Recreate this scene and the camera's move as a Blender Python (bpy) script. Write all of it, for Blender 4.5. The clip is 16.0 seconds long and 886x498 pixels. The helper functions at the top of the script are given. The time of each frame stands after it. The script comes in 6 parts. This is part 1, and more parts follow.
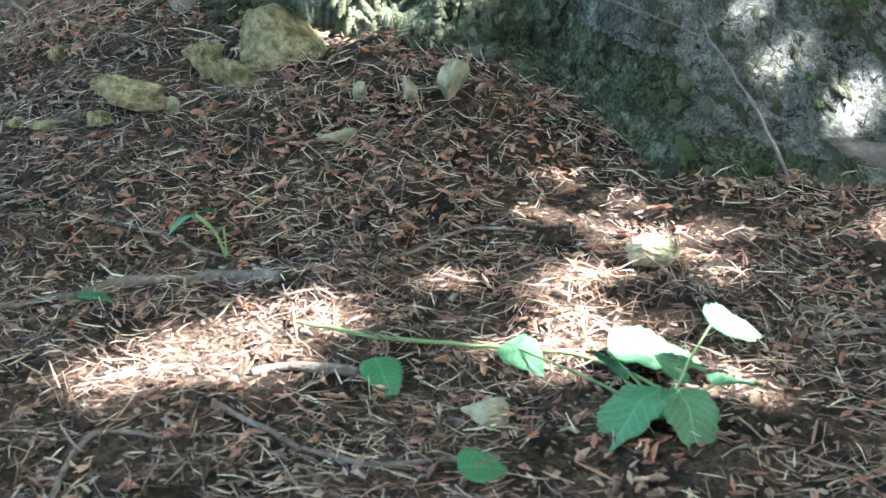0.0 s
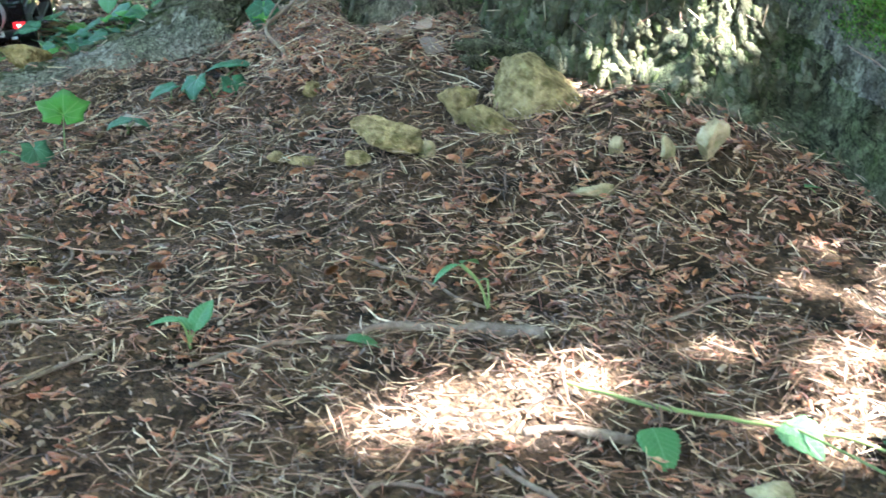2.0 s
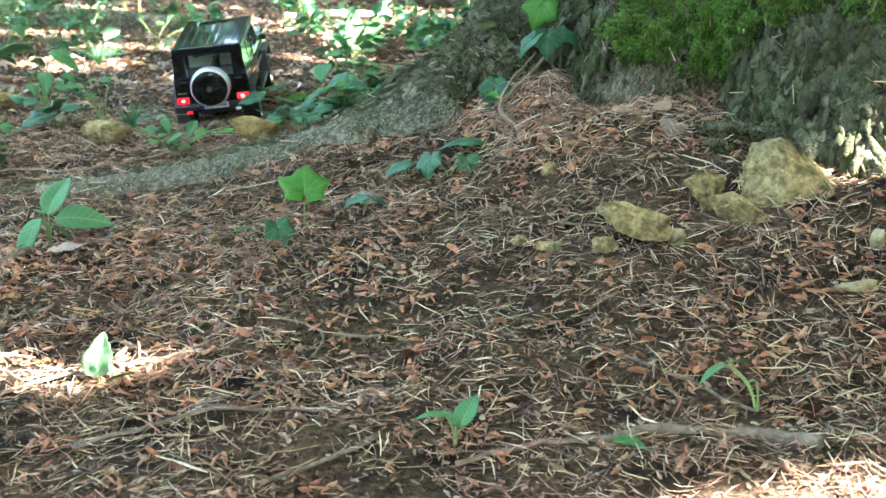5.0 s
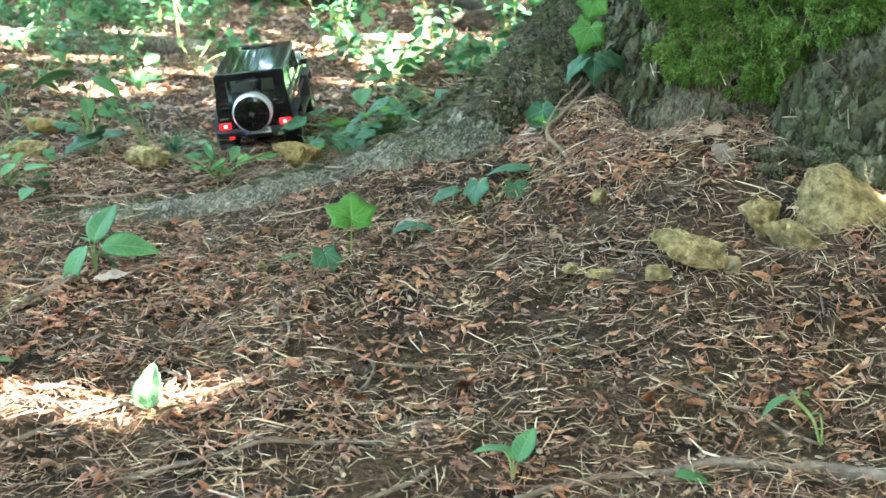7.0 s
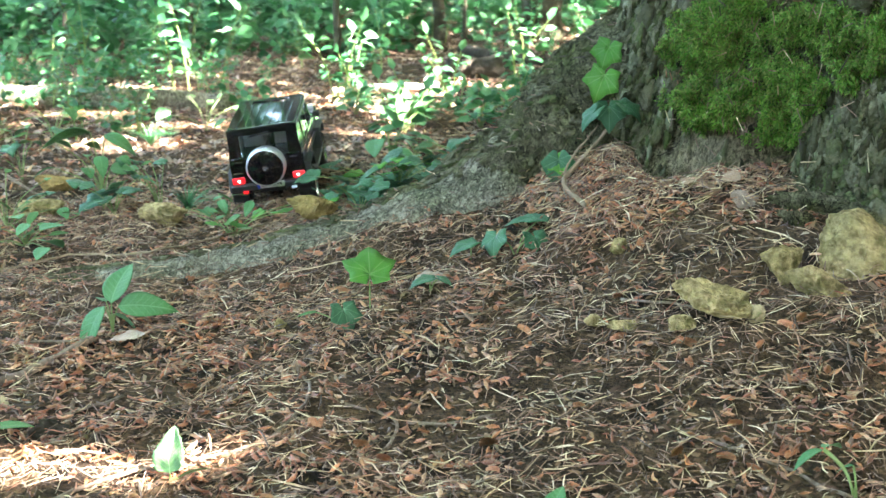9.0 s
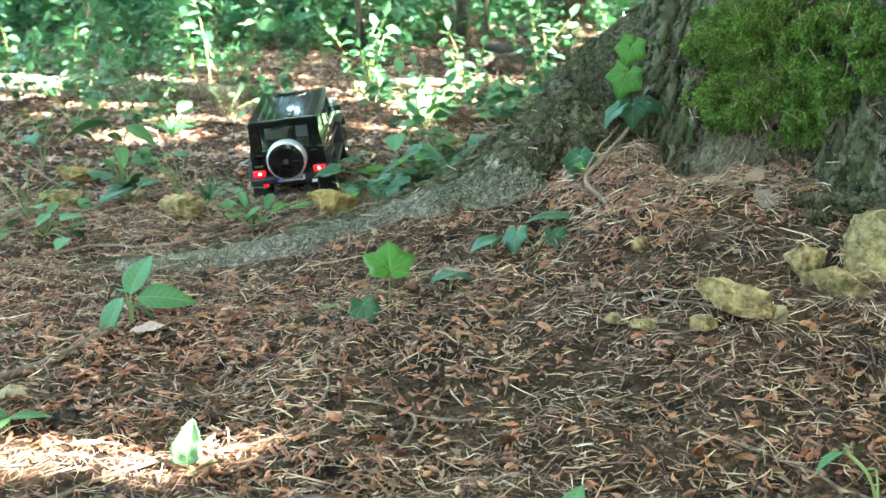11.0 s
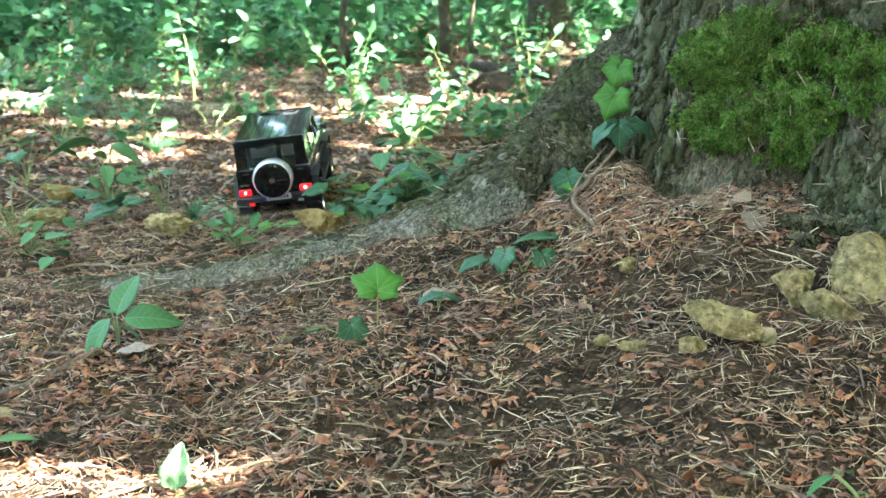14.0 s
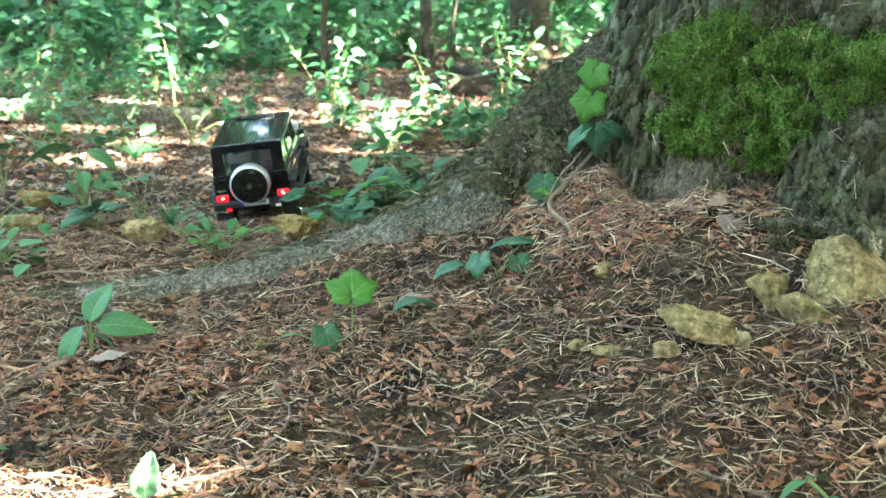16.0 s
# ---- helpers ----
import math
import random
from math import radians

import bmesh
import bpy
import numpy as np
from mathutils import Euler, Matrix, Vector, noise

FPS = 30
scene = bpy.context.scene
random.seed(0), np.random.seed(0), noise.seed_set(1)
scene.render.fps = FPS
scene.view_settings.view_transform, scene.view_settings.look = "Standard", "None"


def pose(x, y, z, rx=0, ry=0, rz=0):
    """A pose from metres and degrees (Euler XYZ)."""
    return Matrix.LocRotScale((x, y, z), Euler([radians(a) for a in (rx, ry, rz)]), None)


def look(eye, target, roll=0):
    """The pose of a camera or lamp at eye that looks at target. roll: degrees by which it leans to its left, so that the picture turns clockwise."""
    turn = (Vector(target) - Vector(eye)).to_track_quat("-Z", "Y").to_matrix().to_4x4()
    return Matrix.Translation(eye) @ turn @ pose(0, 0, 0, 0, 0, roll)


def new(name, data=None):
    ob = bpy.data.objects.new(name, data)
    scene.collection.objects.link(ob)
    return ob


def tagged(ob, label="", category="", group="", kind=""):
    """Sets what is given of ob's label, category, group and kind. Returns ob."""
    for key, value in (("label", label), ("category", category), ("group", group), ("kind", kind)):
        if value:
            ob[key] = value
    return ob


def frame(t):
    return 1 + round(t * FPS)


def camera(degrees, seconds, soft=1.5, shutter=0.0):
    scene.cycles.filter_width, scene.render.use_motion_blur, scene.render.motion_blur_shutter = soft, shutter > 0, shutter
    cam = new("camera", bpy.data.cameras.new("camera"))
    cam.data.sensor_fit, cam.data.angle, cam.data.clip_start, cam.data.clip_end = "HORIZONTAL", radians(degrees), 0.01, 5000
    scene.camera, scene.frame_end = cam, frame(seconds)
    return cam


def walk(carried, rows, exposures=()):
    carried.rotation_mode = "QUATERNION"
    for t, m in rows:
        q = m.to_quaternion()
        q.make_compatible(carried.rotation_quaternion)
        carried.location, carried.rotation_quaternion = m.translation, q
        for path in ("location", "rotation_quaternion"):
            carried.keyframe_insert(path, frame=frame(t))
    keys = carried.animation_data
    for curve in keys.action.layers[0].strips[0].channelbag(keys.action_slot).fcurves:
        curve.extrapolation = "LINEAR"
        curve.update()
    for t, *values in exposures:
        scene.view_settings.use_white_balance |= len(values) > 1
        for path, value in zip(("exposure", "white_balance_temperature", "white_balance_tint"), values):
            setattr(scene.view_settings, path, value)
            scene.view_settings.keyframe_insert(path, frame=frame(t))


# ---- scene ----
cam = camera(35.4, 16.0, soft=1.5, shutter=0.4)
cam.data.dof.use_dof, cam.data.dof.focus_distance, cam.data.dof.aperture_fstop = True, 1.95, 13.5
PATH = (
    (0, (0.2629, -0.1503, 0.6606), (0.7796, 1.6704, 0.0140), 0.40),
    (0.5, (0.2435, -0.1456, 0.6651), (0.7352, 1.6835, 0.0226), 1.13),
    (1, (0.2041, -0.1350, 0.6768), (0.6147, 1.7170, 0.0433), 1.09),
    (1.5, (0.1867, -0.1222, 0.6724), (0.5223, 1.7514, 0.0584), 1.47),
    (2, (0.1530, -0.1054, 0.6839), (0.4428, 1.7771, 0.0738), 2.14),
    (2.5, (0.1223, -0.0878, 0.7089), (0.3606, 1.8090, 0.1212), 2.51),
    (3, (0.0937, -0.0788, 0.7143), (0.2818, 1.8327, 0.1570), 2.65),
    (3.5, (0.0694, -0.0726, 0.7152), (0.2083, 1.8425, 0.1559), 2.44),
    (4, (0.0525, -0.0612, 0.7107), (0.1356, 1.8623, 0.1690), 1.73),
    (4.2, (0.0499, -0.0587, 0.7107), (0.1208, 1.8650, 0.1683), 1.53),
    (6.3, (0.0182, -0.0272, 0.7105), (0.0631, 1.9033, 0.1895), 2.05),
    (6.5, (0.0160, -0.0250, 0.7105), (0.0510, 1.9071, 0.1954), 1.86),
    (7, (0.0132, -0.0194, 0.7112), (0.0284, 1.9138, 0.1990), 1.27),
    (7.5, (0.0067, -0.0083, 0.7213), (-0.0003, 1.9348, 0.2478), 0.88),
    (8, (0.0034, -0.0037, 0.7238), (-0.0031, 1.9457, 0.2768), 0.49),
    (8.5, (0.0024, -0.0022, 0.7224), (-0.0067, 1.9484, 0.2804), 0.10),
    (9, (0.0001, -0.0000, 0.7199), (0.0001, 1.9486, 0.2697), -0.00),
    (11.5, (-0.0032, 0.0106, 0.7173), (-0.0350, 1.9577, 0.2613), 0.61),
    (12, (-0.0023, 0.0123, 0.7177), (-0.0393, 1.9600, 0.2650), 0.38),
    (12.5, (-0.0009, 0.0118, 0.7206), (-0.0235, 1.9607, 0.2719), 0.26),
    (13, (-0.0077, 0.0111, 0.7226), (-0.0246, 1.9613, 0.2795), 0.24),
    (13.5, (-0.0094, 0.0107, 0.7244), (-0.0210, 1.9625, 0.2881), 0.57),
    (14, (-0.0130, 0.0128, 0.7239), (-0.0135, 1.9653, 0.2908), 0.89),
    (14.5, (-0.0049, 0.0168, 0.7221), (0.0020, 1.9685, 0.2853), 0.94),
    (15, (-0.0018, 0.0201, 0.7273), (0.0080, 1.9716, 0.2899), 0.87),
    (15.5, (0.0012, 0.0235, 0.7298), (0.0083, 1.9786, 0.3086), 0.75),
    (16, (0.0040, 0.0210, 0.7248), (0.0235, 1.9746, 0.2970), 0.71),
)
walk(cam, [(t, look(e, a, r)) for t, e, a, r in PATH], exposures=((0, 5.45, 5380, 10), (0.5, 5.45, 5380, 10), (1, 5.78, 5600, 10), (2, 5.9, 5700, 10), (4, 5.94, 6100, 10), (7, 6.14, 6600, 9), (11, 6.08, 6650, 9), (16, 6.05, 6680, 9)))

# ---- light: clear summer sky and a high sun behind a leafy crown ----
SUN = Vector((0.60, -0.25, 0.75)).normalized()
world = bpy.data.worlds.new("sky")
scene.world = world
world.use_nodes = True
wn = world.node_tree
sky = wn.nodes.new("ShaderNodeTexSky")
sky.sky_type, sky.sun_disc = "NISHITA", False
sky.air_density, sky.dust_density, sky.ozone_density = 0.7, 4.0, 0.6
sky.sun_elevation = math.asin(SUN.z)
sky.sun_rotation = math.atan2(SUN.x, SUN.y)
wn.links.new(sky.outputs[0], wn.nodes["Background"].inputs[0])
wn.nodes["Background"].inputs[1].default_value = 0.15
sun = new("sun", bpy.data.lights.new("sun", "SUN"))
sun.data.energy, sun.data.angle, sun.data.color = 2.15, radians(0.55), (1.0, 0.96, 0.97)
sun.matrix_world = look(SUN * 30, (0, 0, 0))


# ---- materials ----
def mat(name, base, rough=0.7, metal=0.0, spread=(), scale=30.0, bump=0.0, bump_scale=200.0, island=(), thin=0.0, coat=0.0, blotch=None, detail=6.0, depth=0.004):
    """base colour; spread: second colour mixed by noise of that scale; island: colours picked piece by piece; thin: share of light let through."""
    m = bpy.data.materials.new(name)
    m.use_nodes = True
    nt = m.node_tree
    b = nt.nodes["Principled BSDF"]
    b.inputs["Roughness"].default_value, b.inputs["Metallic"].default_value = rough, metal
    b.inputs["Coat Weight"].default_value = coat
    b.inputs["Specular IOR Level"].default_value = 0.12 if rough > 0.75 else 0.28 if thin else 0.5
    b.inputs["Base Color"].default_value = (*base, 1)
    co = nt.nodes.new("ShaderNodeTexCoord").outputs["Object"]
    col = None

    def noise_fac(sc, lo=0.35, hi=0.65, det=detail):
        n = nt.nodes.new("ShaderNodeTexNoise")
        n.inputs["Scale"].default_value, n.inputs["Detail"].default_value, n.inputs["Roughness"].default_value = sc, det, 0.65
        nt.links.new(co, n.inputs["Vector"])
        r = nt.nodes.new("ShaderNodeMapRange")
        r.inputs["From Min"].default_value, r.inputs["From Max"].default_value = lo, hi
        nt.links.new(n.outputs["Fac"], r.inputs["Value"])
        return r.outputs[0]

    def mix(fac, a, c):
        x = nt.nodes.new("ShaderNodeMix")
        x.data_type = "RGBA"
        for sock, v in ((x.inputs[0], fac), (x.inputs[6], a), (x.inputs[7], c)):
            if isinstance(v, (int, float)):
                sock.default_value = v
            elif isinstance(v, tuple):
                sock.default_value = (*v, 1)
            else:
                nt.links.new(v, sock)
        return x.outputs[2]

    if island:
        ramp = nt.nodes.new("ShaderNodeValToRGB")
        ramp.color_ramp.interpolation = "LINEAR"
        while len(ramp.color_ramp.elements) < len(island):
            ramp.color_ramp.elements.new(0.5)
        for i, c in enumerate(island):
            ramp.color_ramp.elements[i].position = i / (len(island) - 1)
            ramp.color_ramp.elements[i].color = (*c, 1)
        geo = nt.nodes.new("ShaderNodeNewGeometry")
        nt.links.new(geo.outputs["Random Per Island"], ramp.inputs[0])
        col = ramp.outputs[0]
        if spread:
            col = mix(noise_fac(scale, 0.45, 0.75), col, spread)
    elif spread:
        col = mix(noise_fac(scale), base, spread)
    if blotch:
        c, sc, lo, hi = blotch
        col = mix(noise_fac(sc, lo, hi), col if col is not None else base, c)
    if col is not None:
        nt.links.new(col, b.inputs["Base Color"])
    if bump:
        n = nt.nodes.new("ShaderNodeTexNoise")
        n.inputs["Scale"].default_value, n.inputs["Detail"].default_value = bump_scale, 8
        nt.links.new(co, n.inputs["Vector"])
        bp = nt.nodes.new("ShaderNodeBump")
        bp.inputs["Strength"].default_value, bp.inputs["Distance"].default_value = bump, depth
        nt.links.new(n.outputs["Fac"], bp.inputs["Height"])
        nt.links.new(bp.outputs[0], b.inputs["Normal"])
    if thin:
        t = nt.nodes.new("ShaderNodeBsdfTranslucent")
        t.inputs["Color"].default_value = (*base, 1)
        if col is not None:
            nt.links.new(col, t.inputs["Color"])
        mx = nt.nodes.new("ShaderNodeMixShader")
        mx.inputs[0].default_value = thin
        nt.links.new(b.outputs[0], mx.inputs[1])
        nt.links.new(t.outputs[0], mx.inputs[2])
        nt.links.new(mx.outputs[0], nt.nodes["Material Output"].inputs[0])
    return m


def glow(name, color, strength):
    m = mat(name, color, 0.3)
    b = m.node_tree.nodes["Principled BSDF"]
    b.inputs["Emission Color"].default_value, b.inputs["Emission Strength"].default_value = (*color, 1), strength
    return m


def bark_mat(name, crack, low, high, mossy, size, wide=0.075, often=0.36, green=0.6):
    """Flaky bark: dark cracks between plates of uneven tone, fine grain, and mossy stains."""
    m = mat(name, low, 0.95)
    nt = m.node_tree
    b = nt.nodes["Principled BSDF"]

    def node(kind, **values):
        n = nt.nodes.new(kind)
        for k, v in values.items():
            n.inputs[k.replace("_", " ")].default_value = v
        return n

    def mixc(fac, a, c):
        x = nt.nodes.new("ShaderNodeMix")
        x.data_type = "RGBA"
        nt.links.new(fac, x.inputs[0])
        for sock, v in ((x.inputs[6], a), (x.inputs[7], c)):
            if isinstance(v, tuple):
                sock.default_value = (*v, 1)
            else:
                nt.links.new(v, sock)
        return x.outputs[2]

    def ranged(value, lo, hi):
        r = node("ShaderNodeMapRange")
        r.inputs["From Min"].default_value, r.inputs["From Max"].default_value = lo, hi
        nt.links.new(value, r.inputs["Value"])
        return r.outputs[0]
    co = nt.nodes.new("ShaderNodeTexCoord").outputs["Object"]
    st = nt.nodes.new("ShaderNodeMapping")
    st.inputs["Scale"].default_value = (1.25, 1.25, 0.85)
    nt.links.new(co, st.inputs[0])
    warp = node("ShaderNodeTexNoise", Scale=34.0, Detail=8.0, Roughness=0.7)
    nt.links.new(st.outputs[0], warp.inputs["Vector"])
    add = nt.nodes.new("ShaderNodeVectorMath")
    add.operation = "MULTIPLY_ADD"
    add.inputs[1].default_value = (0.085, 0.085, 0.085)
    nt.links.new(warp.outputs["Color"], add.inputs[0])
    nt.links.new(st.outputs[0], add.inputs[2])
    cell = node("ShaderNodeTexVoronoi", Scale=size * 1.7)
    nt.links.new(add.outputs[0], cell.inputs["Vector"])
    edge = node("ShaderNodeTexVoronoi", Scale=size)
    edge.feature = "DISTANCE_TO_EDGE"
    nt.links.new(add.outputs[0], edge.inputs["Vector"])
    line = node("ShaderNodeTexNoise", Scale=size * 0.45, Detail=4.0, Roughness=0.6, Distortion=0.8)
    where = node("ShaderNodeTexNoise", Scale=16.0, Detail=3.0)
    fine = node("ShaderNodeTexNoise", Scale=190.0, Detail=9.0, Roughness=0.75)
    mid = node("ShaderNodeTexNoise", Scale=64.0, Detail=8.0, Roughness=0.7)
    stain = node("ShaderNodeTexNoise", Scale=9.0, Detail=8.0, Roughness=0.7)
    lich = node("ShaderNodeTexNoise", Scale=70.0, Detail=6.0, Roughness=0.7)
    for n in (line, fine, mid):
        nt.links.new(st.outputs[0], n.inputs["Vector"])
    for n in (stain, where, lich):
        nt.links.new(co, n.inputs["Vector"])

    def mul(a, c):
        n = nt.nodes.new("ShaderNodeMath")
        n.operation = "MULTIPLY"
        for sock, v in ((n.inputs[0], a), (n.inputs[1], c)):
            if isinstance(v, (int, float)):
                sock.default_value = v
            else:
                nt.links.new(v, sock)
        return n.outputs[0]

    def plus(a, c):
        n = nt.nodes.new("ShaderNodeMath")
        n.operation = "ADD"
        nt.links.new(a, n.inputs[0])
        nt.links.new(c, n.inputs[1])
        return n.outputs[0]
    sep = nt.nodes.new("ShaderNodeSeparateColor")
    nt.links.new(cell.outputs["Color"], sep.inputs[0])
    tone = plus(mul(sep.outputs[0], 0.45), mul(ranged(mid.outputs["Fac"], 0.38, 0.62), 0.55))
    col = mixc(tone, low, high)
    wide_stain = node("ShaderNodeTexNoise", Scale=4.5, Detail=9.0, Roughness=0.72)
    nt.links.new(co, wide_stain.inputs["Vector"])
    col = mixc(mul(ranged(wide_stain.outputs["Fac"], 0.42, 0.56), green), col, mixc(tone, tuple(0.3 * a + 0.3 * c for a, c in zip(mossy, low)), tuple(0.6 * a + 0.8 * c for a, c in zip(mossy, high))))
    col = mixc(mul(ranged(stain.outputs["Fac"], 0.46, 0.64), 0.8), col, mixc(tone, tuple(0.35 * a for a in mossy), tuple(1.7 * a for a in mossy)))
    col = mixc(mul(ranged(lich.outputs["Fac"], 0.62, 0.72), 0.5), col, tuple(1.35 * v for v in high))
    col = mixc(mul(ranged(fine.outputs["Fac"], 0.54, 0.40), 0.65), col, crack)
    off = nt.nodes.new("ShaderNodeMath")
    off.operation = "SUBTRACT"
    nt.links.new(line.outputs["Fac"], off.inputs[0])
    off.inputs[1].default_value = 0.5
    dist = nt.nodes.new("ShaderNodeMath")
    dist.operation = "ABSOLUTE"
    nt.links.new(off.outputs[0], dist.inputs[0])
    split = mul(ranged(dist.outputs[0], 0.022, 0.004), ranged(where.outputs["Fac"], 0.42, 0.58))
    seam = mul(ranged(edge.outputs["Distance"], wide, 0.0), ranged(mid.outputs["Fac"], often, often + 0.2))
    col = mixc(mul(seam, 0.8), col, crack)
    col = mixc(mul(split, 0.85), col, crack)
    nt.links.new(col, b.inputs["Base Color"])
    hgt = plus(plus(mul(fine.outputs["Fac"], 0.55), mul(sep.outputs[0], 0.28)), plus(mul(mid.outputs["Fac"], 1.3), plus(mul(split, -0.5), mul(seam, -0.7))))
    bp = node("ShaderNodeBump", Strength=1.0, Distance=0.012)
    nt.links.new(hgt, bp.inputs["Height"])
    nt.links.new(bp.outputs[0], b.inputs["Normal"])
    return m


SOIL = mat("soil", (0.022, 0.014, 0.008), 0.95, spread=(0.135, 0.085, 0.045), scale=110, bump=1.0, bump_scale=240, depth=0.012, blotch=((0.014, 0.009, 0.005), 11, 0.46, 0.64))
NEEDLE = mat("dry_needle", (0.3, 0.2, 0.12), 0.55, island=((0.028, 0.018, 0.012), (0.18, 0.10, 0.06), (0.70, 0.52, 0.28), (0.05, 0.03, 0.02), (0.40, 0.23, 0.13), (0.035, 0.023, 0.016), (0.32, 0.18, 0.10), (0.30, 0.105, 0.05), (0.82, 0.67, 0.42), (0.08, 0.047, 0.03), (0.42, 0.24, 0.13)), spread=(0.10, 0.065, 0.045), scale=90)
STRAW = mat("straw_needle", (0.6, 0.45, 0.25), 0.5, island=((0.72, 0.55, 0.31), (0.50, 0.34, 0.18), (0.84, 0.70, 0.46), (0.40, 0.24, 0.12), (0.66, 0.46, 0.22)), spread=(0.30, 0.20, 0.11), scale=120)
SCALE = mat("cone_scale", (0.3, 0.13, 0.06), 0.4, island=((0.13, 0.05, 0.026), (0.56, 0.22, 0.08), (0.20, 0.085, 0.045), (0.56, 0.38, 0.22), (0.05, 0.03, 0.02), (0.48, 0.17, 0.075), (0.14, 0.075, 0.042), (0.60, 0.34, 0.16), (0.24, 0.15, 0.09)), spread=(0.10, 0.045, 0.03), scale=240, bump=0.4, bump_scale=500)
DEAD = mat("dead_leaf", (0.3, 0.2, 0.13), 0.6, island=((0.12, 0.085, 0.06), (0.30, 0.21, 0.14), (0.20, 0.13, 0.085), (0.36, 0.28, 0.21), (0.10, 0.075, 0.06)), spread=(0.12, 0.08, 0.06), scale=120, bump=0.5, bump_scale=300)
TAN = mat("tan_dead_leaf", (0.40, 0.255, 0.14), 0.6, spread=(0.22, 0.13, 0.07), scale=40, bump=0.5, bump_scale=160)
VINE = mat("dry_vine", (0.30, 0.225, 0.145), 0.85, spread=(0.18, 0.13, 0.08), scale=60, bump=0.6, bump_scale=300)
PAPER = mat("pale_dead_leaf", (0.46, 0.36, 0.27), 0.55, spread=(0.30, 0.20, 0.14), scale=60, bump=0.5, bump_scale=160)
OCHRE = mat("ochre_stone", (0.44, 0.30, 0.11), 0.92, spread=(0.20, 0.14, 0.05), scale=50, bump=1.0, bump_scale=170, depth=0.016, detail=9.0)
STONE = mat("limestone", (0.56, 0.425, 0.20), 0.92, spread=(0.15, 0.115, 0.045), scale=48, bump=1.0, bump_scale=170, depth=0.016, blotch=((0.17, 0.15, 0.045), 20, 0.55, 0.70), detail=9.0)
STONE_PALE = mat("pale_stone", (0.42, 0.345, 0.20), 0.9, spread=(0.19, 0.155, 0.075), scale=30, bump=0.9, bump_scale=110, blotch=((0.18, 0.19, 0.09), 18, 0.56, 0.74))
BARK = bark_mat("bark", (0.009, 0.008, 0.005), (0.058, 0.055, 0.029), (0.285, 0.295, 0.17), (0.085, 0.118, 0.033), 34.0, green=0.72)
# buttress bark: worn pale, and lightened further in place of open-sky light
LIGHTENED_BARK = bark_mat("lightened_bark", (0.022, 0.019, 0.014), (0.17, 0.155, 0.115), (0.50, 0.465, 0.375), (0.13, 0.145, 0.06), 22.0, 0.10, 0.38, 0.35)
FLAKE = mat("bark_flake", (0.15, 0.13, 0.08), 0.9, island=((0.028, 0.026, 0.013), (0.085, 0.078, 0.04), (0.145, 0.138, 0.078), (0.05, 0.05, 0.022), (0.19, 0.18, 0.115), (0.065, 0.082, 0.025), (0.11, 0.10, 0.052)), spread=(0.036, 0.042, 0.017), scale=120, bump=1.0, bump_scale=260, depth=0.006)
WORN = bark_mat("worn_wood", (0.022, 0.017, 0.010), (0.11, 0.09, 0.054), (0.42, 0.34, 0.215), (0.09, 0.105, 0.04), 30.0, 0.08, 0.40, 0.35)
CLEAN_HUSK = mat("clean_bud_husk", (0.4, 0.17, 0.07), 0.42, island=((0.50, 0.19, 0.07), (0.62, 0.33, 0.15), (0.40, 0.14, 0.06), (0.58, 0.24, 0.09)), spread=(0.24, 0.085, 0.04), scale=0.9, bump=0.4, bump_scale=6.0, depth=0.1)
HUSK = mat("bud_husk", (0.4, 0.17, 0.07), 0.45, island=((0.14, 0.05, 0.025), (0.58, 0.23, 0.085), (0.26, 0.09, 0.04), (0.64, 0.40, 0.22), (0.08, 0.04, 0.025), (0.50, 0.17, 0.065), (0.18, 0.07, 0.035), (0.56, 0.29, 0.13), (0.34, 0.11, 0.06)), spread=(0.12, 0.045, 0.025), scale=200, bump=0.5, bump_scale=420)
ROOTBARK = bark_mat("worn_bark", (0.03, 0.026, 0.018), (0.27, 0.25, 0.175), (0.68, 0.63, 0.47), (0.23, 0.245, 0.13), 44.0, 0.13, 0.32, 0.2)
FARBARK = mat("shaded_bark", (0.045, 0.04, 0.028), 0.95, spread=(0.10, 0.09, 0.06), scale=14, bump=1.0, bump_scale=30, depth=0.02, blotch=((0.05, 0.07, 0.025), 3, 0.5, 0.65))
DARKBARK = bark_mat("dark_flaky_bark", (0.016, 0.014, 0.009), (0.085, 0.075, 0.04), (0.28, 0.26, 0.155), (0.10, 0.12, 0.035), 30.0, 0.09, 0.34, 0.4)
MOSS = mat("moss", (0.1, 0.2, 0.02), 0.6, island=((0.035, 0.09, 0.012), (0.10, 0.24, 0.03), (0.24, 0.44, 0.075), (0.05, 0.13, 0.016), (0.28, 0.32, 0.09), (0.13, 0.30, 0.035), (0.16, 0.13, 0.05), (0.20, 0.40, 0.05)), thin=0.3)
CRUMB = mat("litter_crumb", (0.1, 0.06, 0.04), 0.8, island=((0.022, 0.015, 0.009), (0.10, 0.06, 0.032), (0.18, 0.11, 0.058), (0.035, 0.023, 0.014), (0.28, 0.18, 0.095), (0.055, 0.03, 0.017), (0.12, 0.072, 0.044), (0.38, 0.29, 0.19)))
TWIG = mat("twig_bark", (0.125, 0.09, 0.06), 0.9, spread=(0.25, 0.195, 0.14), scale=80, bump=0.8, bump_scale=300)
IVY = mat("ivy_leaf", (0.030, 0.095, 0.045), 0.42, spread=(0.055, 0.15, 0.065), scale=60, bump=0.25, bump_scale=120, thin=0.15)
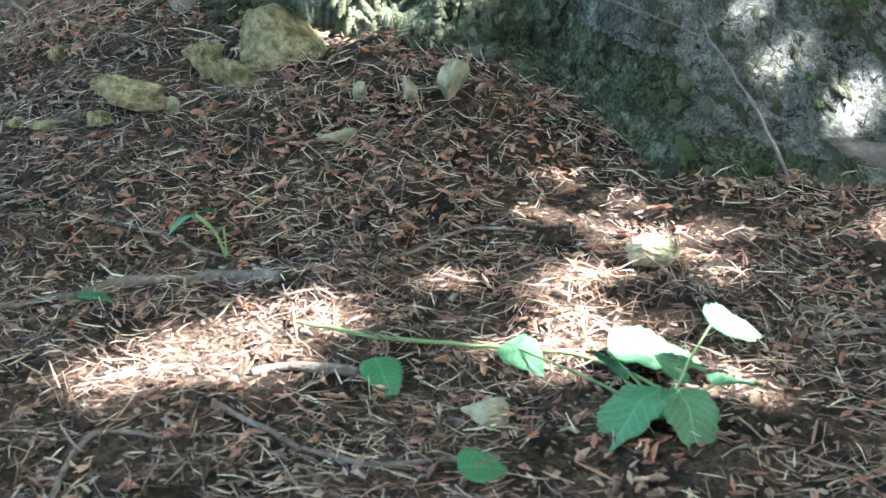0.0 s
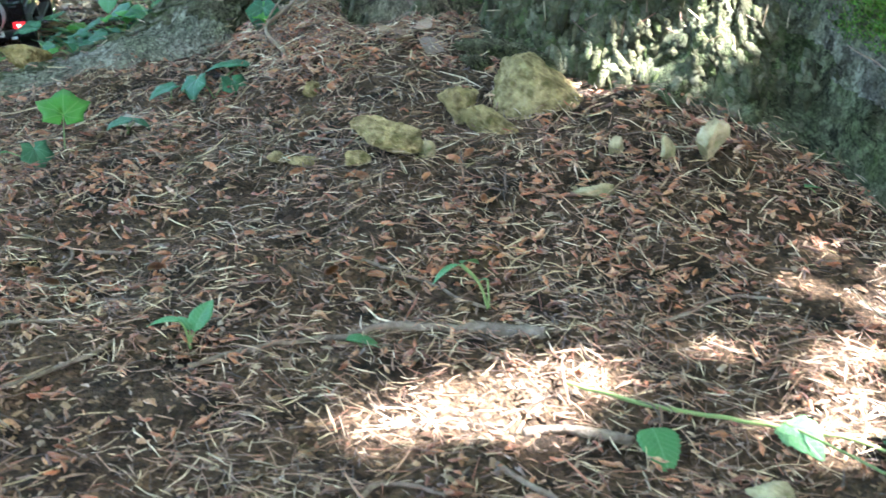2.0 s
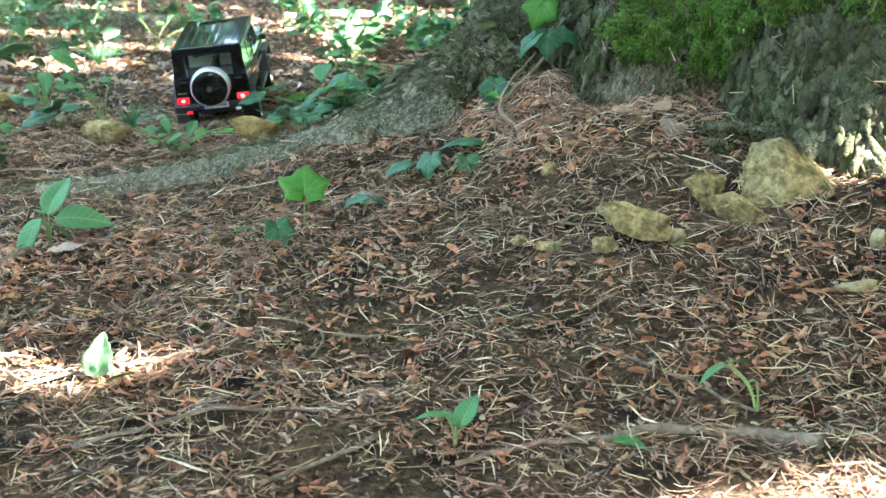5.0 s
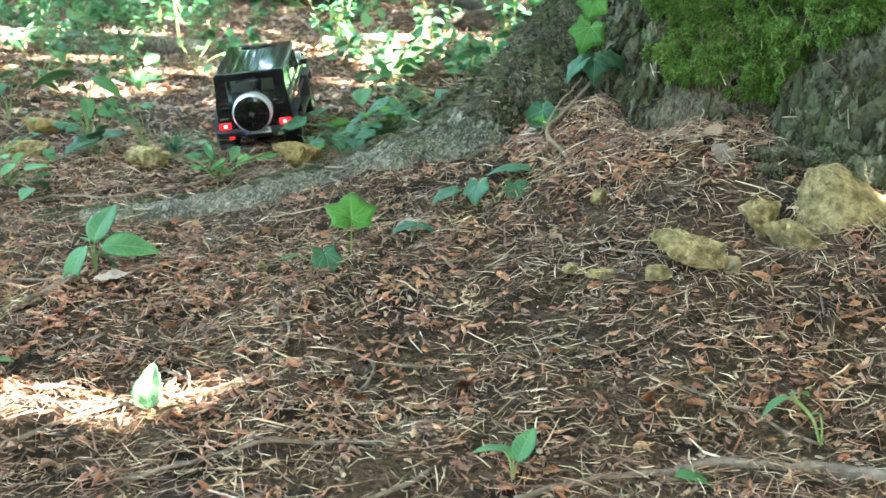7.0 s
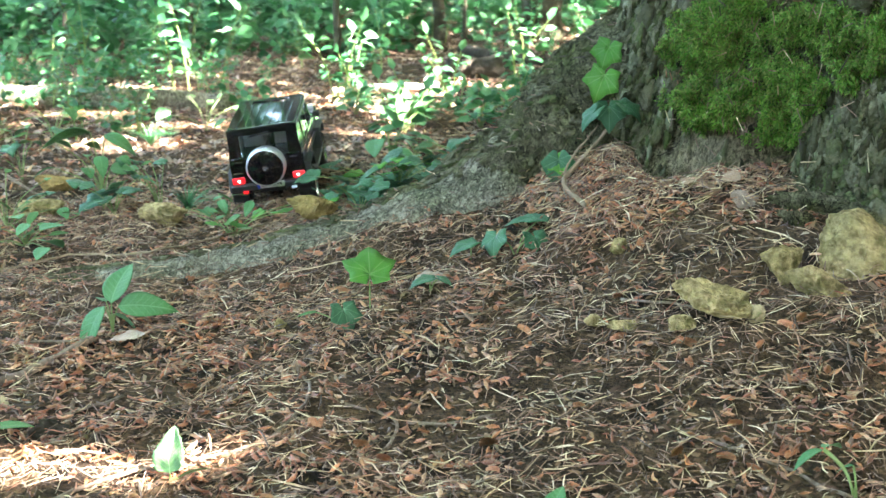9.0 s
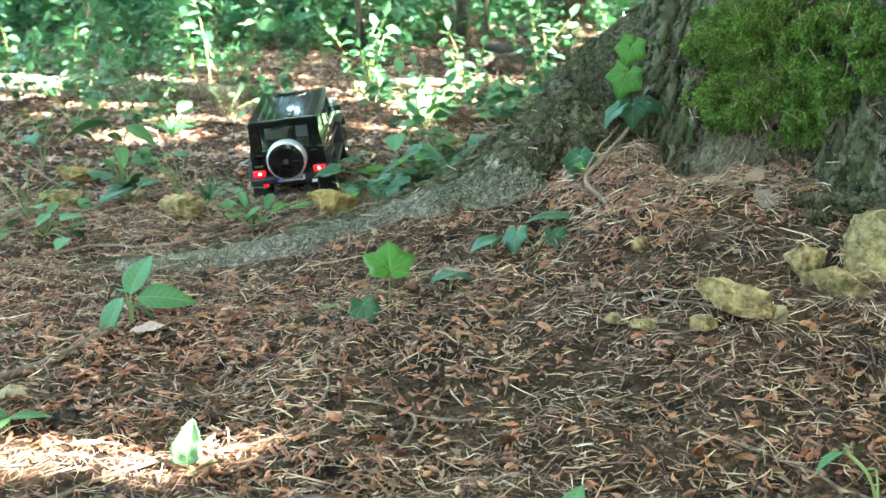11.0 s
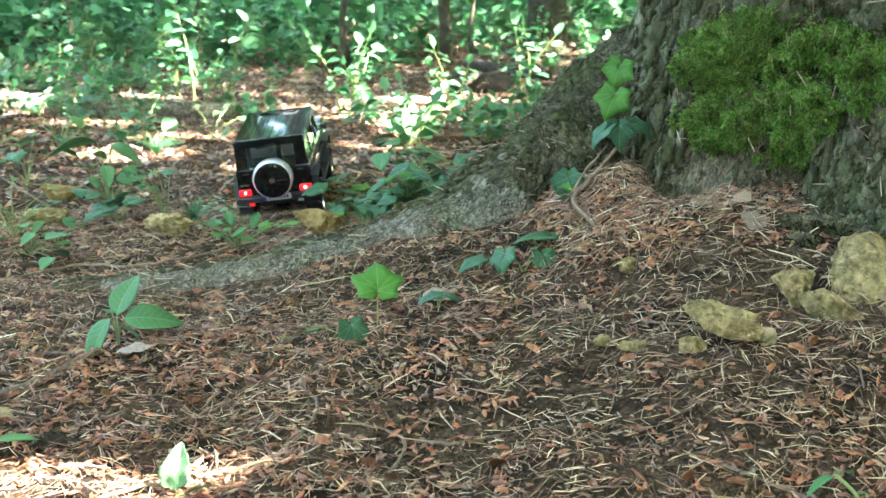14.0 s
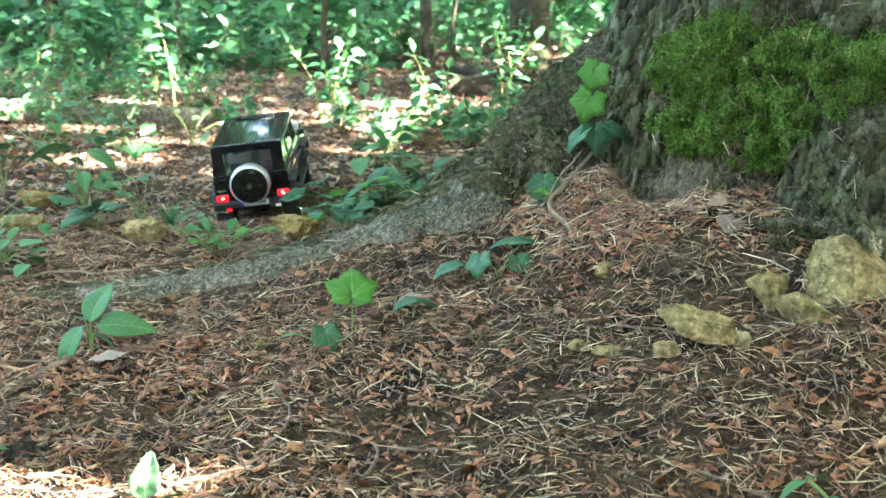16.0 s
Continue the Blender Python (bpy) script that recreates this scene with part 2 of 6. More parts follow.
FRESH = mat("young_leaf", (0.10, 0.23, 0.07), 0.5, spread=(0.075, 0.18, 0.05), scale=40, bump=0.2, bump_scale=140, thin=0.4)
LEAF = mat("green_leaf", (0.055, 0.17, 0.05), 0.45, spread=(0.095, 0.235, 0.085), scale=50, bump=0.25, bump_scale=120, thin=0.25)
FOLIAGE = mat("undergrowth_leaf", (0.08, 0.2, 0.05), 0.38, island=((0.016, 0.075, 0.027), (0.040, 0.15, 0.05), (0.07, 0.215, 0.075), (0.02, 0.095, 0.038), (0.11, 0.26, 0.11), (0.032, 0.12, 0.036)), thin=0.22)
ROTTEN = mat("rotten_wood", (0.028, 0.024, 0.018), 0.95, spread=(0.06, 0.05, 0.035), scale=30, bump=1.0, bump_scale=60, depth=0.01)
CROWN = mat("crown_leaf", (0.10, 0.15, 0.05), 0.5, island=((0.11, 0.16, 0.055), (0.165, 0.235, 0.08)), thin=0.4)
STEM = mat("green_stem", (0.16, 0.22, 0.06), 0.5)
PAINT = mat("black_paint", (0.003, 0.0035, 0.005), 0.10, coat=0.8)
TRIM = mat("black_plastic", (0.006, 0.006, 0.0065), 0.5)
RUBBER = mat("tyre_rubber", (0.022, 0.022, 0.022), 0.85, spread=(0.05, 0.045, 0.04), scale=60)
CHROME = mat("chrome", (0.78, 0.78, 0.78), 0.16, 1.0)
SILVER = mat("silver_paint", (0.62, 0.63, 0.65), 0.3, 0.7)
WHITE = mat("white_plastic", (0.75, 0.75, 0.73), 0.4)
CREAM = mat("cream_seat", (0.55, 0.52, 0.44), 0.6)
CLOTH = mat("dark_cloth", (0.03, 0.03, 0.04), 0.9)
BLUE = mat("blue_band", (0.02, 0.05, 0.35), 0.4)
INK = mat("dark_ink", (0.02, 0.02, 0.02), 0.5)
RED = glow("red_tail_light", (0.8, 0.01, 0.015), 0.022)
BULB = glow("lamp_core", (1.0, 0.30, 0.25), 0.7)
GLASS = mat("car_glass", (0.8, 0.85, 0.85), 0.03)
GLASS.node_tree.nodes["Principled BSDF"].inputs["Transmission Weight"].default_value = 1.0
GLASS.node_tree.nodes["Principled BSDF"].inputs["IOR"].default_value = 1.4


def add_veins(m, pale, kind):
    """Pale veins on a leaf blade of unit length along x: 'fan' from the stalk, or 'feather' off a midrib."""
    nt = m.node_tree
    b = nt.nodes["Principled BSDF"]
    sep = nt.nodes.new("ShaderNodeSeparateXYZ")
    nt.links.new(nt.nodes.new("ShaderNodeTexCoord").outputs["Object"], sep.inputs[0])

    def op(kind_, a, c=0.0):
        n = nt.nodes.new("ShaderNodeMath")
        n.operation = kind_
        for sock, v in ((n.inputs[0], a), (n.inputs[1], c)):
            if isinstance(v, (int, float)):
                sock.default_value = v
            else:
                nt.links.new(v, sock)
        return n.outputs[0]
    x, y = sep.outputs[0], sep.outputs[1]
    ay = op("ABSOLUTE", y)
    best = op("SUBTRACT", 1.0, op("MULTIPLY", ay, 55.0))
    if kind == "fan":
        for deg in (40, 62, 112):
            c, sn = math.cos(radians(deg)), math.sin(radians(deg))
            off = op("ABSOLUTE", op("SUBTRACT", op("MULTIPLY", x, sn), op("MULTIPLY", ay, c)))
            best = op("MAXIMUM", best, op("SUBTRACT", 1.0, op("MULTIPLY", off, 75.0)))
    else:
        saw = op("ABSOLUTE", op("SUBTRACT", op("FRACT", op("MULTIPLY", op("SUBTRACT", x, op("MULTIPLY", ay, 0.8)), 8.0)), 0.5))
        best = op("MAXIMUM", best, op("SUBTRACT", 0.7, op("MULTIPLY", saw, 9.0)))
    fac = op("MULTIPLY", op("MAXIMUM", best, 0.0), 0.75)
    mixn = nt.nodes.new("ShaderNodeMix")
    mixn.data_type = "RGBA"
    nt.links.new(fac, mixn.inputs[0])
    old = b.inputs["Base Color"].links[0].from_socket
    nt.links.new(old, mixn.inputs[6])
    mixn.inputs[7].default_value = (*pale, 1)
    nt.links.new(mixn.outputs[2], b.inputs["Base Color"])


add_veins(IVY, (0.16, 0.30, 0.16), "fan")
FRESH_FAN = mat("young_ivy_leaf", (0.10, 0.29, 0.04), 0.4, spread=(0.07, 0.21, 0.03), scale=40, bump=0.2, bump_scale=140, thin=0.4)
add_veins(FRESH_FAN, (0.30, 0.46, 0.16), "fan")
add_veins(LEAF, (0.20, 0.36, 0.18), "feather")
TORN = mat("torn_shoot_leaf", (0.14, 0.29, 0.115), 0.42, spread=(0.09, 0.20, 0.07), scale=30, bump=0.5, bump_scale=60, thin=0.25)
add_veins(TORN, (0.36, 0.50, 0.30), "feather")
add_veins(FRESH, (0.30, 0.46, 0.16), "feather")


# ---- mesh helpers ----
def mesh_from(name, verts, faces, smooth=False):
    """verts (n, 3), faces (m, k) with one k for all."""
    verts, faces = np.asarray(verts, np.float32), np.asarray(faces, np.int32)
    me = bpy.data.meshes.new(name)
    me.vertices.add(len(verts))
    me.vertices.foreach_set("co", verts.ravel())
    me.loops.add(faces.size)
    me.loops.foreach_set("vertex_index", faces.ravel())
    me.polygons.add(len(faces))
    me.polygons.foreach_set("loop_start", np.arange(0, faces.size, faces.shape[1], dtype=np.int32))
    if smooth:
        me.polygons.foreach_set("use_smooth", np.ones(len(faces), bool))
    me.update(calc_edges=True)
    return me


def put(name, me, material, parent=None, m=None, label="", kind="", category="", group=""):
    ob = new(name, me)
    if not me.materials:
        me.materials.append(material)
    if m is not None:
        ob.matrix_basis = m
    if parent is not None:
        ob.parent = parent
    return tagged(ob, label, category, group, kind)


def part(name, bm, material, parent, label="", smooth=False):
    me = bpy.data.meshes.new(name)
    for f in bm.faces:
        f.smooth = smooth
    bm.to_mesh(me)
    bm.free()
    return put(name, me, material, parent, label=label)


def empty(name, m, label, category, group=""):
    ob = new(name)
    ob.empty_display_size = 0.05
    ob.matrix_basis = m
    return tagged(ob, label, category, group)


def hash01(ix, iy, seed):
    h = np.sin(ix * 127.1 + iy * 311.7 + seed * 74.7) * 43758.5453
    return h - np.floor(h)


def vnoise(x, y, scale, seed):
    """Smooth value noise in 0..1 on arrays."""
    x, y = np.asarray(x, float) * scale, np.asarray(y, float) * scale
    ix, iy = np.floor(x), np.floor(y)
    fx, fy = x - ix, y - iy
    fx, fy = fx * fx * (3 - 2 * fx), fy * fy * (3 - 2 * fy)
    a, b = hash01(ix, iy, seed), hash01(ix + 1, iy, seed)
    c, d = hash01(ix, iy + 1, seed), hash01(ix + 1, iy + 1, seed)
    return (a * (1 - fx) + b * fx) * (1 - fy) + (c * (1 - fx) + d * fx) * fy


def gz(x, y):
    """Height of the forest floor: level wood with a mound of litter round the old tree."""
    x, y = np.asarray(x, float), np.asarray(y, float)
    z = 0.10 + 0.25 * np.exp(-(((x - 0.75) / 0.75) ** 2 + ((y - 2.35) / 0.75) ** 2))
    z = z + 0.020 * (vnoise(x, y, 6, 1) - 0.5) + 0.013 * (vnoise(x, y, 19, 2) - 0.5) + 0.007 * (vnoise(x, y, 55, 3) - 0.5)
    for cx, cy, sx, sy, up in ((-0.05, 2.38, 0.22, 0.14, 0.05), (0.33, 2.40, 0.20, 0.20, 0.075), (0.92, 1.82, 0.15, 0.13, 0.02), (0.73, 1.76, 0.13, 0.13, 0.026), (-0.25, 2.68, 0.12, 0.07, 0.03), (0.385, 2.345, 0.06, 0.10, -0.075), (0.06, 2.345, 0.11, 0.065, -0.035)):
        z = z + up * np.exp(-(((x - cx) / sx) ** 2 + ((y - cy) / sy) ** 2))
    z = z + 0.045 * np.exp(-(((x + 0.40) / 0.26) ** 2 + ((y - 3.48) / 0.15) ** 2))
    far = np.clip((y - 4.0) / 6.0, 0, 1)
    return z + far * 0.35 * (vnoise(x, y, 0.45, 4) - 0.5)


def ground_z(x, y):
    return float(gz(x, y))


# ---- ground: one sheet to the horizon ----
def ground():
    def axis(lo, hi, step, out):
        mid = np.arange(lo, hi, step)
        grow = np.cumsum(step * 1.25 ** np.arange(1, 60))
        a, b = lo - grow[::-1], mid[-1] + grow
        return np.r_[a[a > -out], mid, b[b < out]]
    xs, ys = axis(-1.4, 1.9, 0.016, 300), axis(0.55, 4.4, 0.016, 300)
    gx, gy = np.meshgrid(xs, ys)
    v = np.stack([gx, gy, gz(gx, gy)], -1).reshape(-1, 3)
    n, k = len(ys), len(xs)
    i = (np.arange(n - 1)[:, None] * k + np.arange(k - 1)).ravel()
    me = mesh_from("ground", v, np.stack([i, i + 1, i + k + 1, i + k], 1), True)
    put("ground", me, SOIL, kind="structure", label="dark humus forest floor under dry needles", category="ground")


ground()

# ---- the old tree: flared trunk, buttresses, long surface root ----
TX, TY = 1.0, 2.6


def trunk_r(theta, z):
    """Radius of the trunk towards theta (radians) at height z."""
    r = 0.56 + 0.13 * np.exp(-(z - 0.3) / 0.35)
    for mid, wide, reach, fall in ((176, 18, 0.20, 0.30), (-121, 10, 0.03, 0.3), (-138, 5, -0.13, 0.3), (-20, 16, 0.30, 0.4), (60, 18, 0.3, 0.4), (120, 16, 0.3, 0.4), (-98, 14, 0.29, 0.30)):
        d = (np.degrees(theta) - mid + 180) % 360 - 180
        r = r + reach * np.exp(-(d / wide) ** 2) * np.exp(-np.maximum(z - 0.12, 0) / fall)
    d = (np.degrees(theta) + 68 + 180) % 360 - 180
    r = r - 0.03 * np.exp(-((d + 26) / 10) ** 2) + 0.47 * np.exp(-(d / 26) ** 2) / (1 + np.exp(-np.clip((d + 22) / 1.3, -40, 40))) * np.exp(-np.maximum(z - 0.12, 0) / 0.7)
    return r


def bark_relief(p):
    """Flaky plates, upright ridges and furrows of bark, in metres."""
    v = Vector((p[0], p[1], p[2]))
    q = Vector((p[0] * 42, p[1] * 42, p[2] * 27))
    q = q + 1.1 * noise.noise_vector(q * 0.35) + 0.5 * noise.noise_vector(q * 1.3)
    d, c = noise.voronoi(q)
    gap = min(1.0, (d[1] - d[0]) * 5.0)
    high = noise.noise(c[0] * 3.7) * 0.5 + 0.5
    ridge = 1 - abs(noise.noise(Vector((p[0] * 10, p[1] * 10, p[2] * 4)) + 0.6 * noise.noise_vector(v * 9)))
    return (0.011 * gap * (0.15 + 0.85 * high) + 0.005 * (c[0].z - q.z) * gap * 0.5 + 0.042 * (ridge - 0.6) + 0.016 * noise.noise(v * 3.2)
            + 0.007 * abs(noise.noise(q * 1.3)) + 0.004 * noise.noise(q * 3.5))


def worn_zone(deg, z):
    """How much the bark is worn away: the bare wood under the moss."""
    a = min(1.0, max(0.0, (deg + 164) / 5)) * min(1.0, max(0.0, (-135.5 - deg) / 2))
    return a * min(1.0, max(0.0, (0.425 + 0.02 * math.sin(deg * 0.9) - z) / 0.02))


def moss_edge(deg, z):
    """Inside the moss cushion above nought; about one well inside it."""
    low = float(np.interp(deg, (-170, -160, -155, -144, -137, -131, -123, -112, -95, -85, -60), (0.47, 0.42, 0.40, 0.395, 0.39, 0.445, 0.50, 0.47, 0.45, 0.36, 0.34)))
    high = float(np.interp(deg, (-166, -161, -157, -146, -139, -131, -123, -110, -60), (0.50, 0.575, 0.61, 0.63, 0.625, 0.615, 0.61, 0.66, 0.74)))
    wob = 0.03 * (vnoise(deg, z * 60, 0.35, 41) - 0.5) + 0.025 * (vnoise(deg, z * 60, 1.1, 42) - 0.5)
    return min((z - low + wob) / 0.03, (high - z + wob) / 0.04, (deg + 160 + 200 * wob) / 4)


def trunk_point(theta, z):
    r = float(trunk_r(np.float64(theta), np.float64(z)))
    return Vector((TX + r * math.cos(theta), TY + r * math.sin(theta), z))


def old_tree():
    tree = empty("old_tree", pose(0, 0, 0), "massive old conifer with furrowed grey bark and mossy foot", "tree")
    fine = np.radians(np.r_[np.arange(-205, -91, 0.42), np.arange(-91, -83, 0.13), np.arange(-83, -30, 0.40)])
    rest = np.radians(np.arange(-30, 155, 5))
    th = np.r_[fine, rest]
    zs = np.r_[np.arange(0.0, 0.95, 0.0048), np.geomspace(1.0, 9.0, 26)]
    verts, inv = [], {}
    for z in zs:
        for t in th:
            r = float(trunk_r(t, z)) * (1 if z < 1 else 1 - 0.07 * (z - 1))
            p = (TX + r * math.cos(t), TY + r * math.sin(t), z)
            d = bark_relief(p) * (1 - 0.7 * worn_zone(math.degrees(t), z)) if z < 1.3 and math.degrees(t) < -28 else 0.0
            verts.append((TX + (r + d - 0.02) * math.cos(t), TY + (r + d - 0.02) * math.sin(t), z))
    n, k = len(zs), len(th)
    i = (np.arange(n - 1)[:, None] * k + np.arange(k)).ravel()
    j = (np.arange(n - 1)[:, None] * k + (np.arange(k) + 1) % k).ravel()
    tm = mesh_from("trunk", verts, np.stack([i, j, j + k, i + k], 1))
    tm.materials.append(BARK)
    tm.materials.append(WORN)
    tm.materials.append(LIGHTENED_BARK)
    # index 2, the right-hand side: lighter colour stands in for missing sky light
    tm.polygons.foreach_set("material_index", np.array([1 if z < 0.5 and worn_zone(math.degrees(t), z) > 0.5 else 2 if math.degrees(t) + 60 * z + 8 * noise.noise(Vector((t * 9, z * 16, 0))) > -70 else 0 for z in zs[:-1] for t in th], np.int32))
    put("trunk", tm, BARK, tree, label="furrowed grey-brown bark")

    # long surface root that runs out to the path
    ctrl = [Vector(c) for c in ((-1.05, 2.40, 0.065), (-0.75, 2.40, 0.085), (-0.5, 2.41, 0.105), (-0.33, 2.42, 0.122), (-0.17, 2.435, 0.155), (0.0, 2.455, 0.20), (0.13, 2.52, 0.255), (0.25, 2.58, 0.305), (0.36, 2.65, 0.36), (0.56, 2.74, 0.42))]
    rad = (0.012, 0.02, 0.034, 0.048, 0.060, 0.075, 0.10, 0.145, 0.185, 0.23)
    verts, rows, around = [], 380, 84
    for a in range(rows):
        u = a / (rows - 1) * (len(ctrl) - 1)
        s = min(int(u), len(ctrl) - 2)
        f = u - s
        f2 = f * f * (3 - 2 * f)
        c = ctrl[s].lerp(ctrl[s + 1], f)
        r = rad[s] * (1 - f2) + rad[s + 1] * f2
        way = (ctrl[s + 1] - ctrl[s]).normalized()
        side = way.cross(Vector((0, 0, 1))).normalized()
        up = side.cross(way)
        for b in range(around):
            an = 2 * math.pi * b / around
            p = c + side * (r * (1.25 if c.x < 0.1 else 1.05) * math.cos(an)) + up * (r * math.sin(an))
            q = Vector((p.x * 34, p.y * 42, p.z * 42))
            d, cc = noise.voronoi(q + 0.6 * noise.noise_vector(q * 0.6))
            plate = min(1, (d[1] - d[0]) * 3) ** 0.6 * (0.3 + 0.7 * (noise.noise(cc[0] * 3.3) * 0.5 + 0.5))
            worn = 1 - 0.6 * (1 if side.y * math.cos(an) < 0 and p.x < 0.12 else 0)
            k2 = r * 0.20 * noise.noise(p * 6) + 0.011 * plate * worn + 0.006 * abs(noise.noise(Vector((p.x * 22, p.y * 60, p.z * 60)))) + 0.003 * noise.noise(p * 110) + 0.5 * bark_relief(p) * min(1.0, max(0.0, (p.x + 0.02) * 6))
            verts.append(p + (p - c).normalized() * k2)
    i = (np.arange(rows - 1)[:, None] * around + np.arange(around)).ravel()
    j = (np.arange(rows - 1)[:, None] * around + (np.arange(around) + 1) % around).ravel()
    rm = mesh_from("root", [tuple(v) for v in verts], np.stack([i, j, j + around, i + around], 1), True)
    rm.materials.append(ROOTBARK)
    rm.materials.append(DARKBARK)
    arr = np.array([tuple(v) for v in verts]).reshape(rows, around, 3)
    mid = arr[:-1].reshape(-1, 3)
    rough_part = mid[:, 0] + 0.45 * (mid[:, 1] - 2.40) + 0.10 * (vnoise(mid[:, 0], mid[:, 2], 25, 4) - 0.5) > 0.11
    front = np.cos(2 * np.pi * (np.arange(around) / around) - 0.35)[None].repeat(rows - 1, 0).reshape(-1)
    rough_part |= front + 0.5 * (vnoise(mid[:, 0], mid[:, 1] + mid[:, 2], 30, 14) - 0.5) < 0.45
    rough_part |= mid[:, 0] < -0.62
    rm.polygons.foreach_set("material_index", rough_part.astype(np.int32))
    put("root", rm, ROOTBARK, tree, label="long worn grey surface root")

    # loose bark flakes over trunk and root: one mesh of small lifted plates
    rng = np.random.default_rng(29)
    spots, outs, ups, width = [], [], [], []
    while len(spots) < 9000:
        deg, z = rng.uniform(-200, -45), rng.uniform(0.14, 0.95)
        if (z < 0.24 and deg < -100) or (deg + 60 * z > -72 and rng.random() < 0.8):
            continue
        if rng.random() < 0.93 * worn_zone(deg, z) or (moss_edge(deg, z) > 0.4 and rng.random() < 0.85):
            continue
        t = radians(deg)
        p, a, b = trunk_point(t, z), trunk_point(t + 0.02, z), trunk_point(t, z + 0.02)
        nrm = (a - p).cross(b - p).normalized()
        spots.append(p + nrm * (bark_relief(p) - 0.0185 + rng.uniform(-0.002, 0.002)))
        outs.append(nrm)
        ups.append((b - p).normalized())
        width.append(rng.uniform(0.003, 0.009) if rng.random() < 0.8 else rng.uniform(0.008, 0.015))
    while len(spots) < 10800:
        a, b = int(rng.integers(60, rows - 6)), int(rng.integers(0, around))
        if not rough_part[a * around + b] or arr[a, b, 2] < 0.09:
            continue
        nrm = Vector(arr[a, b]) - Vector(arr[a].mean(0))
        spots.append(Vector(arr[a, b]) + nrm.normalized() * rng.uniform(-0.0015, 0.0012))
        outs.append(nrm.normalized())
        ups.append((Vector(arr[a + 4, b]) - Vector(arr[a - 4, b])).normalized())
        width.append(rng.uniform(0.003, 0.008))
    S0, N0, U0, W0 = np.array(spots), np.array(outs), np.array(ups), np.array(width)[:, None]
    n, m = len(S0), 7
    N0 = N0 + rng.normal(0, 0.14, (n, 3))
    N0 /= np.linalg.norm(N0, axis=1, keepdims=True)
    U0 = U0 + rng.normal(0, 0.25, (n, 3))
    U0 -= (U0 * N0).sum(1, keepdims=True) * N0
    U0 /= np.linalg.norm(U0, axis=1, keepdims=True)
    R0 = np.cross(U0, N0)
    an = np.linspace(0, 2 * np.pi, m, endpoint=False)[None] + rng.normal(0, 0.16, (n, m))
    rr = W0 * rng.uniform(0.35, 1.5, (n, m))
    long = rng.uniform(1.2, 3.0, (n, 1))
    ring = S0[:, None] + (rr * np.cos(an))[..., None] * R0[:, None] + (rr * np.sin(an) * long)[..., None] * U0[:, None]
    ring = ring + N0[:, None] * (rng.normal(0, 0.0009, (n, m)) + 0.0012)[..., None]
    low = S0[:, None] + (ring - S0[:, None]) * 1.02 - N0[:, None] * 0.005
    top = (S0 + N0 * rng.uniform(0.0002, 0.0012, (n, 1)))[:, None]
    V = np.concatenate([ring, low, top], 1)
    k1, k2 = np.arange(m), (np.arange(m) + 1) % m
    F = np.concatenate([np.stack([k1, k2, 0 * k1 + 2 * m], 1), np.stack([k1, k1 + m, k2 + m], 1), np.stack([k1, k2 + m, k2], 1)])
    put("loose_bark", mesh_from("loose_bark", V.reshape(-1, 3), (np.arange(n)[:, None, None] * (2 * m + 1) + F).reshape(-1, 3)), FLAKE, tree, label="loose flaky plates of bark", kind="stuff")

    rng = np.random.default_rng(23)
    spots = []
    for _ in range(240):
        a, b = int(rng.integers(15, rows - 30)), int(rng.uniform(0.04, 0.46) * around)
        spots.append(arr[a, b])
    S0 = np.array(spots)
    yaw = rng.uniform(0, 2 * np.pi, len(S0))
    way = np.stack([np.cos(yaw), np.sin(yaw), rng.normal(0, 0.15, len(S0))], 1) * rng.uniform(0.006, 0.02, (len(S0), 1))
    off = np.cross(way, (0, 0, 1.0))
    off *= 0.001 / np.linalg.norm(off, axis=1, keepdims=True)
    top = np.array([0, 0, 0.0016])
    lift = np.array([0, 0, 0.003])
    V = np.stack([S0 - way + off, S0 - way - off, S0 - way + top, S0 + way + off, S0 + way - off, S0 + way + top], 1) + lift
    F = np.array([[0, 1, 4, 3], [1, 2, 5, 4], [2, 0, 3, 5]])
    put("root_needles", mesh_from("root_needles", V.reshape(-1, 3), (np.arange(len(S0))[:, None, None] * 6 + F).reshape(-1, 4)), NEEDLE, label="dry needles caught on the surface root", category="needles", kind="stuff")

    # moss cushion: many short bent shoots on the bark
    base, tips = [], []
    rng = np.random.default_rng(21)
    while len(base) < 105000:
        deg = rng.uniform(-168, -58)
        t, z = math.radians(deg), rng.uniform(0.32, 0.80)
        edge = min(moss_edge(deg, z), 1)
        clump = 0.6 * vnoise(deg, z * 75, 0.30, 8) + 0.4 * vnoise(deg, z * 75, 0.85, 9)
        thin_out = 0.0 if deg < -133 else min(0.9, (deg + 133) / 22)
        if edge < rng.random() * 0.9 or clump < 0.25 + 0.5 * thin_out * rng.random() + 0.14 * rng.random():
            continue
        p = trunk_point(t, z)
        d = bark_relief(p)
        outw = Vector((math.cos(t), math.sin(t), 0.15)).normalized()
        p = p + outw * (d * 0.7 - 0.018 + 0.095 * max(0.0, clump - 0.22) * min(1.0, max(edge, 0.0)) * (1 - 0.5 * thin_out) - rng.uniform(0, 0.006))
        base.append(p)
        tips.append((outw * 0.9 + Vector(rng.normal(0, 0.8, 3)) + Vector((0, 0, -0.2))).normalized() * rng.uniform(0.004, 0.0125))
    B, T = np.array(base), np.array(tips)
    side = np.cross(T, rng.normal(size=T.shape))
    side *= (rng.uniform(0.0004, 0.0009, (len(T), 1)) / np.linalg.norm(side, axis=1, keepdims=True))
    bend = rng.normal(0, 0.003, T.shape)
    up = np.cross(T, side)
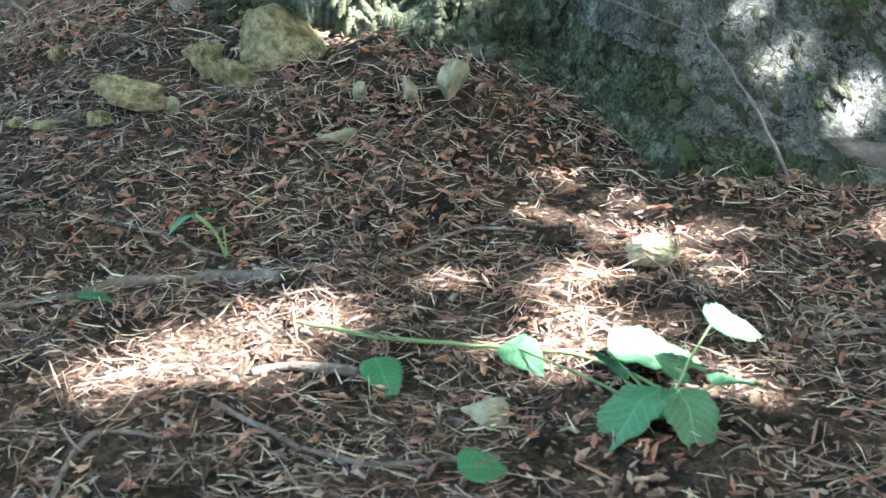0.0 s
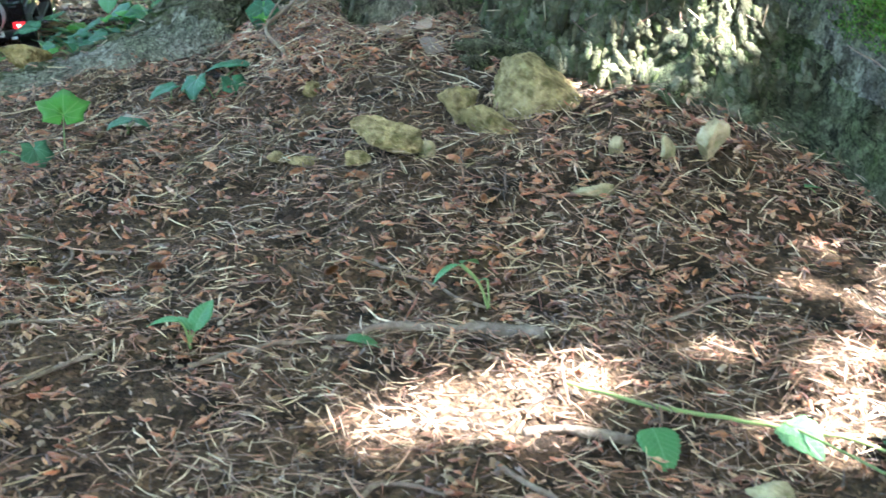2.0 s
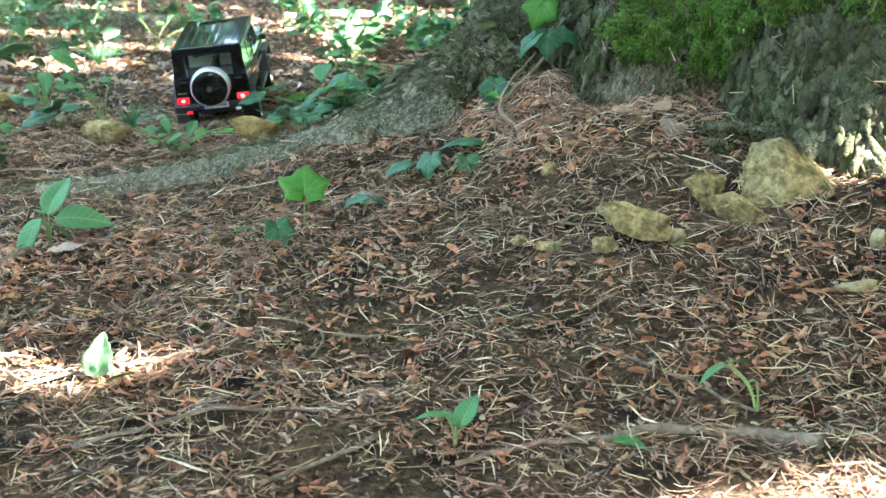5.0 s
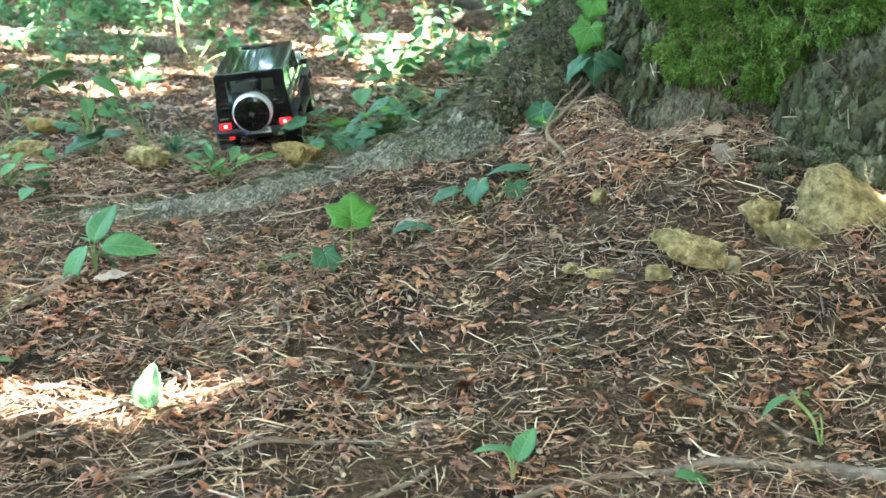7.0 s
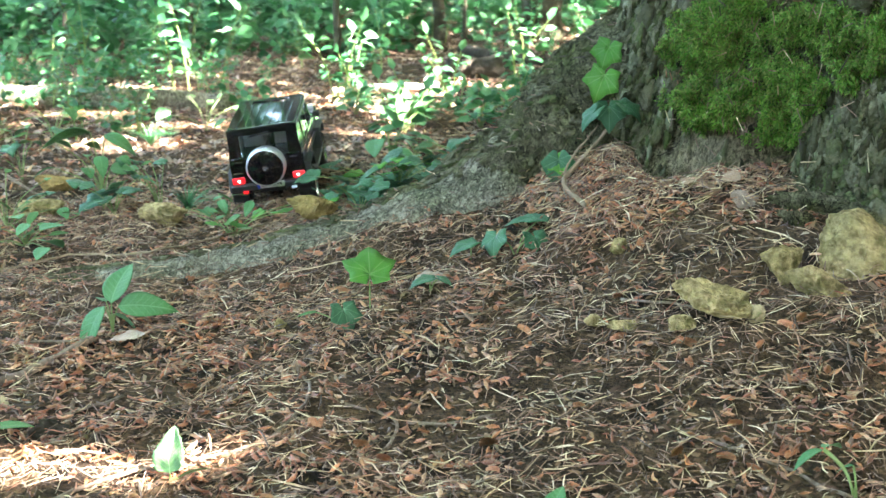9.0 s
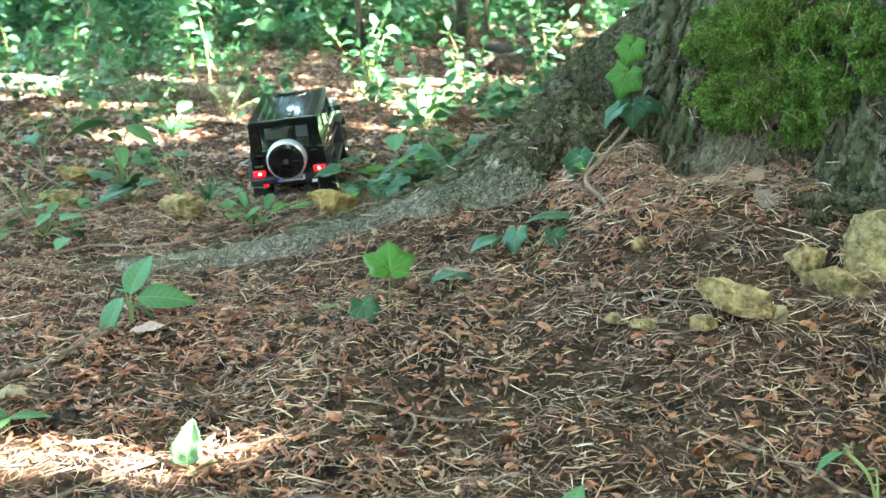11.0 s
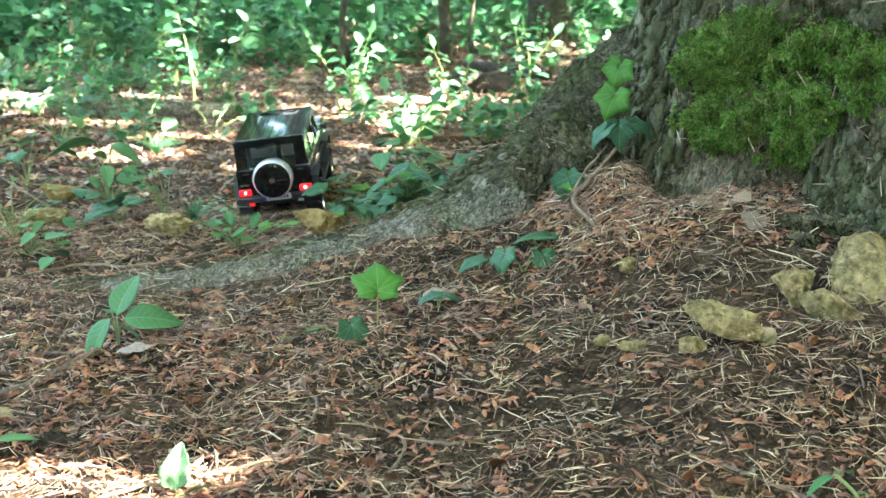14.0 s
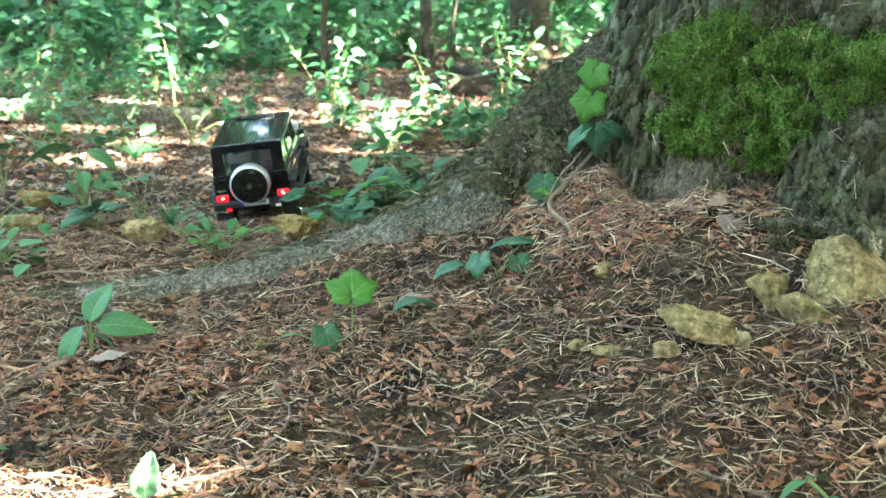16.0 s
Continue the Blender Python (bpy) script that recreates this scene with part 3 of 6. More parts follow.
    up *= 0.0012 / np.linalg.norm(up, axis=1, keepdims=True)
    V = np.stack([B - side, B + side, B + T * 0.55 + side + bend, B + T * 0.55 - side + bend, B + T + bend * 0.4 - np.array([0, 0, 0.003]), B + T * 0.5 + up * 2 + bend], 1)
    n = len(B)
    F = np.array([[0, 1, 5], [1, 2, 5], [3, 0, 5], [2, 4, 5], [4, 3, 5]])
    put("moss", mesh_from("moss", V.reshape(-1, 3), (np.arange(n)[:, None, None] * 6 + F).reshape(-1, 3)), MOSS, tree, label="bright green moss cushion", kind="stuff")

    # reddish needles and scraps caught on moss and bark
    rng = np.random.default_rng(37)
    S0, out = [], []
    for _ in range(170):
        t, z = radians(rng.uniform(-164, -80)), rng.uniform(0.36, 0.72)
        p = trunk_point(t, z)
        outw = Vector((math.cos(t), math.sin(t), 0.1)).normalized()
        S0.append(p + outw * (bark_relief(p) - 0.008 + (0.030 if moss_edge(math.degrees(t), z) > 0.5 else 0.0)))
        out.append(outw)
    S0, out = np.array(S0), np.array(out)
    way = rng.normal(size=S0.shape)
    way -= 0.8 * (way * out).sum(1, keepdims=True) * out
    way *= rng.uniform(0.006, 0.017, (len(S0), 1)) / np.linalg.norm(way, axis=1, keepdims=True)
    off = np.cross(way, out)
    off *= 0.0009 / np.linalg.norm(off, axis=1, keepdims=True)
    top = out * 0.0014
    V = np.stack([S0 - way + off, S0 - way - off, S0 - way + top, S0 + way + off, S0 + way - off, S0 + way + top], 1)
    F = np.array([[0, 1, 4, 3], [1, 2, 5, 4], [2, 0, 3, 5]])
    put("trunk_needles", mesh_from("trunk_needles", V.reshape(-1, 3), (np.arange(len(S0))[:, None, None] * 6 + F).reshape(-1, 4)), NEEDLE, label="dry needles caught on moss and bark", category="needles", kind="stuff")
    return tree


TREE = old_tree()

# ---- leafy crown overhead: gaps in it let the sun through to a few spots ----
GAPS = ((0.40, 1.13, 0.10, 0.075), (0.30, 1.11, 0.07, 0.05), (0.50, 1.20, 0.05, 0.04), (0.985, 1.86, 0.055, 0.05), (1.0, 1.80, 0.05, 0.04), (0.955, 1.94, 0.035, 0.03), (1.285, 1.57, 0.04, 0.04), (1.19, 1.64, 0.014, 0.014), (1.10, 1.70, 0.014, 0.012), (1.14, 1.60, 0.012, 0.012), (1.05, 1.76, 0.012, 0.012), (0.76, 1.10, 0.11, 0.038), (0.97, 1.2, 0.05, 0.04), (0.85, 0.97, 0.05, 0.04), (0.66, 1.24, 0.045, 0.022), (0.80, 1.22, 0.06, 0.03), (0.73, 1.03, 0.03, 0.03), (0.95, 1.42, 0.03, 0.02), (1.02, 1.32, 0.03, 0.02), (0.88, 1.50, 0.02, 0.015), (1.10, 1.45, 0.03, 0.025), (0.90, 1.31, 0.03, 0.015), (0.82, 1.38, 0.018, 0.012),
        (-0.35, 1.48, 0.05, 0.04), (-0.255, 1.535, 0.05, 0.03), (-0.51, 1.51, 0.09, 0.045), (-0.62, 1.47, 0.04, 0.03), (-0.78, 1.6, 0.08, 0.06), (0.69, 1.95, 0.06, 0.05), (0.75, 1.91, 0.06, 0.06), (0.80, 1.89, 0.045, 0.04), (0.72, 2.02, 0.045, 0.04), (0.655, 1.985, 0.04, 0.035),
        (1.3, 1.3, 0.07, 0.05),
        (-0.12, 5.05, 0.17, 0.11), (-0.50, 5.12, 0.17, 0.11), (0.20, 5.78, 0.16, 0.10), (-1.12, 5.25, 0.15, 0.10), (-0.20, 4.33, 0.12, 0.07), (-0.18, 5.41, 0.16, 0.05), (-0.20, 4.66, 0.05, 0.05), (-0.55, 5.3, 0.10, 0.06), (-0.88, 4.4, 0.20, 0.05), (-1.2, 4.65, 0.16, 0.06), (-1.6, 4.9, 0.16, 0.10), (-0.2, 4.95, 0.25, 0.05), (-0.2, 4.75, 0.10, 0.07), (-1.15, 5.5, 0.14, 0.14), (-0.72, 3.72, 0.20, 0.10), (-1.12, 3.66, 0.16, 0.09), (-0.92, 4.02, 0.16, 0.10), (-1.9, 5.6, 0.14, 0.1),
        (0.60, 7.6, 0.14, 0.09), (0.90, 8.6, 0.20, 0.12), (0.45, 9.2, 0.20, 0.10), (0.15, 8.7, 0.14, 0.09), (-0.60, 9.3, 0.20, 0.10), (-1.6, 8.8, 0.20, 0.10), (0.75, 6.9, 0.08, 0.05))


def crown():
    rng = np.random.default_rng(5)
    n = 96000
    h = rng.uniform(3.2, 5.2, n)
    gx, gy = rng.uniform(-4.6, 4.8, n), rng.uniform(-1.4, 10.4, n)
    gx[:34000], gy[:34000] = rng.normal(0.1, 1.3, 34000), rng.normal(2.1, 1.3, 34000)
    size = rng.uniform(0.05, 0.10, n)
    keep = np.ones(n, bool)
    lift = gz(gx, gy)
    for cx, cy, rx, ry in GAPS:
        wob = 0.75 + 0.6 * vnoise(gx, gy, 18, 3)
        keep &= ((gx - cx) / (rx * wob + size * 0.45)) ** 2 + ((gy - cy) / (ry * wob + size * 0.45)) ** 2 > 1
    far = np.clip((gy - 4.2) / 0.8, 0, 1)
    keep &= ~((vnoise(gx, gy, 2.6, 9) * 0.6 + vnoise(gx, gy, 7, 10) * 0.4 < 0.165) & (far > rng.random(n)))
    rim = np.minimum(np.minimum(gx + 4.6, 4.8 - gx), np.minimum(gy + 1.4, 10.4 - gy))
    keep &= rim > 1.5 * (0.6 * vnoise(gx, gy, 0.9, 31) + 0.4 * vnoise(gx, gy, 2.7, 32)) * rng.uniform(0.7, 1.1, n)
    gx, gy, h, size, lift = gx[keep], gy[keep], h[keep], size[keep], lift[keep]
    n = len(gx)
    c = np.stack([gx, gy, lift], 1) + np.array(SUN)[None] * ((h - lift) / SUN.z)[:, None]
    a = rng.normal(size=(n, 3))
    a[:, 2] *= 0.5
    a /= np.linalg.norm(a, axis=1, keepdims=True)
    b = np.cross(a, np.array([0, 0, 1]) + rng.normal(0, 0.5, (n, 3)))
    b /= np.linalg.norm(b, axis=1, keepdims=True)
    s = size[:, None]
    V = np.stack([c - a * s, c + b * s * 0.6, c + a * s, c - b * s * 0.6], 1).reshape(-1, 3)
    put("crown", mesh_from("crown", V, np.arange(4 * n).reshape(-1, 4)), CROWN, TREE, label="dense leafy crown with gaps", kind="stuff")


crown()


def high_canopy():
    """Crowns of the wood all round, which keep the ground there in shade."""
    rng = np.random.default_rng(6)
    n = 90000
    gx, gy, h = rng.uniform(-22, 22, n), rng.uniform(-16, 32, n), rng.uniform(9, 13, n)
    ragged = 1.6 * (0.6 * vnoise(gx, gy, 0.6, 33) + 0.4 * vnoise(gx, gy, 1.7, 34)) - 0.8
    inside = np.minimum(np.minimum(gx + 4.0, 3.0 - gx), np.minimum(gy + 0.7, 9.6 - gy)) + ragged
    wood = np.hypot(gx, (gy - 8) * 0.9) + 3 * vnoise(gx, gy, 0.35, 35) < 21
    keep = (inside < 0) & wood & (0.6 * vnoise(gx, gy, 0.8, 36) + 0.4 * vnoise(gx, gy, 2.2, 37) > 0.42)
    gx, gy, h = gx[keep], gy[keep], h[keep]
    n = len(gx)
    c = np.stack([gx, gy, 0 * gx], 1) + np.array(SUN)[None] * (h / SUN.z)[:, None]
    a = rng.normal(size=(n, 3)) * np.array([1, 1, 0.4])
    a /= np.linalg.norm(a, axis=1, keepdims=True)
    b = np.cross(a, rng.normal(size=(n, 3)))
    b /= np.linalg.norm(b, axis=1, keepdims=True)
    s = rng.uniform(0.15, 0.4, (n, 1))
    V = np.stack([c - a * s, c + b * s * 0.6, c + a * s, c - b * s * 0.6], 1).reshape(-1, 3)
    put("high_canopy", mesh_from("high_canopy", V, np.arange(4 * n).reshape(-1, 4)), CROWN, label="leafy canopy over the wood", category="canopy", kind="stuff")


high_canopy()

# ---- stones ----
def stone_mesh(name, dims, seed, cuts=13, rough=0.13, planes=()):
    """A weathered, chipped stone: a ball cut by planes, then worn."""
    rng = np.random.default_rng(seed)
    bm = bmesh.new()
    bmesh.ops.create_icosphere(bm, subdivisions=5, radius=1)
    v = np.array([p.co for p in bm.verts])
    for _ in range(cuts):
        nrm = rng.normal(size=3)
        nrm /= np.linalg.norm(nrm)
        d = rng.uniform(0.42, 0.8)
        over = np.maximum(v @ nrm - d, 0)
        v = v - over[:, None] * nrm * 0.97
    for nrm, d in planes:
        nrm = np.array(nrm) / np.linalg.norm(nrm)
        v = v - np.maximum(v @ nrm - d, 0)[:, None] * nrm
    for p, q in zip(bm.verts, v):
        w = Vector(q)
        o = Vector((seed * 3.1, seed * 1.7, 0))
        k = rough * noise.noise(w * 2.2 + o) + rough * 0.6 * noise.noise(w * 5 + o) + rough * 0.4 * noise.noise(w * 12 + o) - rough * 0.9 * abs(noise.noise(w * 3 + o * 2)) + rough * 0.3 * noise.noise(w * 26 + o) - rough * 0.6 * max(0.0, noise.noise(w * 7 + o * 3) - 0.1) - rough * 0.45 * (1 - min(1.0, 9 * abs(noise.noise(w * 4 + o * 5)))) - rough * 0.3 * max(0.0, noise.noise(w * 18 + o))
        w = w * (1 + k)
        p.co = (w.x * dims[0] / 2, w.y * dims[1] / 2, w.z * dims[2] / 2)
    for f in bm.faces:
        f.smooth = True
    me = bpy.data.meshes.new(name)
    bm.to_mesh(me)
    bm.free()
    return me


def stone(x, y, dims, seed, label, material=None, turn=0, tilt=(0, 0), sink=0.25, cuts=13, group="stones by the tree", planes=()):
    z = ground_z(x, y) + dims[2] * (0.5 - sink)
    put("stone", stone_mesh("stone", dims, seed, cuts, planes=planes), material or STONE, m=pose(x, y, z, tilt[0], tilt[1], turn), label=label, category="stone", group=group)


stone(0.592, 1.873, (0.170, 0.115, 0.150), 34, "large wedge-shaped mossy yellow limestone block", turn=-6, sink=0.30, cuts=2, planes=(((0.60, -0.15, 0.80), 0.24), ((-0.95, -0.2, 0.25), 0.60), ((0.12, -0.93, 0.35), 0.50), ((-0.55, -0.8, 0.25), 0.55), ((-0.3, 0.1, 0.95), 0.66), ((0.9, -0.35, 0.1), 0.78)))
stone(0.478, 1.885, (0.082, 0.062, 0.062), 12, "rounded ochre limestone lump beside the large block", turn=20, sink=0.2)
stone(0.510, 1.825, (0.105, 0.06, 0.058), 13, "ochre limestone lump with a hollowed face", turn=-25, tilt=(10, 12), sink=0.2)
stone(0.366, 1.782, (0.135, 0.065, 0.060), 14, "long chipped yellow limestone with a fresh pale end", turn=-14, tilt=(0, 8), sink=0.12)
stone(0.414, 1.766, (0.040, 0.036, 0.032), 15, "pale freshly broken limestone chip leaning on a stone", STONE_PALE, turn=-10, tilt=(0, 25), sink=0.1, cuts=22)
stone(0.316, 1.772, (0.06, 0.042, 0.032), 16, "small flat mossy stone under a larger one", turn=10)
stone(0.210, 1.830, (0.042, 0.032, 0.022), 17, "small flat ochre stone on needles", turn=15)
stone(0.248, 1.800, (0.052, 0.034, 0.022), 18, "small flat grey-green stone on needles", turn=5)
stone(0.265, 2.055, (0.042, 0.036, 0.036), 19, "small round mossy pebble", turn=40)
stone(0.788, 1.672, (0.066, 0.05, 0.078), 20, "upright pale grey stone on the needle litter", STONE_PALE, turn=15, tilt=(0, 12), sink=0.2)
stone(0.733, 1.678, (0.028, 0.024, 0.05), 21, "small upright pale stone chip", STONE_PALE, turn=0, tilt=(0, -22), sink=0.1)
stone(0.668, 1.705, (0.022, 0.02, 0.034), 22, "tiny pale stone chip", STONE_PALE, tilt=(0, 10), sink=0.15)
stone(0.628, 1.630, (0.075, 0.05, 0.028), 23, "flat pale stone sunk in the soil", STONE_PALE, turn=10, sink=0.3)
stone(0.612, 0.930, (0.055, 0.045, 0.038), 24, "small angular grey stone among cone scales", STONE_PALE, turn=30)
stone(0.905, 1.215, (0.075, 0.055, 0.05), 25, "pale rounded stone on the litter", STONE_PALE, turn=-20)
stone(-0.245, 2.675, (0.135, 0.085, 0.055), 26, "ochre stone half hidden behind the surface root", OCHRE, turn=-10, sink=0.02)
stone(-0.59, 2.86, (0.19, 0.09, 0.06), 27, "low pale ochre stone among undergrowth", turn=-12, sink=0.15)
stone(-0.90, 3.00, (0.13, 0.09, 0.06), 28, "ochre stone among low green plants", turn=10, sink=0.15)
stone(-0.93, 3.28, (0.14, 0.09, 0.06), 29, "weathered ochre stone in the shade", OCHRE, turn=-5, sink=0.15)
stone(0.165, 2.43, (0.035, 0.03, 0.03), 30, "small ochre pebble beside a vine", turn=0, sink=0.1)
stone(-0.245, 2.00, (0.030, 0.024, 0.022), 31, "tiny yellowish pebble on needles", turn=0, sink=0.2)
stone(-0.585, 1.70, (0.05, 0.04, 0.034), 35, "grey rounded pebble in the husks", STONE_PALE, sink=0.3)
stone(-0.03, 3.95, (0.06, 0.04, 0.05), 32, "small pale stone on bare soil", STONE_PALE, sink=0.2)


# ---- litter: needles, cone scales, leaf scraps ----
def scatter_area(rng, n, x0, x1, y0, y1, clump, lo, seed, fade=0.5):
    x, y = rng.uniform(x0, x1, n), rng.uniform(y0, y1, n)
    dens = 0.55 * vnoise(x, y, clump, seed) + 0.45 * vnoise(x, y, clump * 2.7, seed + 0.5)
    edge = np.minimum(np.minimum(x - x0, x1 - x), np.minimum(y - y0, y1 - y)) / fade
    keep = (dens > lo + (1 - 2 * lo) * 0.55 * rng.random(n)) & (edge + 1.4 * vnoise(x, y, 3.1, 88) - 0.6 > rng.random(n))
    if x1 - x0 > 12:
        keep &= ~((x > -1.8 - 0.5 * vnoise(x, y, 2, 7)) & (x < 2.4) & (y < 3.2) & (y > -0.2)) & ~((x > -3.4) & (x < 2.4) & (y > 2.8) & (y < 8.5))
    r = np.hypot(x - TX, y - TY)
    keep &= r > trunk_r(np.arctan2(y - TY, x - TX), 0.40 + 0 * x) - 0.06
    return x[keep], y[keep]


def needle_field(name, seed, n, area, length, width, lift, label, clump=7, lo=0.18, material=NEEDLE):
    rng = np.random.default_rng(seed)
    x, y = scatter_area(rng, n, *area, clump, lo, seed)
    n = len(x)
    yaw = rng.uniform(0, 2 * np.pi, n)
    L = rng.uniform(*length, n) * np.where(rng.random(n) < 0.10, 1.7, 1)
    W = rng.uniform(*width, n)
    d = np.stack([np.cos(yaw), np.sin(yaw)], 1)
    s = np.stack([-d[:, 1], d[:, 0]], 1)
    bend = rng.normal(0, 0.06, n) * L
    hop = np.abs(rng.normal(0, lift, n))
    tilt = rng.normal(0, 0.10, n) * L
    rings = []
    for u, b, w in ((-0.5, 0, 0.55), (0.05, 0.8, 1.0), (0.5, 0, 0.45)):
        cx, cy = x + d[:, 0] * u * L + s[:, 0] * b * bend, y + d[:, 1] * u * L + s[:, 1] * b * bend
        cz = gz(cx, cy) + hop + tilt * u * 2 + 0.0012
        cz = np.maximum(cz, gz(cx, cy) + 0.0006)
        for ox, oz in ((-0.5, 0), (0.5, 0), (0, 0.7)):
            rings.append(np.stack([cx + s[:, 0] * ox * W * w, cy + s[:, 1] * ox * W * w, cz + oz * W * w], 1))
    V = np.stack(rings, 1)
    F = []
    for r in range(2):
        for a in range(3):
            b = (a + 1) % 3
            F.append([3 * r + a, 3 * r + b, 3 * r + 3 + b, 3 * r + 3 + a])
    F = (np.arange(n)[:, None, None] * 9 + np.array(F)).reshape(-1, 4)
    put(name, mesh_from(name, V.reshape(-1, 3), F), material, label=label, category="needles", kind="stuff")


def flake_shape(curl):
    """A thin curled scale, pointed at one end and torn at the other: vertices, and its faces."""
    top = []
    for u, w in ((-0.5, 0.20), (-0.28, 0.40), (0.0, 0.46), (0.28, 0.30), (0.52, 0.05)):
        for v in (-1, 0, 1):
            x = u + (0.10 * v * v - 0.05 * v if u < -0.4 else 0)
            top.append((x, v * w, curl * (v * v * w * 0.9 - u * u * 1.1 + 0.5 * u * u * u * 4 + 0.12 * v * u)))
    top = np.array(top)
    low = top - [0, 0, 0.045]
    F = []
    for r in range(4):
        for c in range(2):
            a = r * 3 + c
            F.append([a, a + 1, a + 4, a + 3])
            F.append([15 + a, 15 + a + 3, 15 + a + 4, 15 + a + 1])
    ring = [0, 1, 2, 5, 8, 11, 14, 13, 12, 9, 6, 3]
    for i, a in enumerate(ring):
        b = ring[(i + 1) % 12]
        F.append([a, a + 15, b + 15, b])
    return np.vstack([top, low]), np.array(F)


def husk_field(name, seed, n, area, size, label, clump=6, lo=0.3):
    """Shed bud husks: small ribbed spindles, open on one side, lying in clusters of one to four."""
    rng = np.random.default_rng(seed)
    x, y = scatter_area(rng, n, *area, clump, lo, seed)
    count = rng.integers(1, 5, len(x))
    own = np.repeat(np.arange(len(x)), count)
    n = len(own)
    S = rng.uniform(*size, n)
    x, y = x[own] + rng.normal(0, 0.006, n), y[own] + rng.normal(0, 0.005, n)
    sides, rings = 6, ((-0.5, 0.10), (-0.3, 0.75), (-0.02, 1.0), (0.26, 0.72), (0.5, 0.08))
    pts = []
    for u, w in rings:
        for k in range(sides):
            a = 2 * math.pi * k / sides
            rib = 1.0 if k % 2 else 0.8
            pts.append((u + 0.05 * math.cos(a), 0.5 * w * rib * math.cos(a), 0.5 * w * rib * math.sin(a) * (0.35 if math.sin(a) > 0.5 else 1.0)))
    shape = np.array(pts)
    dims = np.stack([S, S * rng.uniform(0.30, 0.52, n), S * rng.uniform(0.22, 0.42, n)], 1)
    R = turns(rng, n, 0.45)
    bent = shape[None] + rng.normal(0, 0.07, (n, len(shape), 3))
    bent[..., 2] += rng.normal(0, 0.6, (n, 1)) * bent[..., 0] ** 2
    roll = rng.uniform(0, 2 * np.pi, n)
    c, sn = np.cos(roll)[:, None], np.sin(roll)[:, None]
    by, bz = bent[..., 1] * c - bent[..., 2] * sn, bent[..., 1] * sn + bent[..., 2] * c
    V = np.einsum("nij,nkj->nki", R, np.stack([bent[..., 0], by, bz], 2) * dims[:, None])
    V += np.stack([x, y, gz(x, y) + S * 0.13 + 0.0015 + np.abs(rng.normal(0, 0.003, n))], 1)[:, None]
    F = [[r * sides + k, r * sides + (k + 1) % sides, (r + 1) * sides + (k + 1) % sides, (r + 1) * sides + k] for r in range(len(rings) - 1) for k in range(sides)]
    put(name, mesh_from(name, V.reshape(-1, 3), (np.arange(n)[:, None, None] * len(shape) + np.array(F)).reshape(-1, 4)), HUSK, label=label, category="husks", kind="stuff")


def turns(rng, n, lean):
    """n random upright-ish frames."""
    yaw = rng.uniform(0, 2 * np.pi, n)
    z = np.stack([rng.normal(0, lean, n), rng.normal(0, lean, n), np.ones(n)], 1)
    z /= np.linalg.norm(z, axis=1, keepdims=True)
    x = np.stack([np.cos(yaw), np.sin(yaw), np.zeros(n)], 1)
    x -= (x * z).sum(1, keepdims=True) * z
    x /= np.linalg.norm(x, axis=1, keepdims=True)
    return np.stack([x, np.cross(z, x), z], 2)


def flake_field(name, seed, n, area, size, slim, lean, curl, material, label, category, clump=6, lo=0.2):
    rng = np.random.default_rng(seed)
    x, y = scatter_area(rng, n, *area, clump, lo, seed)
    n = len(x)
    shape, F = flake_shape(curl)
    S = rng.uniform(*size, n)
    dims = np.stack([S, S * rng.uniform(*slim, n), S * rng.uniform(0.4, 1.3, n) * np.where(rng.random(n) < 0.4, -1, 1)], 1)
    R = turns(rng, n, lean)
    V = np.einsum("nij,nkj->nki", R, (shape[None] + np.tile(rng.normal(0, 0.085, (n, 15, 3)), (1, 2, 1)) * [1, 1, 0.8]) * dims[:, None])
    V += np.stack([x, y, gz(x, y) + S * 0.10 + 0.002], 1)[:, None]
    put(name, mesh_from(name, V.reshape(-1, 3), (np.arange(n)[:, None, None] * 30 + F).reshape(-1, 4)), material, label=label, category=category, kind="stuff")


def far_flake_field(name, seed, n, area, size, slim, material, label, category, clump=5, lo=0.15):
    """Folded dry leaves or scales seen from afar: six corners, four faces each."""
    rng = np.random.default_rng(seed)
    x, y = scatter_area(rng, n, *area, clump, lo, seed)
    n = len(x)
    shape = np.array([(-0.5, 0.0, 0.0), (-0.15, -0.5, 0.14), (-0.05, 0.0, 0.0), (-0.15, 0.5, 0.14), (0.3, -0.3, 0.12), (0.5, 0.05, 0.10)])
    S = rng.uniform(*size, n)
    dims = np.stack([S, S * rng.uniform(*slim, n), S * rng.uniform(0.4, 1.5, n) * np.where(rng.random(n) < 0.4, -1, 1)], 1)
    V = np.einsum("nij,nkj->nki", turns(rng, n, 0.4), (shape[None] + rng.normal(0, 0.07, (n, 6, 3))) * dims[:, None])
    V += np.stack([x, y, gz(x, y) + S * 0.12 + 0.002], 1)[:, None]
    F = np.array([[0, 1, 2], [0, 2, 3], [1, 4, 2], [4, 5, 2], [2, 5, 3]])
    put(name, mesh_from(name, V.reshape(-1, 3), (np.arange(n)[:, None, None] * 6 + F).reshape(-1, 3)), material, label=label, category=category, kind="stuff")


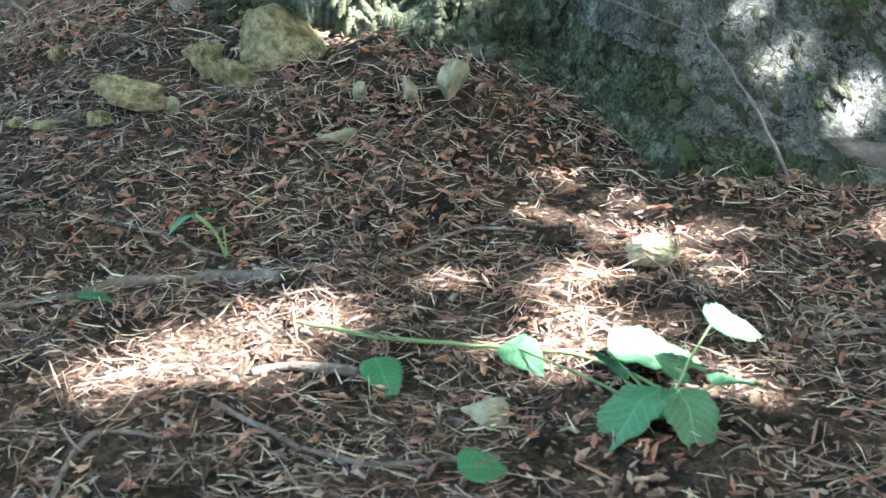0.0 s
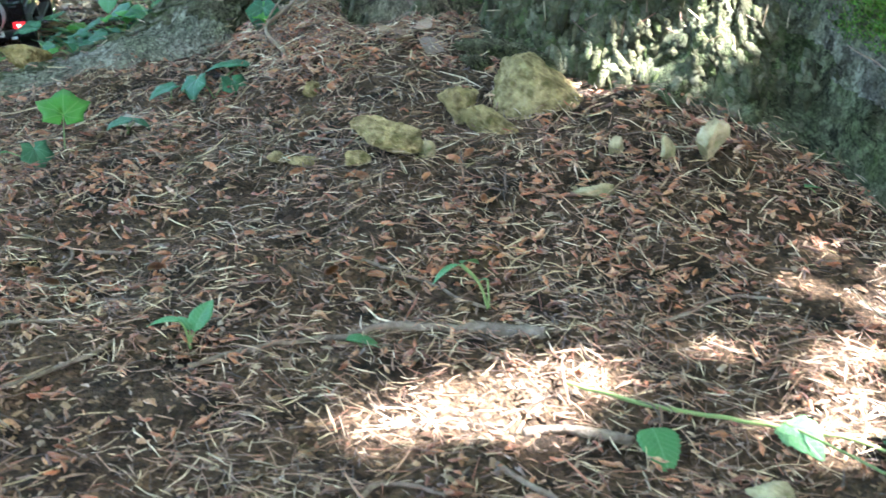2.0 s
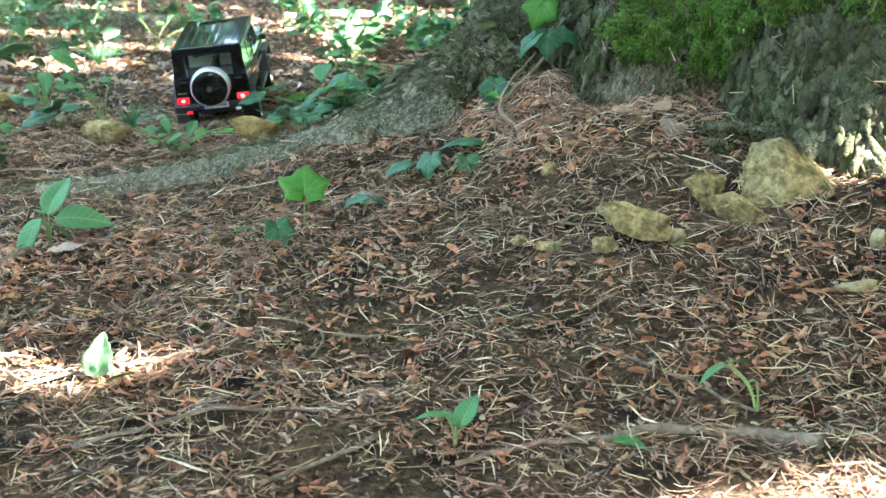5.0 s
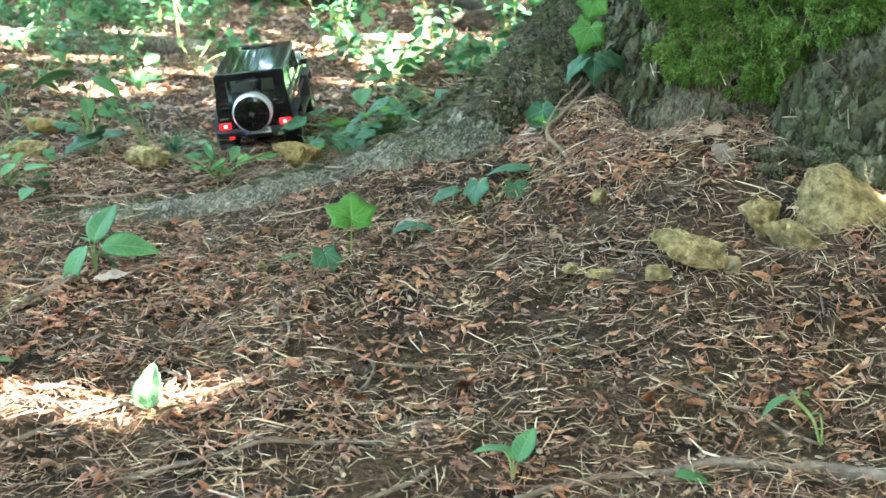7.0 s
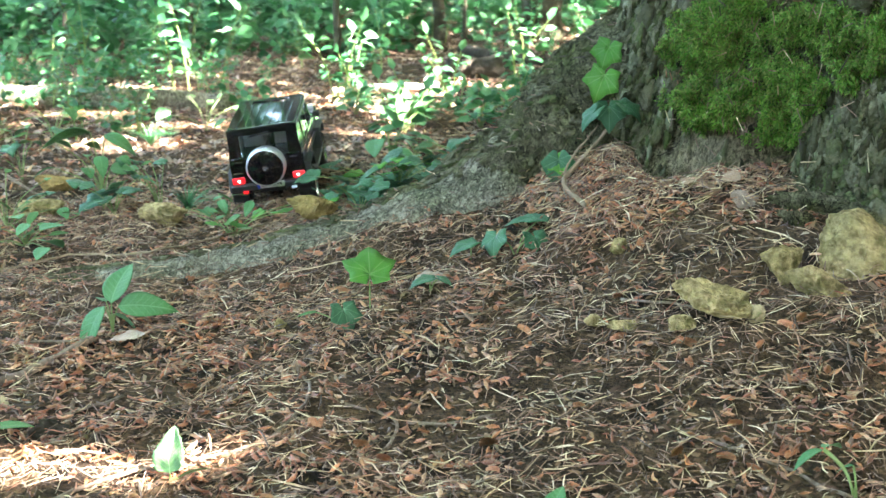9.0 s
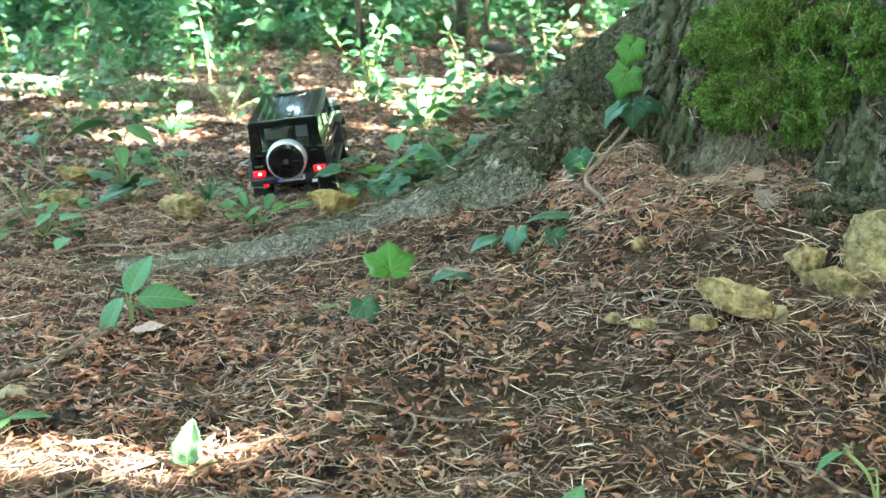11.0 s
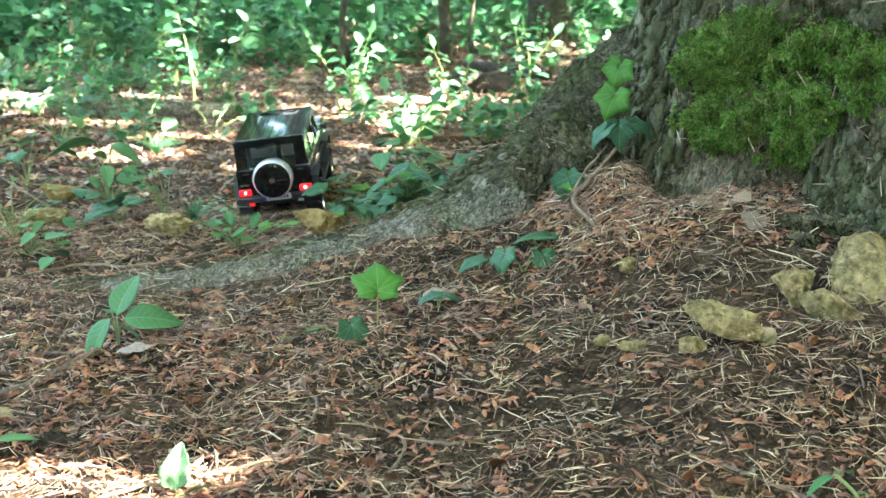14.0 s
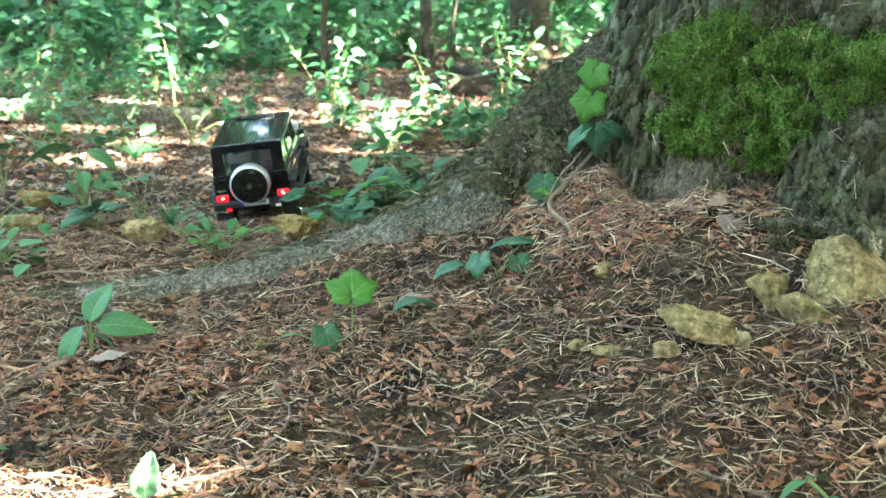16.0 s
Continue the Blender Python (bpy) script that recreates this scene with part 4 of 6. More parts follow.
def crumb_field(name, seed, n, area, size, label):
    """Fine broken litter: small chips, each a low three-sided splinter."""
    rng = np.random.default_rng(seed)
    x, y = scatter_area(rng, n, *area, 9, 0.05, seed)
    n = len(x)
    S = rng.uniform(*size, n) * np.where(rng.random(n) < 0.2, 1.6, 1)
    R = turns(rng, n, 0.35)
    shape = np.array([(-0.5, -0.16, 0), (-0.4, 0.2, 0), (0.5, 0.14, 0), (0.42, -0.2, 0), (-0.1, 0.0, 0.22), (0.2, 0.02, 0.2)])
    V = np.einsum("nij,nkj->nki", R, shape[None] * S[:, None, None] * rng.uniform(0.7, 1.3, (n, 1, 3)))
    V += np.stack([x, y, gz(x, y) + 0.0008], 1)[:, None]
    F = np.array([[0, 3, 4], [3, 5, 4], [3, 2, 5], [2, 1, 5], [1, 4, 5], [1, 0, 4]])
    put(name, mesh_from(name, V.reshape(-1, 3), (np.arange(n)[:, None, None] * 6 + F).reshape(-1, 3)), CRUMB, label=label, category="litter", kind="stuff")


CORE = (-1.5, 2.1, 0.20, 3.5)
OUTER = (-9.0, 9.0, -5.0, 15.0)
needle_field("needle_litter", 41, 116000, CORE, (0.008, 0.032), (0.0008, 0.0018), 0.006, "grey and brown dry conifer needles on soil", 7, 0.27)
needle_field("needle_heap", 141, 11000, (-0.05, 0.85, 1.95, 2.65), (0.016, 0.042), (0.0012, 0.0026), 0.008, "straw-coloured dry needles heaped at the trunk's foot")
needle_field("far_needle_litter", 42, 20000, (-3.0, 2.2, 2.9, 7.4), (0.02, 0.05), (0.0014, 0.003), 0.004, "dry needles strewn over the wood floor")
flake_field("cone_scale_litter", 43, 7000, CORE, (0.006, 0.018), (0.24, 0.5), 0.6, 0.8, SCALE, "reddish-brown shed cone scales among needles", "cone scales", 7, 0.36)
flake_field("cone_scale_heap", 48, 1800, (-0.95, 0.15, 1.15, 2.35), (0.008, 0.020), (0.24, 0.5), 0.7, 0.8, SCALE, "reddish cone scales lying thick by the path", "cone scales", 5, 0.34)
husk_field("bud_husks", 143, 10000, CORE, (0.006, 0.019), "orange-brown shed bud husks among the needles", 8, 0.40)
husk_field("bud_husk_drift", 144, 2600, (-1.1, 0.15, 1.15, 2.5), (0.006, 0.020), "bud husks lying thick by the surface root", 9, 0.38)
needle_field("straw_needles", 147, 2300, (-0.3, 1.5, 1.2, 2.6), (0.014, 0.036), (0.0010, 0.0022), 0.009, "pale straw needles on top of the litter", 8, 0.27, STRAW)
needle_field("twiglet_litter", 146, 6500, CORE, (0.018, 0.055), (0.0016, 0.0032), 0.008, "broken brown twiglets strewn over the litter", 9, 0.2)
husk_field("bud_husk_heap", 145, 2000, (-0.1, 0.75, 1.80, 2.45), (0.009, 0.021), "bud husks among needles at the trunk's foot", 7, 0.26)
husk_field("bud_husk_slope", 148, 1500, (0.42, 1.5, 1.35, 2.15), (0.009, 0.021), "orange bud husks lying thick before the pale buttress", 8, 0.24)
far_flake_field("leaf_scraps", 44, 6000, CORE, (0.005, 0.014), (0.2, 0.5), DEAD, "crumbled brown leaf scraps on the soil", "leaf scraps", 11, 0.2)
crumb_field("litter_crumbs", 47, 125000, CORE, (0.003, 0.011), "fine brown crumbled litter over the soil")
far_flake_field("far_leaf_scraps", 45, 30000, (-4.0, 2.6, 2.9, 9.4), (0.012, 0.034), (0.35, 0.7), DEAD, "dry brown leaves strewn over the wood floor", "leaf scraps", 5, 0.15)
far_flake_field("far_cone_scales", 46, 14000, (-2.6, 2.2, 2.9, 6.0), (0.012, 0.03), (0.4, 0.7), SCALE, "cone scales strewn over the far path", "cone scales", 5, 0.15)
far_flake_field("outer_leaf_litter", 49, 60000, OUTER, (0.03, 0.08), (0.4, 0.8), DEAD, "dry brown leaf litter of the wood around", "leaf scraps", 2, 0.12)


# single husks that lie clear on the soil
def husk_mesh(seed):
    """One bud husk: two or three overlapping curled scales with ribbed backs, of unit length."""
    rng = np.random.default_rng(seed)
    bm = bmesh.new()
    for k in range(int(rng.integers(2, 4))):
        a, lift = rng.uniform(-0.5, 0.5), 0.10 * k
        rows = []
        for u in np.linspace(0, 1, 6):
            w = 0.24 * math.sin(math.pi * (0.10 + 0.86 * u)) ** 0.8
            row = []
            for f in np.linspace(-1, 1, 5):
                p = Vector((u - 0.5 + 0.12 * k, f * w, lift + 0.26 * (1 - f * f) - 0.5 * (u - 0.5) ** 2 + 0.02 * math.cos(f * 12) + rng.normal(0, 0.008)))
                row.append(bm.verts.new(Matrix.Rotation(a, 3, "Z") @ p))
            rows.append(row)
        for r0, r1 in zip(rows, rows[1:]):
            for c in range(4):
                bm.faces.new((r0[c], r0[c + 1], r1[c + 1], r1[c]))
    bmesh.ops.solidify(bm, geom=bm.faces[:], thickness=0.03)
    return to_mesh("bud_husk", bm)


def to_mesh(name, bm, smooth=True):
    me = bpy.data.meshes.new(name)
    for f in bm.faces:
        f.smooth = smooth
    bm.to_mesh(me)
    bm.free()
    return me


HUSKS = [husk_mesh(200 + k) for k in range(6)]
LYING = ((0.315, 1.446), (0.343, 1.432), (0.418, 1.603), (0.407, 1.58), (0.334, 1.513), (0.469, 1.757), (0.448, 1.749), (0.401, 1.689), (0.385, 1.447), (0.26, 1.454), (0.47, 1.621), (0.312, 1.672), (0.233, 1.775), (0.167, 1.612),
         (0.246, 1.892), (0.243, 2.002), (0.3, 2.036), (0.312, 1.721), (0.127, 1.753), (0.052, 1.53), (0.056, 1.469), (-0.066, 1.503), (-0.155, 1.589), (-0.095, 1.555), (-0.216, 2.323), (-0.159, 2.166), (0.077, 1.95), (0.126, 2.067),
         (-0.092, 2.205), (-0.256, 2.198), (0.114, 1.851), (-0.007, 1.92), (-0.342, 1.777), (-0.464, 1.798), (-0.507, 1.761), (-0.472, 2.415), (-0.394, 2.289), (-0.435, 2.337), (-0.287, 2.101), (-0.262, 2.202), (-0.367, 1.535), (-0.507, 1.865))
rng = np.random.default_rng(210)
for i, (x, y) in enumerate(LYING):
    put("bud_husk", HUSKS[i % 6], CLEAN_HUSK, m=pose(x, y, ground_z(x, y) + 0.003, rng.uniform(-15, 15), rng.uniform(-15, 15), rng.uniform(0, 360)) @ Matrix.Scale(rng.uniform(0.014, 0.022), 4), label="curled orange-brown bud husk lying on the litter", category="husk", group="husks on the soil")

# ---- twigs and sticks ----
def tube(points, radii, sides=8, wob=0.0, seed=0, steps=6):
    """A knobbly tapered stick through the points."""
    pts, rad = [], []
    P = [Vector(p) for p in points]
    for s in range(len(P) - 1):
        p0, p1, p2, p3 = P[max(s - 1, 0)], P[s], P[s + 1], P[min(s + 2, len(P) - 1)]
        for k in range(steps):
            f = k / steps
            pts.append(0.5 * ((2 * p1) + (p2 - p0) * f + (2 * p0 - 5 * p1 + 4 * p2 - p3) * f * f + (3 * p1 - p0 - 3 * p2 + p3) * f ** 3))
            rad.append(radii[s] * (1 - f) + radii[s + 1] * f)
    pts.append(P[-1])
    rad.append(radii[-1])
    bm = bmesh.new()
    last = None
    for i, (p, r) in enumerate(zip(pts, rad)):
        way = (pts[min(i + 1, len(pts) - 1)] - pts[max(i - 1, 0)]).normalized()
        ref = Vector((0, 0, 1)) if abs(way.z) < 0.9 else Vector((1, 0, 0))
        a = way.cross(ref).normalized()
        b = a.cross(way)
        p = p + wob * noise.noise_vector(p * 40 + Vector((seed, 0, 0)))
        r = r * (1 + 0.25 * noise.noise(p * 90 + Vector((seed, 5, 0))))
        ring = [bm.verts.new(p + r * (math.cos(t) * a + math.sin(t) * b)) for t in (2 * math.pi * k / sides for k in range(sides))]
        if last:
            for k in range(sides):
                bm.faces.new((last[k], last[(k + 1) % sides], ring[(k + 1) % sides], ring[k]))
        else:
            bm.faces.new(ring[::-1])
        last = ring
    bm.faces.new(last)
    return bm


def twig(name, xy, r0, r1, label, lift=0.004, material=None, seed=1, group="twigs on the ground"):
    pts = [(x, y, ground_z(x, y) + lift) for x, y in xy]
    radii = [r0 + (r1 - r0) * i / (len(pts) - 1) for i in range(len(pts))]
    ob = part(name, tube(pts, radii, 8, 0.004, seed), material or TWIG, None, smooth=True)
    return tagged(ob, label, "twig", group)


twig("twig", ((0.38, 1.00), (0.44, 0.92), (0.50, 0.87), (0.60, 0.855)), 0.003, 0.0025, "thin curved brown twig on needle litter", seed=1)
twig("twig", ((0.225, 0.87), (0.25, 0.95), (0.275, 0.985), (0.33, 0.965)), 0.003, 0.0018, "thin forked grey twig on dark soil", seed=2)
twig("stick", ((0.42, 1.085), (0.47, 1.068), (0.52, 1.052)), 0.005, 0.0055, "short straight grey-brown stick beside the sun patch", seed=3)
twig("surface_root", ((0.27, 1.32), (0.33, 1.325), (0.39, 1.32), (0.44, 1.31), (0.485, 1.275)), 0.005, 0.010, "thick snaking root on the soil surface", 0.003, seed=4, group="roots on the ground")
twig("twig", ((0.10, 1.25), (0.19, 1.29), (0.28, 1.315)), 0.003, 0.004, "thin dark twig on the soil", seed=5)
twig("twig", ((-0.10, 1.44), (-0.075, 1.52), (-0.055, 1.60), (-0.075, 1.655), (-0.125, 1.665)), 0.0028, 0.002, "thin hooked grey twig on the litter", seed=6)
twig("twig", ((-0.045, 1.622), (0.01, 1.615), (0.065, 1.62)), 0.0026, 0.002, "short straight pale twig on the litter", seed=7)
twig("stick", ((-0.72, 1.70), (-0.62, 1.78), (-0.57, 1.86), (-0.515, 1.96)), 0.0075, 0.006, "lichen-grey stick lying under a green plant", 0.008, seed=8)
twig("vine", ((-0.95, 2.33), (-0.82, 2.41), (-0.71, 2.56), (-0.60, 2.55), (-0.51, 2.555), (-0.42, 2.68), (-0.36, 2.80)), 0.0028, 0.0022, "long thin bare vine lying across the litter", 0.010, VINE, 9)
twig("twig", ((-0.46, 1.40), (-0.38, 1.47), (-0.28, 1.52), (-0.20, 1.56)), 0.003, 0.002, "thin pale twig in the sun patch", seed=10)
twig("twig", ((-0.48, 1.72), (-0.47, 1.62), (-0.475, 1.56)), 0.003, 0.003, "short dark upright twig in the litter", seed=11)
twig("twig", ((-0.21, 1.57), (-0.17, 1.68), (-0.19, 1.78)), 0.0025, 0.002, "thin dark twig on the litter", seed=12)
twig("twig", ((0.27, 1.50), (0.36, 1.44), (0.43, 1.36)), 0.0024, 0.002, "thin reddish twig on dark soil", seed=13)
twig("twig", ((0.02, 1.30), (-0.08, 1.22), (-0.2, 1.14)), 0.0028, 0.002, "thin grey twig running through the litter", seed=14)
twig("twig", ((1.00, 1.03), (1.08, 1.02), (1.16, 0.98)), 0.004, 0.003, "forked pale twig on the litter", seed=15)
twig("twig", ((1.02, 1.10), (1.10, 1.04), (1.22, 1.05)), 0.003, 0.002, "thin pale twig on the litter", seed=16)
twig("fallen_branch", ((1.15, 1.62), (1.28, 1.52), (1.42, 1.44), (1.55, 1.40)), 0.012, 0.018, "thick grey dead branch beside the trunk", 0.012, seed=17)
twig("fallen_branch", ((1.28, 1.50), (1.40, 1.46), (1.56, 1.36)), 0.022, 0.026, "pale barkless log end on the litter", 0.02, seed=18)
tagged(part("dead_twig", tube([(-1.08, 3.12, 0.225), (-0.94, 3.04, 0.165), (-0.82, 2.99, 0.112)], [0.0035, 0.003, 0.0022], 7, 0.004, 19), TWIG, None, smooth=True), "bare brown twig leaning among plants", "twig", "twigs on the ground")

twig("twig", ((-0.80, 2.00), (-0.66, 1.985), (-0.50, 1.99)), 0.0025, 0.002, "thin straight brown twig beside the seedling", seed=50)
twig("twig", ((0.25, 1.875), (0.31, 1.835), (0.365, 1.80)), 0.0022, 0.0016, "thin dark twig against a stone", 0.006, seed=51)
twig("twig", ((-0.60, 1.62), (-0.50, 1.66), (-0.42, 1.74)), 0.0026, 0.002, "thin pale twig lying in the husks", seed=52)
twig("twig", ((0.02, 1.93), (0.09, 1.955), (0.14, 2.0)), 0.002, 0.0014, "thin pale twig on the mound", 0.006, seed=53)
twig("twig", ((-0.30, 1.30), (-0.16, 1.36), (-0.02, 1.37)), 0.0028, 0.002, "thin grey twig running through the litter", seed=54)
twig("twig", ((0.62, 1.30), (0.73, 1.36), (0.80, 1.34)), 0.0024, 0.0018, "thin pale twig on the litter", seed=55)
put("bark_piece", stone_mesh("bark_piece", (0.06, 0.035, 0.03), 61, 9, 0.3), ROTTEN, m=pose(-0.485, 1.615, ground_z(-0.485, 1.615) + 0.008, 0, 5, 20), label="dark broken piece of bark in the litter", category="bark piece")
for bx, by, size, seed, turn in ((0.555, 2.045, (0.15, 0.045, 0.05), 62, -22), (0.525, 2.000, (0.085, 0.03, 0.03), 63, -12), (0.610, 1.995, (0.10, 0.035, 0.045), 64, -30)):
    put("bark_piece", stone_mesh("bark_piece", size, seed, 9, 0.3), DARKBARK, m=pose(bx, by, ground_z(bx, by) + 0.3 * size[2], 0, 4, turn), label="weathered grey strip of bark at the trunk's foot", category="bark piece", group="bark strips at the trunk")
tagged(part("dead_twig", tube([(0.985, 1.70, 0.385), (1.037, 1.635, 0.356), (1.096, 1.59, 0.334), (1.13, 1.57, 0.32)], [0.0014, 0.0014, 0.0012, 0.001], 6, 0.005, 40), TWIG, None, smooth=True), "thin bare twig caught on the bark", "twig", "twigs on the trunk")
tagged(part("dead_twig", tube([(1.075, 1.64, 0.42), (1.122, 1.585, 0.338), (1.140, 1.53, 0.292), (1.155, 1.46, 0.235), (1.17, 1.40, 0.17)], [0.0014, 0.0017, 0.002, 0.0024, 0.0026], 8, 0.006, 41), TWIG, None, smooth=True), "grey dead twig leaning against the trunk", "twig", "twigs on the trunk")

# ---- leaves ----
def leaf_bm(outline, fold=0.25, droop=0.25, nv=5):
    """A leaf blade from half outlines: rows of (along, half width); folded on its midrib and drooping, with thickness."""
    bm = bmesh.new()
    grid = []
    for u, w in outline:
        row = []
        for k in range(-nv, nv + 1):
            f = k / nv
            y = f * w
            z = abs(y) * fold - droop * u * u + 0.015 * math.sin(9 * u + 5 * f) * w
            row.append(bm.verts.new((u, y, z)))
        grid.append(row)
    for a, b in zip(grid, grid[1:]):
        for k in range(2 * nv):
            bm.faces.new((a[k], a[k + 1], b[k + 1], b[k]))
    bmesh.ops.remove_doubles(bm, verts=bm.verts, dist=1e-4)
    bmesh.ops.solidify(bm, geom=bm.faces[:], thickness=0.012)
    return bm


def lobed_bm(lobes=5, deep=0.45, fold=0.2, droop=0.3):
    """An ivy leaf: pointed lobes round the stalk's end, slightly cupped, with thickness."""
    bm = bmesh.new()
    rim = []
    reach = {5: ((-118, 0.55), (-58, 0.78), (0, 1.0), (58, 0.78), (118, 0.55)), 3: ((-80, 0.62), (0, 1.0), (80, 0.62))}[lobes]
    for i, (a, r) in enumerate(reach):
        rim.append((a, r))
        if i < len(reach) - 1:
            a2, r2 = reach[i + 1]
            lowr = (r + r2) / 2 * (1 - deep)
            rim += [(a + (a2 - a) * 0.25, (r * 0.5 + lowr * 0.5) * 0.96), (a + (a2 - a) * 0.5, lowr), (a + (a2 - a) * 0.75, (r2 * 0.5 + lowr * 0.5) * 0.96)]
    rim = [(-165, 0.30)] + [(-150, reach[0][1] * 0.62)] + rim + [(150, reach[0][1] * 0.62), (165, 0.30)]

    def point(a, r):
        x, y = r * math.cos(radians(a)), r * math.sin(radians(a))
        return (x, y, fold * abs(y) - droop * max(x, 0) ** 2 - 0.15 * y * y + 0.04 * math.sin(5 * x + 7 * y))
    rings = [[bm.verts.new(point(a, r * s)) for a, r in rim] for s in (0.02, 0.35, 0.7, 1.0)]
    for p, q in zip(rings, rings[1:]):
        for k in range(len(rim) - 1):
            bm.faces.new((p[k], p[k + 1], q[k + 1], q[k]))
    bmesh.ops.remove_doubles(bm, verts=bm.verts, dist=1e-4)
    bmesh.ops.solidify(bm, geom=bm.faces[:], thickness=0.012)
    return bm


IVY5 = to_mesh("leaf", lobed_bm(5, 0.25))
IVY5.materials.append(IVY)
IVY3 = to_mesh("leaf", lobed_bm(3, 0.20))
IVY3.materials.append(IVY)
FRESH5 = to_mesh("leaf", lobed_bm(5, 0.27, 0.15, 0.15))
FRESH5.materials.append(FRESH_FAN)
OVAL = tuple((u, 0.27 * math.sin(math.pi * min(1, u * 1.02) ** 0.8) ** 0.8 + 0.004) for u in np.linspace(0, 1, 11))
LANCE = to_mesh("leaf", leaf_bm(OVAL, 0.2, 0.45))
LANCE.materials.append(LEAF)
PALE = to_mesh("leaf", leaf_bm(OVAL, 0.1, 0.2))
PALE.materials.append(FRESH)
BROAD = tuple((u, 0.42 * math.sin(math.pi * min(1, u * 1.01) ** 0.6) ** 0.7 + (0.022 if i % 2 else -0.02) * math.sin(math.pi * u) + 0.004) for i, u in enumerate(np.linspace(0, 1, 19)))
BROADLEAF = to_mesh("leaf", leaf_bm(BROAD, 0.1, 0.25))
BROADLEAF.materials.append(LEAF)
TORNBM = leaf_bm(BROAD, 0.16, 0.30)
for v in TORNBM.verts:
    v.co.z += 0.07 * noise.noise(Vector((v.co.x * 3.1, v.co.y * 4.2, 1.7))) + 0.02 * noise.noise(v.co * 9)
    v.co.y *= 1 + 0.25 * noise.noise(Vector((v.co.x * 7, 3.3, 0)))
TORNLEAF = to_mesh("leaf", TORNBM)
TORNLEAF.materials.append(TORN)


def leaf_at(parent, me, tip_from, aim, size, label=""):
    """A blade whose stalk end lies at tip_from; aim: yaw, pitch, roll in degrees."""
    yaw, pitch, roll = aim
    m = Matrix.Translation(tip_from) @ Euler((radians(roll), radians(-pitch), radians(yaw))).to_matrix().to_4x4() @ Matrix.Scale(size, 4)
    return put("leaf", me, None, parent, m, label)


def plant(name, x, y, leaves, label, category="plant", group="", stem_r=0.0012, stem_mat=None):
    """leaves: rows of (mesh, (dx, dy, dz) of the stalk's end, (yaw, pitch, roll), size). A stalk runs to each."""
    z = ground_z(x, y)
    ob = empty(name, pose(x, y, z), label, category, group)
    for me, d, aim, size in leaves:
        mid = (d[0] * 0.35, d[1] * 0.35, d[2] * 0.6)
        part("stalk", tube([(0, 0, -0.004), mid, d], [stem_r * 1.3, stem_r, stem_r * 0.8], 6), stem_mat or STEM, ob, smooth=True)
        leaf_at(ob, me, d, aim, size)
    return ob


# three ivy shoots on the mound, and single leaves round them
plant("ivy_shoot", 0.115, 2.15, ((IVY5, (0.03, -0.01, 0.03), (-60, -35, 0), 0.042), (IVY5, (-0.03, 0.02, 0.025), (-110, -40, 20), 0.040), (IVY5, (0.04, 0.05, 0.045), (170, 5, 0), 0.055)), "young ivy shoot with three dark green lobed leaves", "ivy", "ivy on the mound")
plant("ivy_shoot", 0.045, 2.17, ((IVY5, (0, -0.02, 0.03), (200, -10, 0), 0.04),), "single dull green ivy leaf on a short stalk", "ivy", "ivy on the mound")
plant("ivy_shoot", -0.02, 2.08, ((IVY3, (0, -0.01, 0.022), (200, -5, 0), 0.034), (IVY3, (0.015, 0, 0.02), (-20, -15, 0), 0.025)), "small dull green ivy leaf near a dead leaf", "ivy", "ivy on the mound")
plant("ivy_shoot", -0.11, 2.02, ((FRESH5, (0.0, 0.0, 0.055), (95, 38, 0), 0.062),), "upright bright green young ivy leaf on a pale stalk", "ivy", "ivy on the mound")
plant("ivy_shoot", -0.15, 1.96, ((IVY5, (0.005, -0.01, 0.03), (-60, -45, 0), 0.04), (PALE, (-0.035, 0.01, 0.02), (170, -5, 0), 0.035)), "low dark ivy leaf beside a pale curled leaf", "ivy", "ivy on the mound")
# broad-leaved seedling beside the grey stick
plant("seedling", -0.50, 2.02, ((LANCE, (0.0, 0.0, 0.05), (75, 55, 0), 0.078), (LANCE, (-0.008, -0.01, 0.048), (225, -42, 0), 0.085), (LANCE, (0.01, 0.0, 0.045), (-5, 10, 42), 0.082), (LANCE, (0.0, 0.01, 0.03), (20, -25, 0), 0.06), (LANCE, (-0.01, 0.01, 0.05), (110, 10, 0), 0.05)), "low seedling with five oval green leaves", "seedling")
plant("seedling", -0.305, 1.455, ((TORNLEAF, (0.0, 0.0, 0.012), (105, 68, -40), 0.052), (PALE, (0.01, -0.005, 0.008), (15, 25, -30), 0.036)), "pale sunlit seedling with two upright leaves", "seedling")
plant("seedling", -0.545, 1.58, ((PALE, (0.0, 0.0, 0.02), (10, 10, 0), 0.05), (PALE, (0.0, 0.0, 0.02), (170, 15, 0), 0.05), (PALE, (0.0, 0.0, 0.02), (250, 0, 0), 0.04)), "pale green seedling in the sun patch", "seedling")
plant("seedling", 0.10, 1.29, ((LANCE, (-0.01, 0.0, 0.03), (165, 10, 0), 0.035), (LANCE, (0.005, 0.0, 0.018), (65, 50, 0), 0.045), (LANCE, (0.0, 0.0, 0.02), (120, 40, 0), 0.025)), "tiny seedling with three green leaves on dark soil", "seedling")
plant("fallen_leaf", 0.285, 1.29, ((LANCE, (-0.02, 0, 0.008), (5, 3, 0), 0.05),), "flat green oval leaf lying on needles", "leaf", stem_r=0.0008)
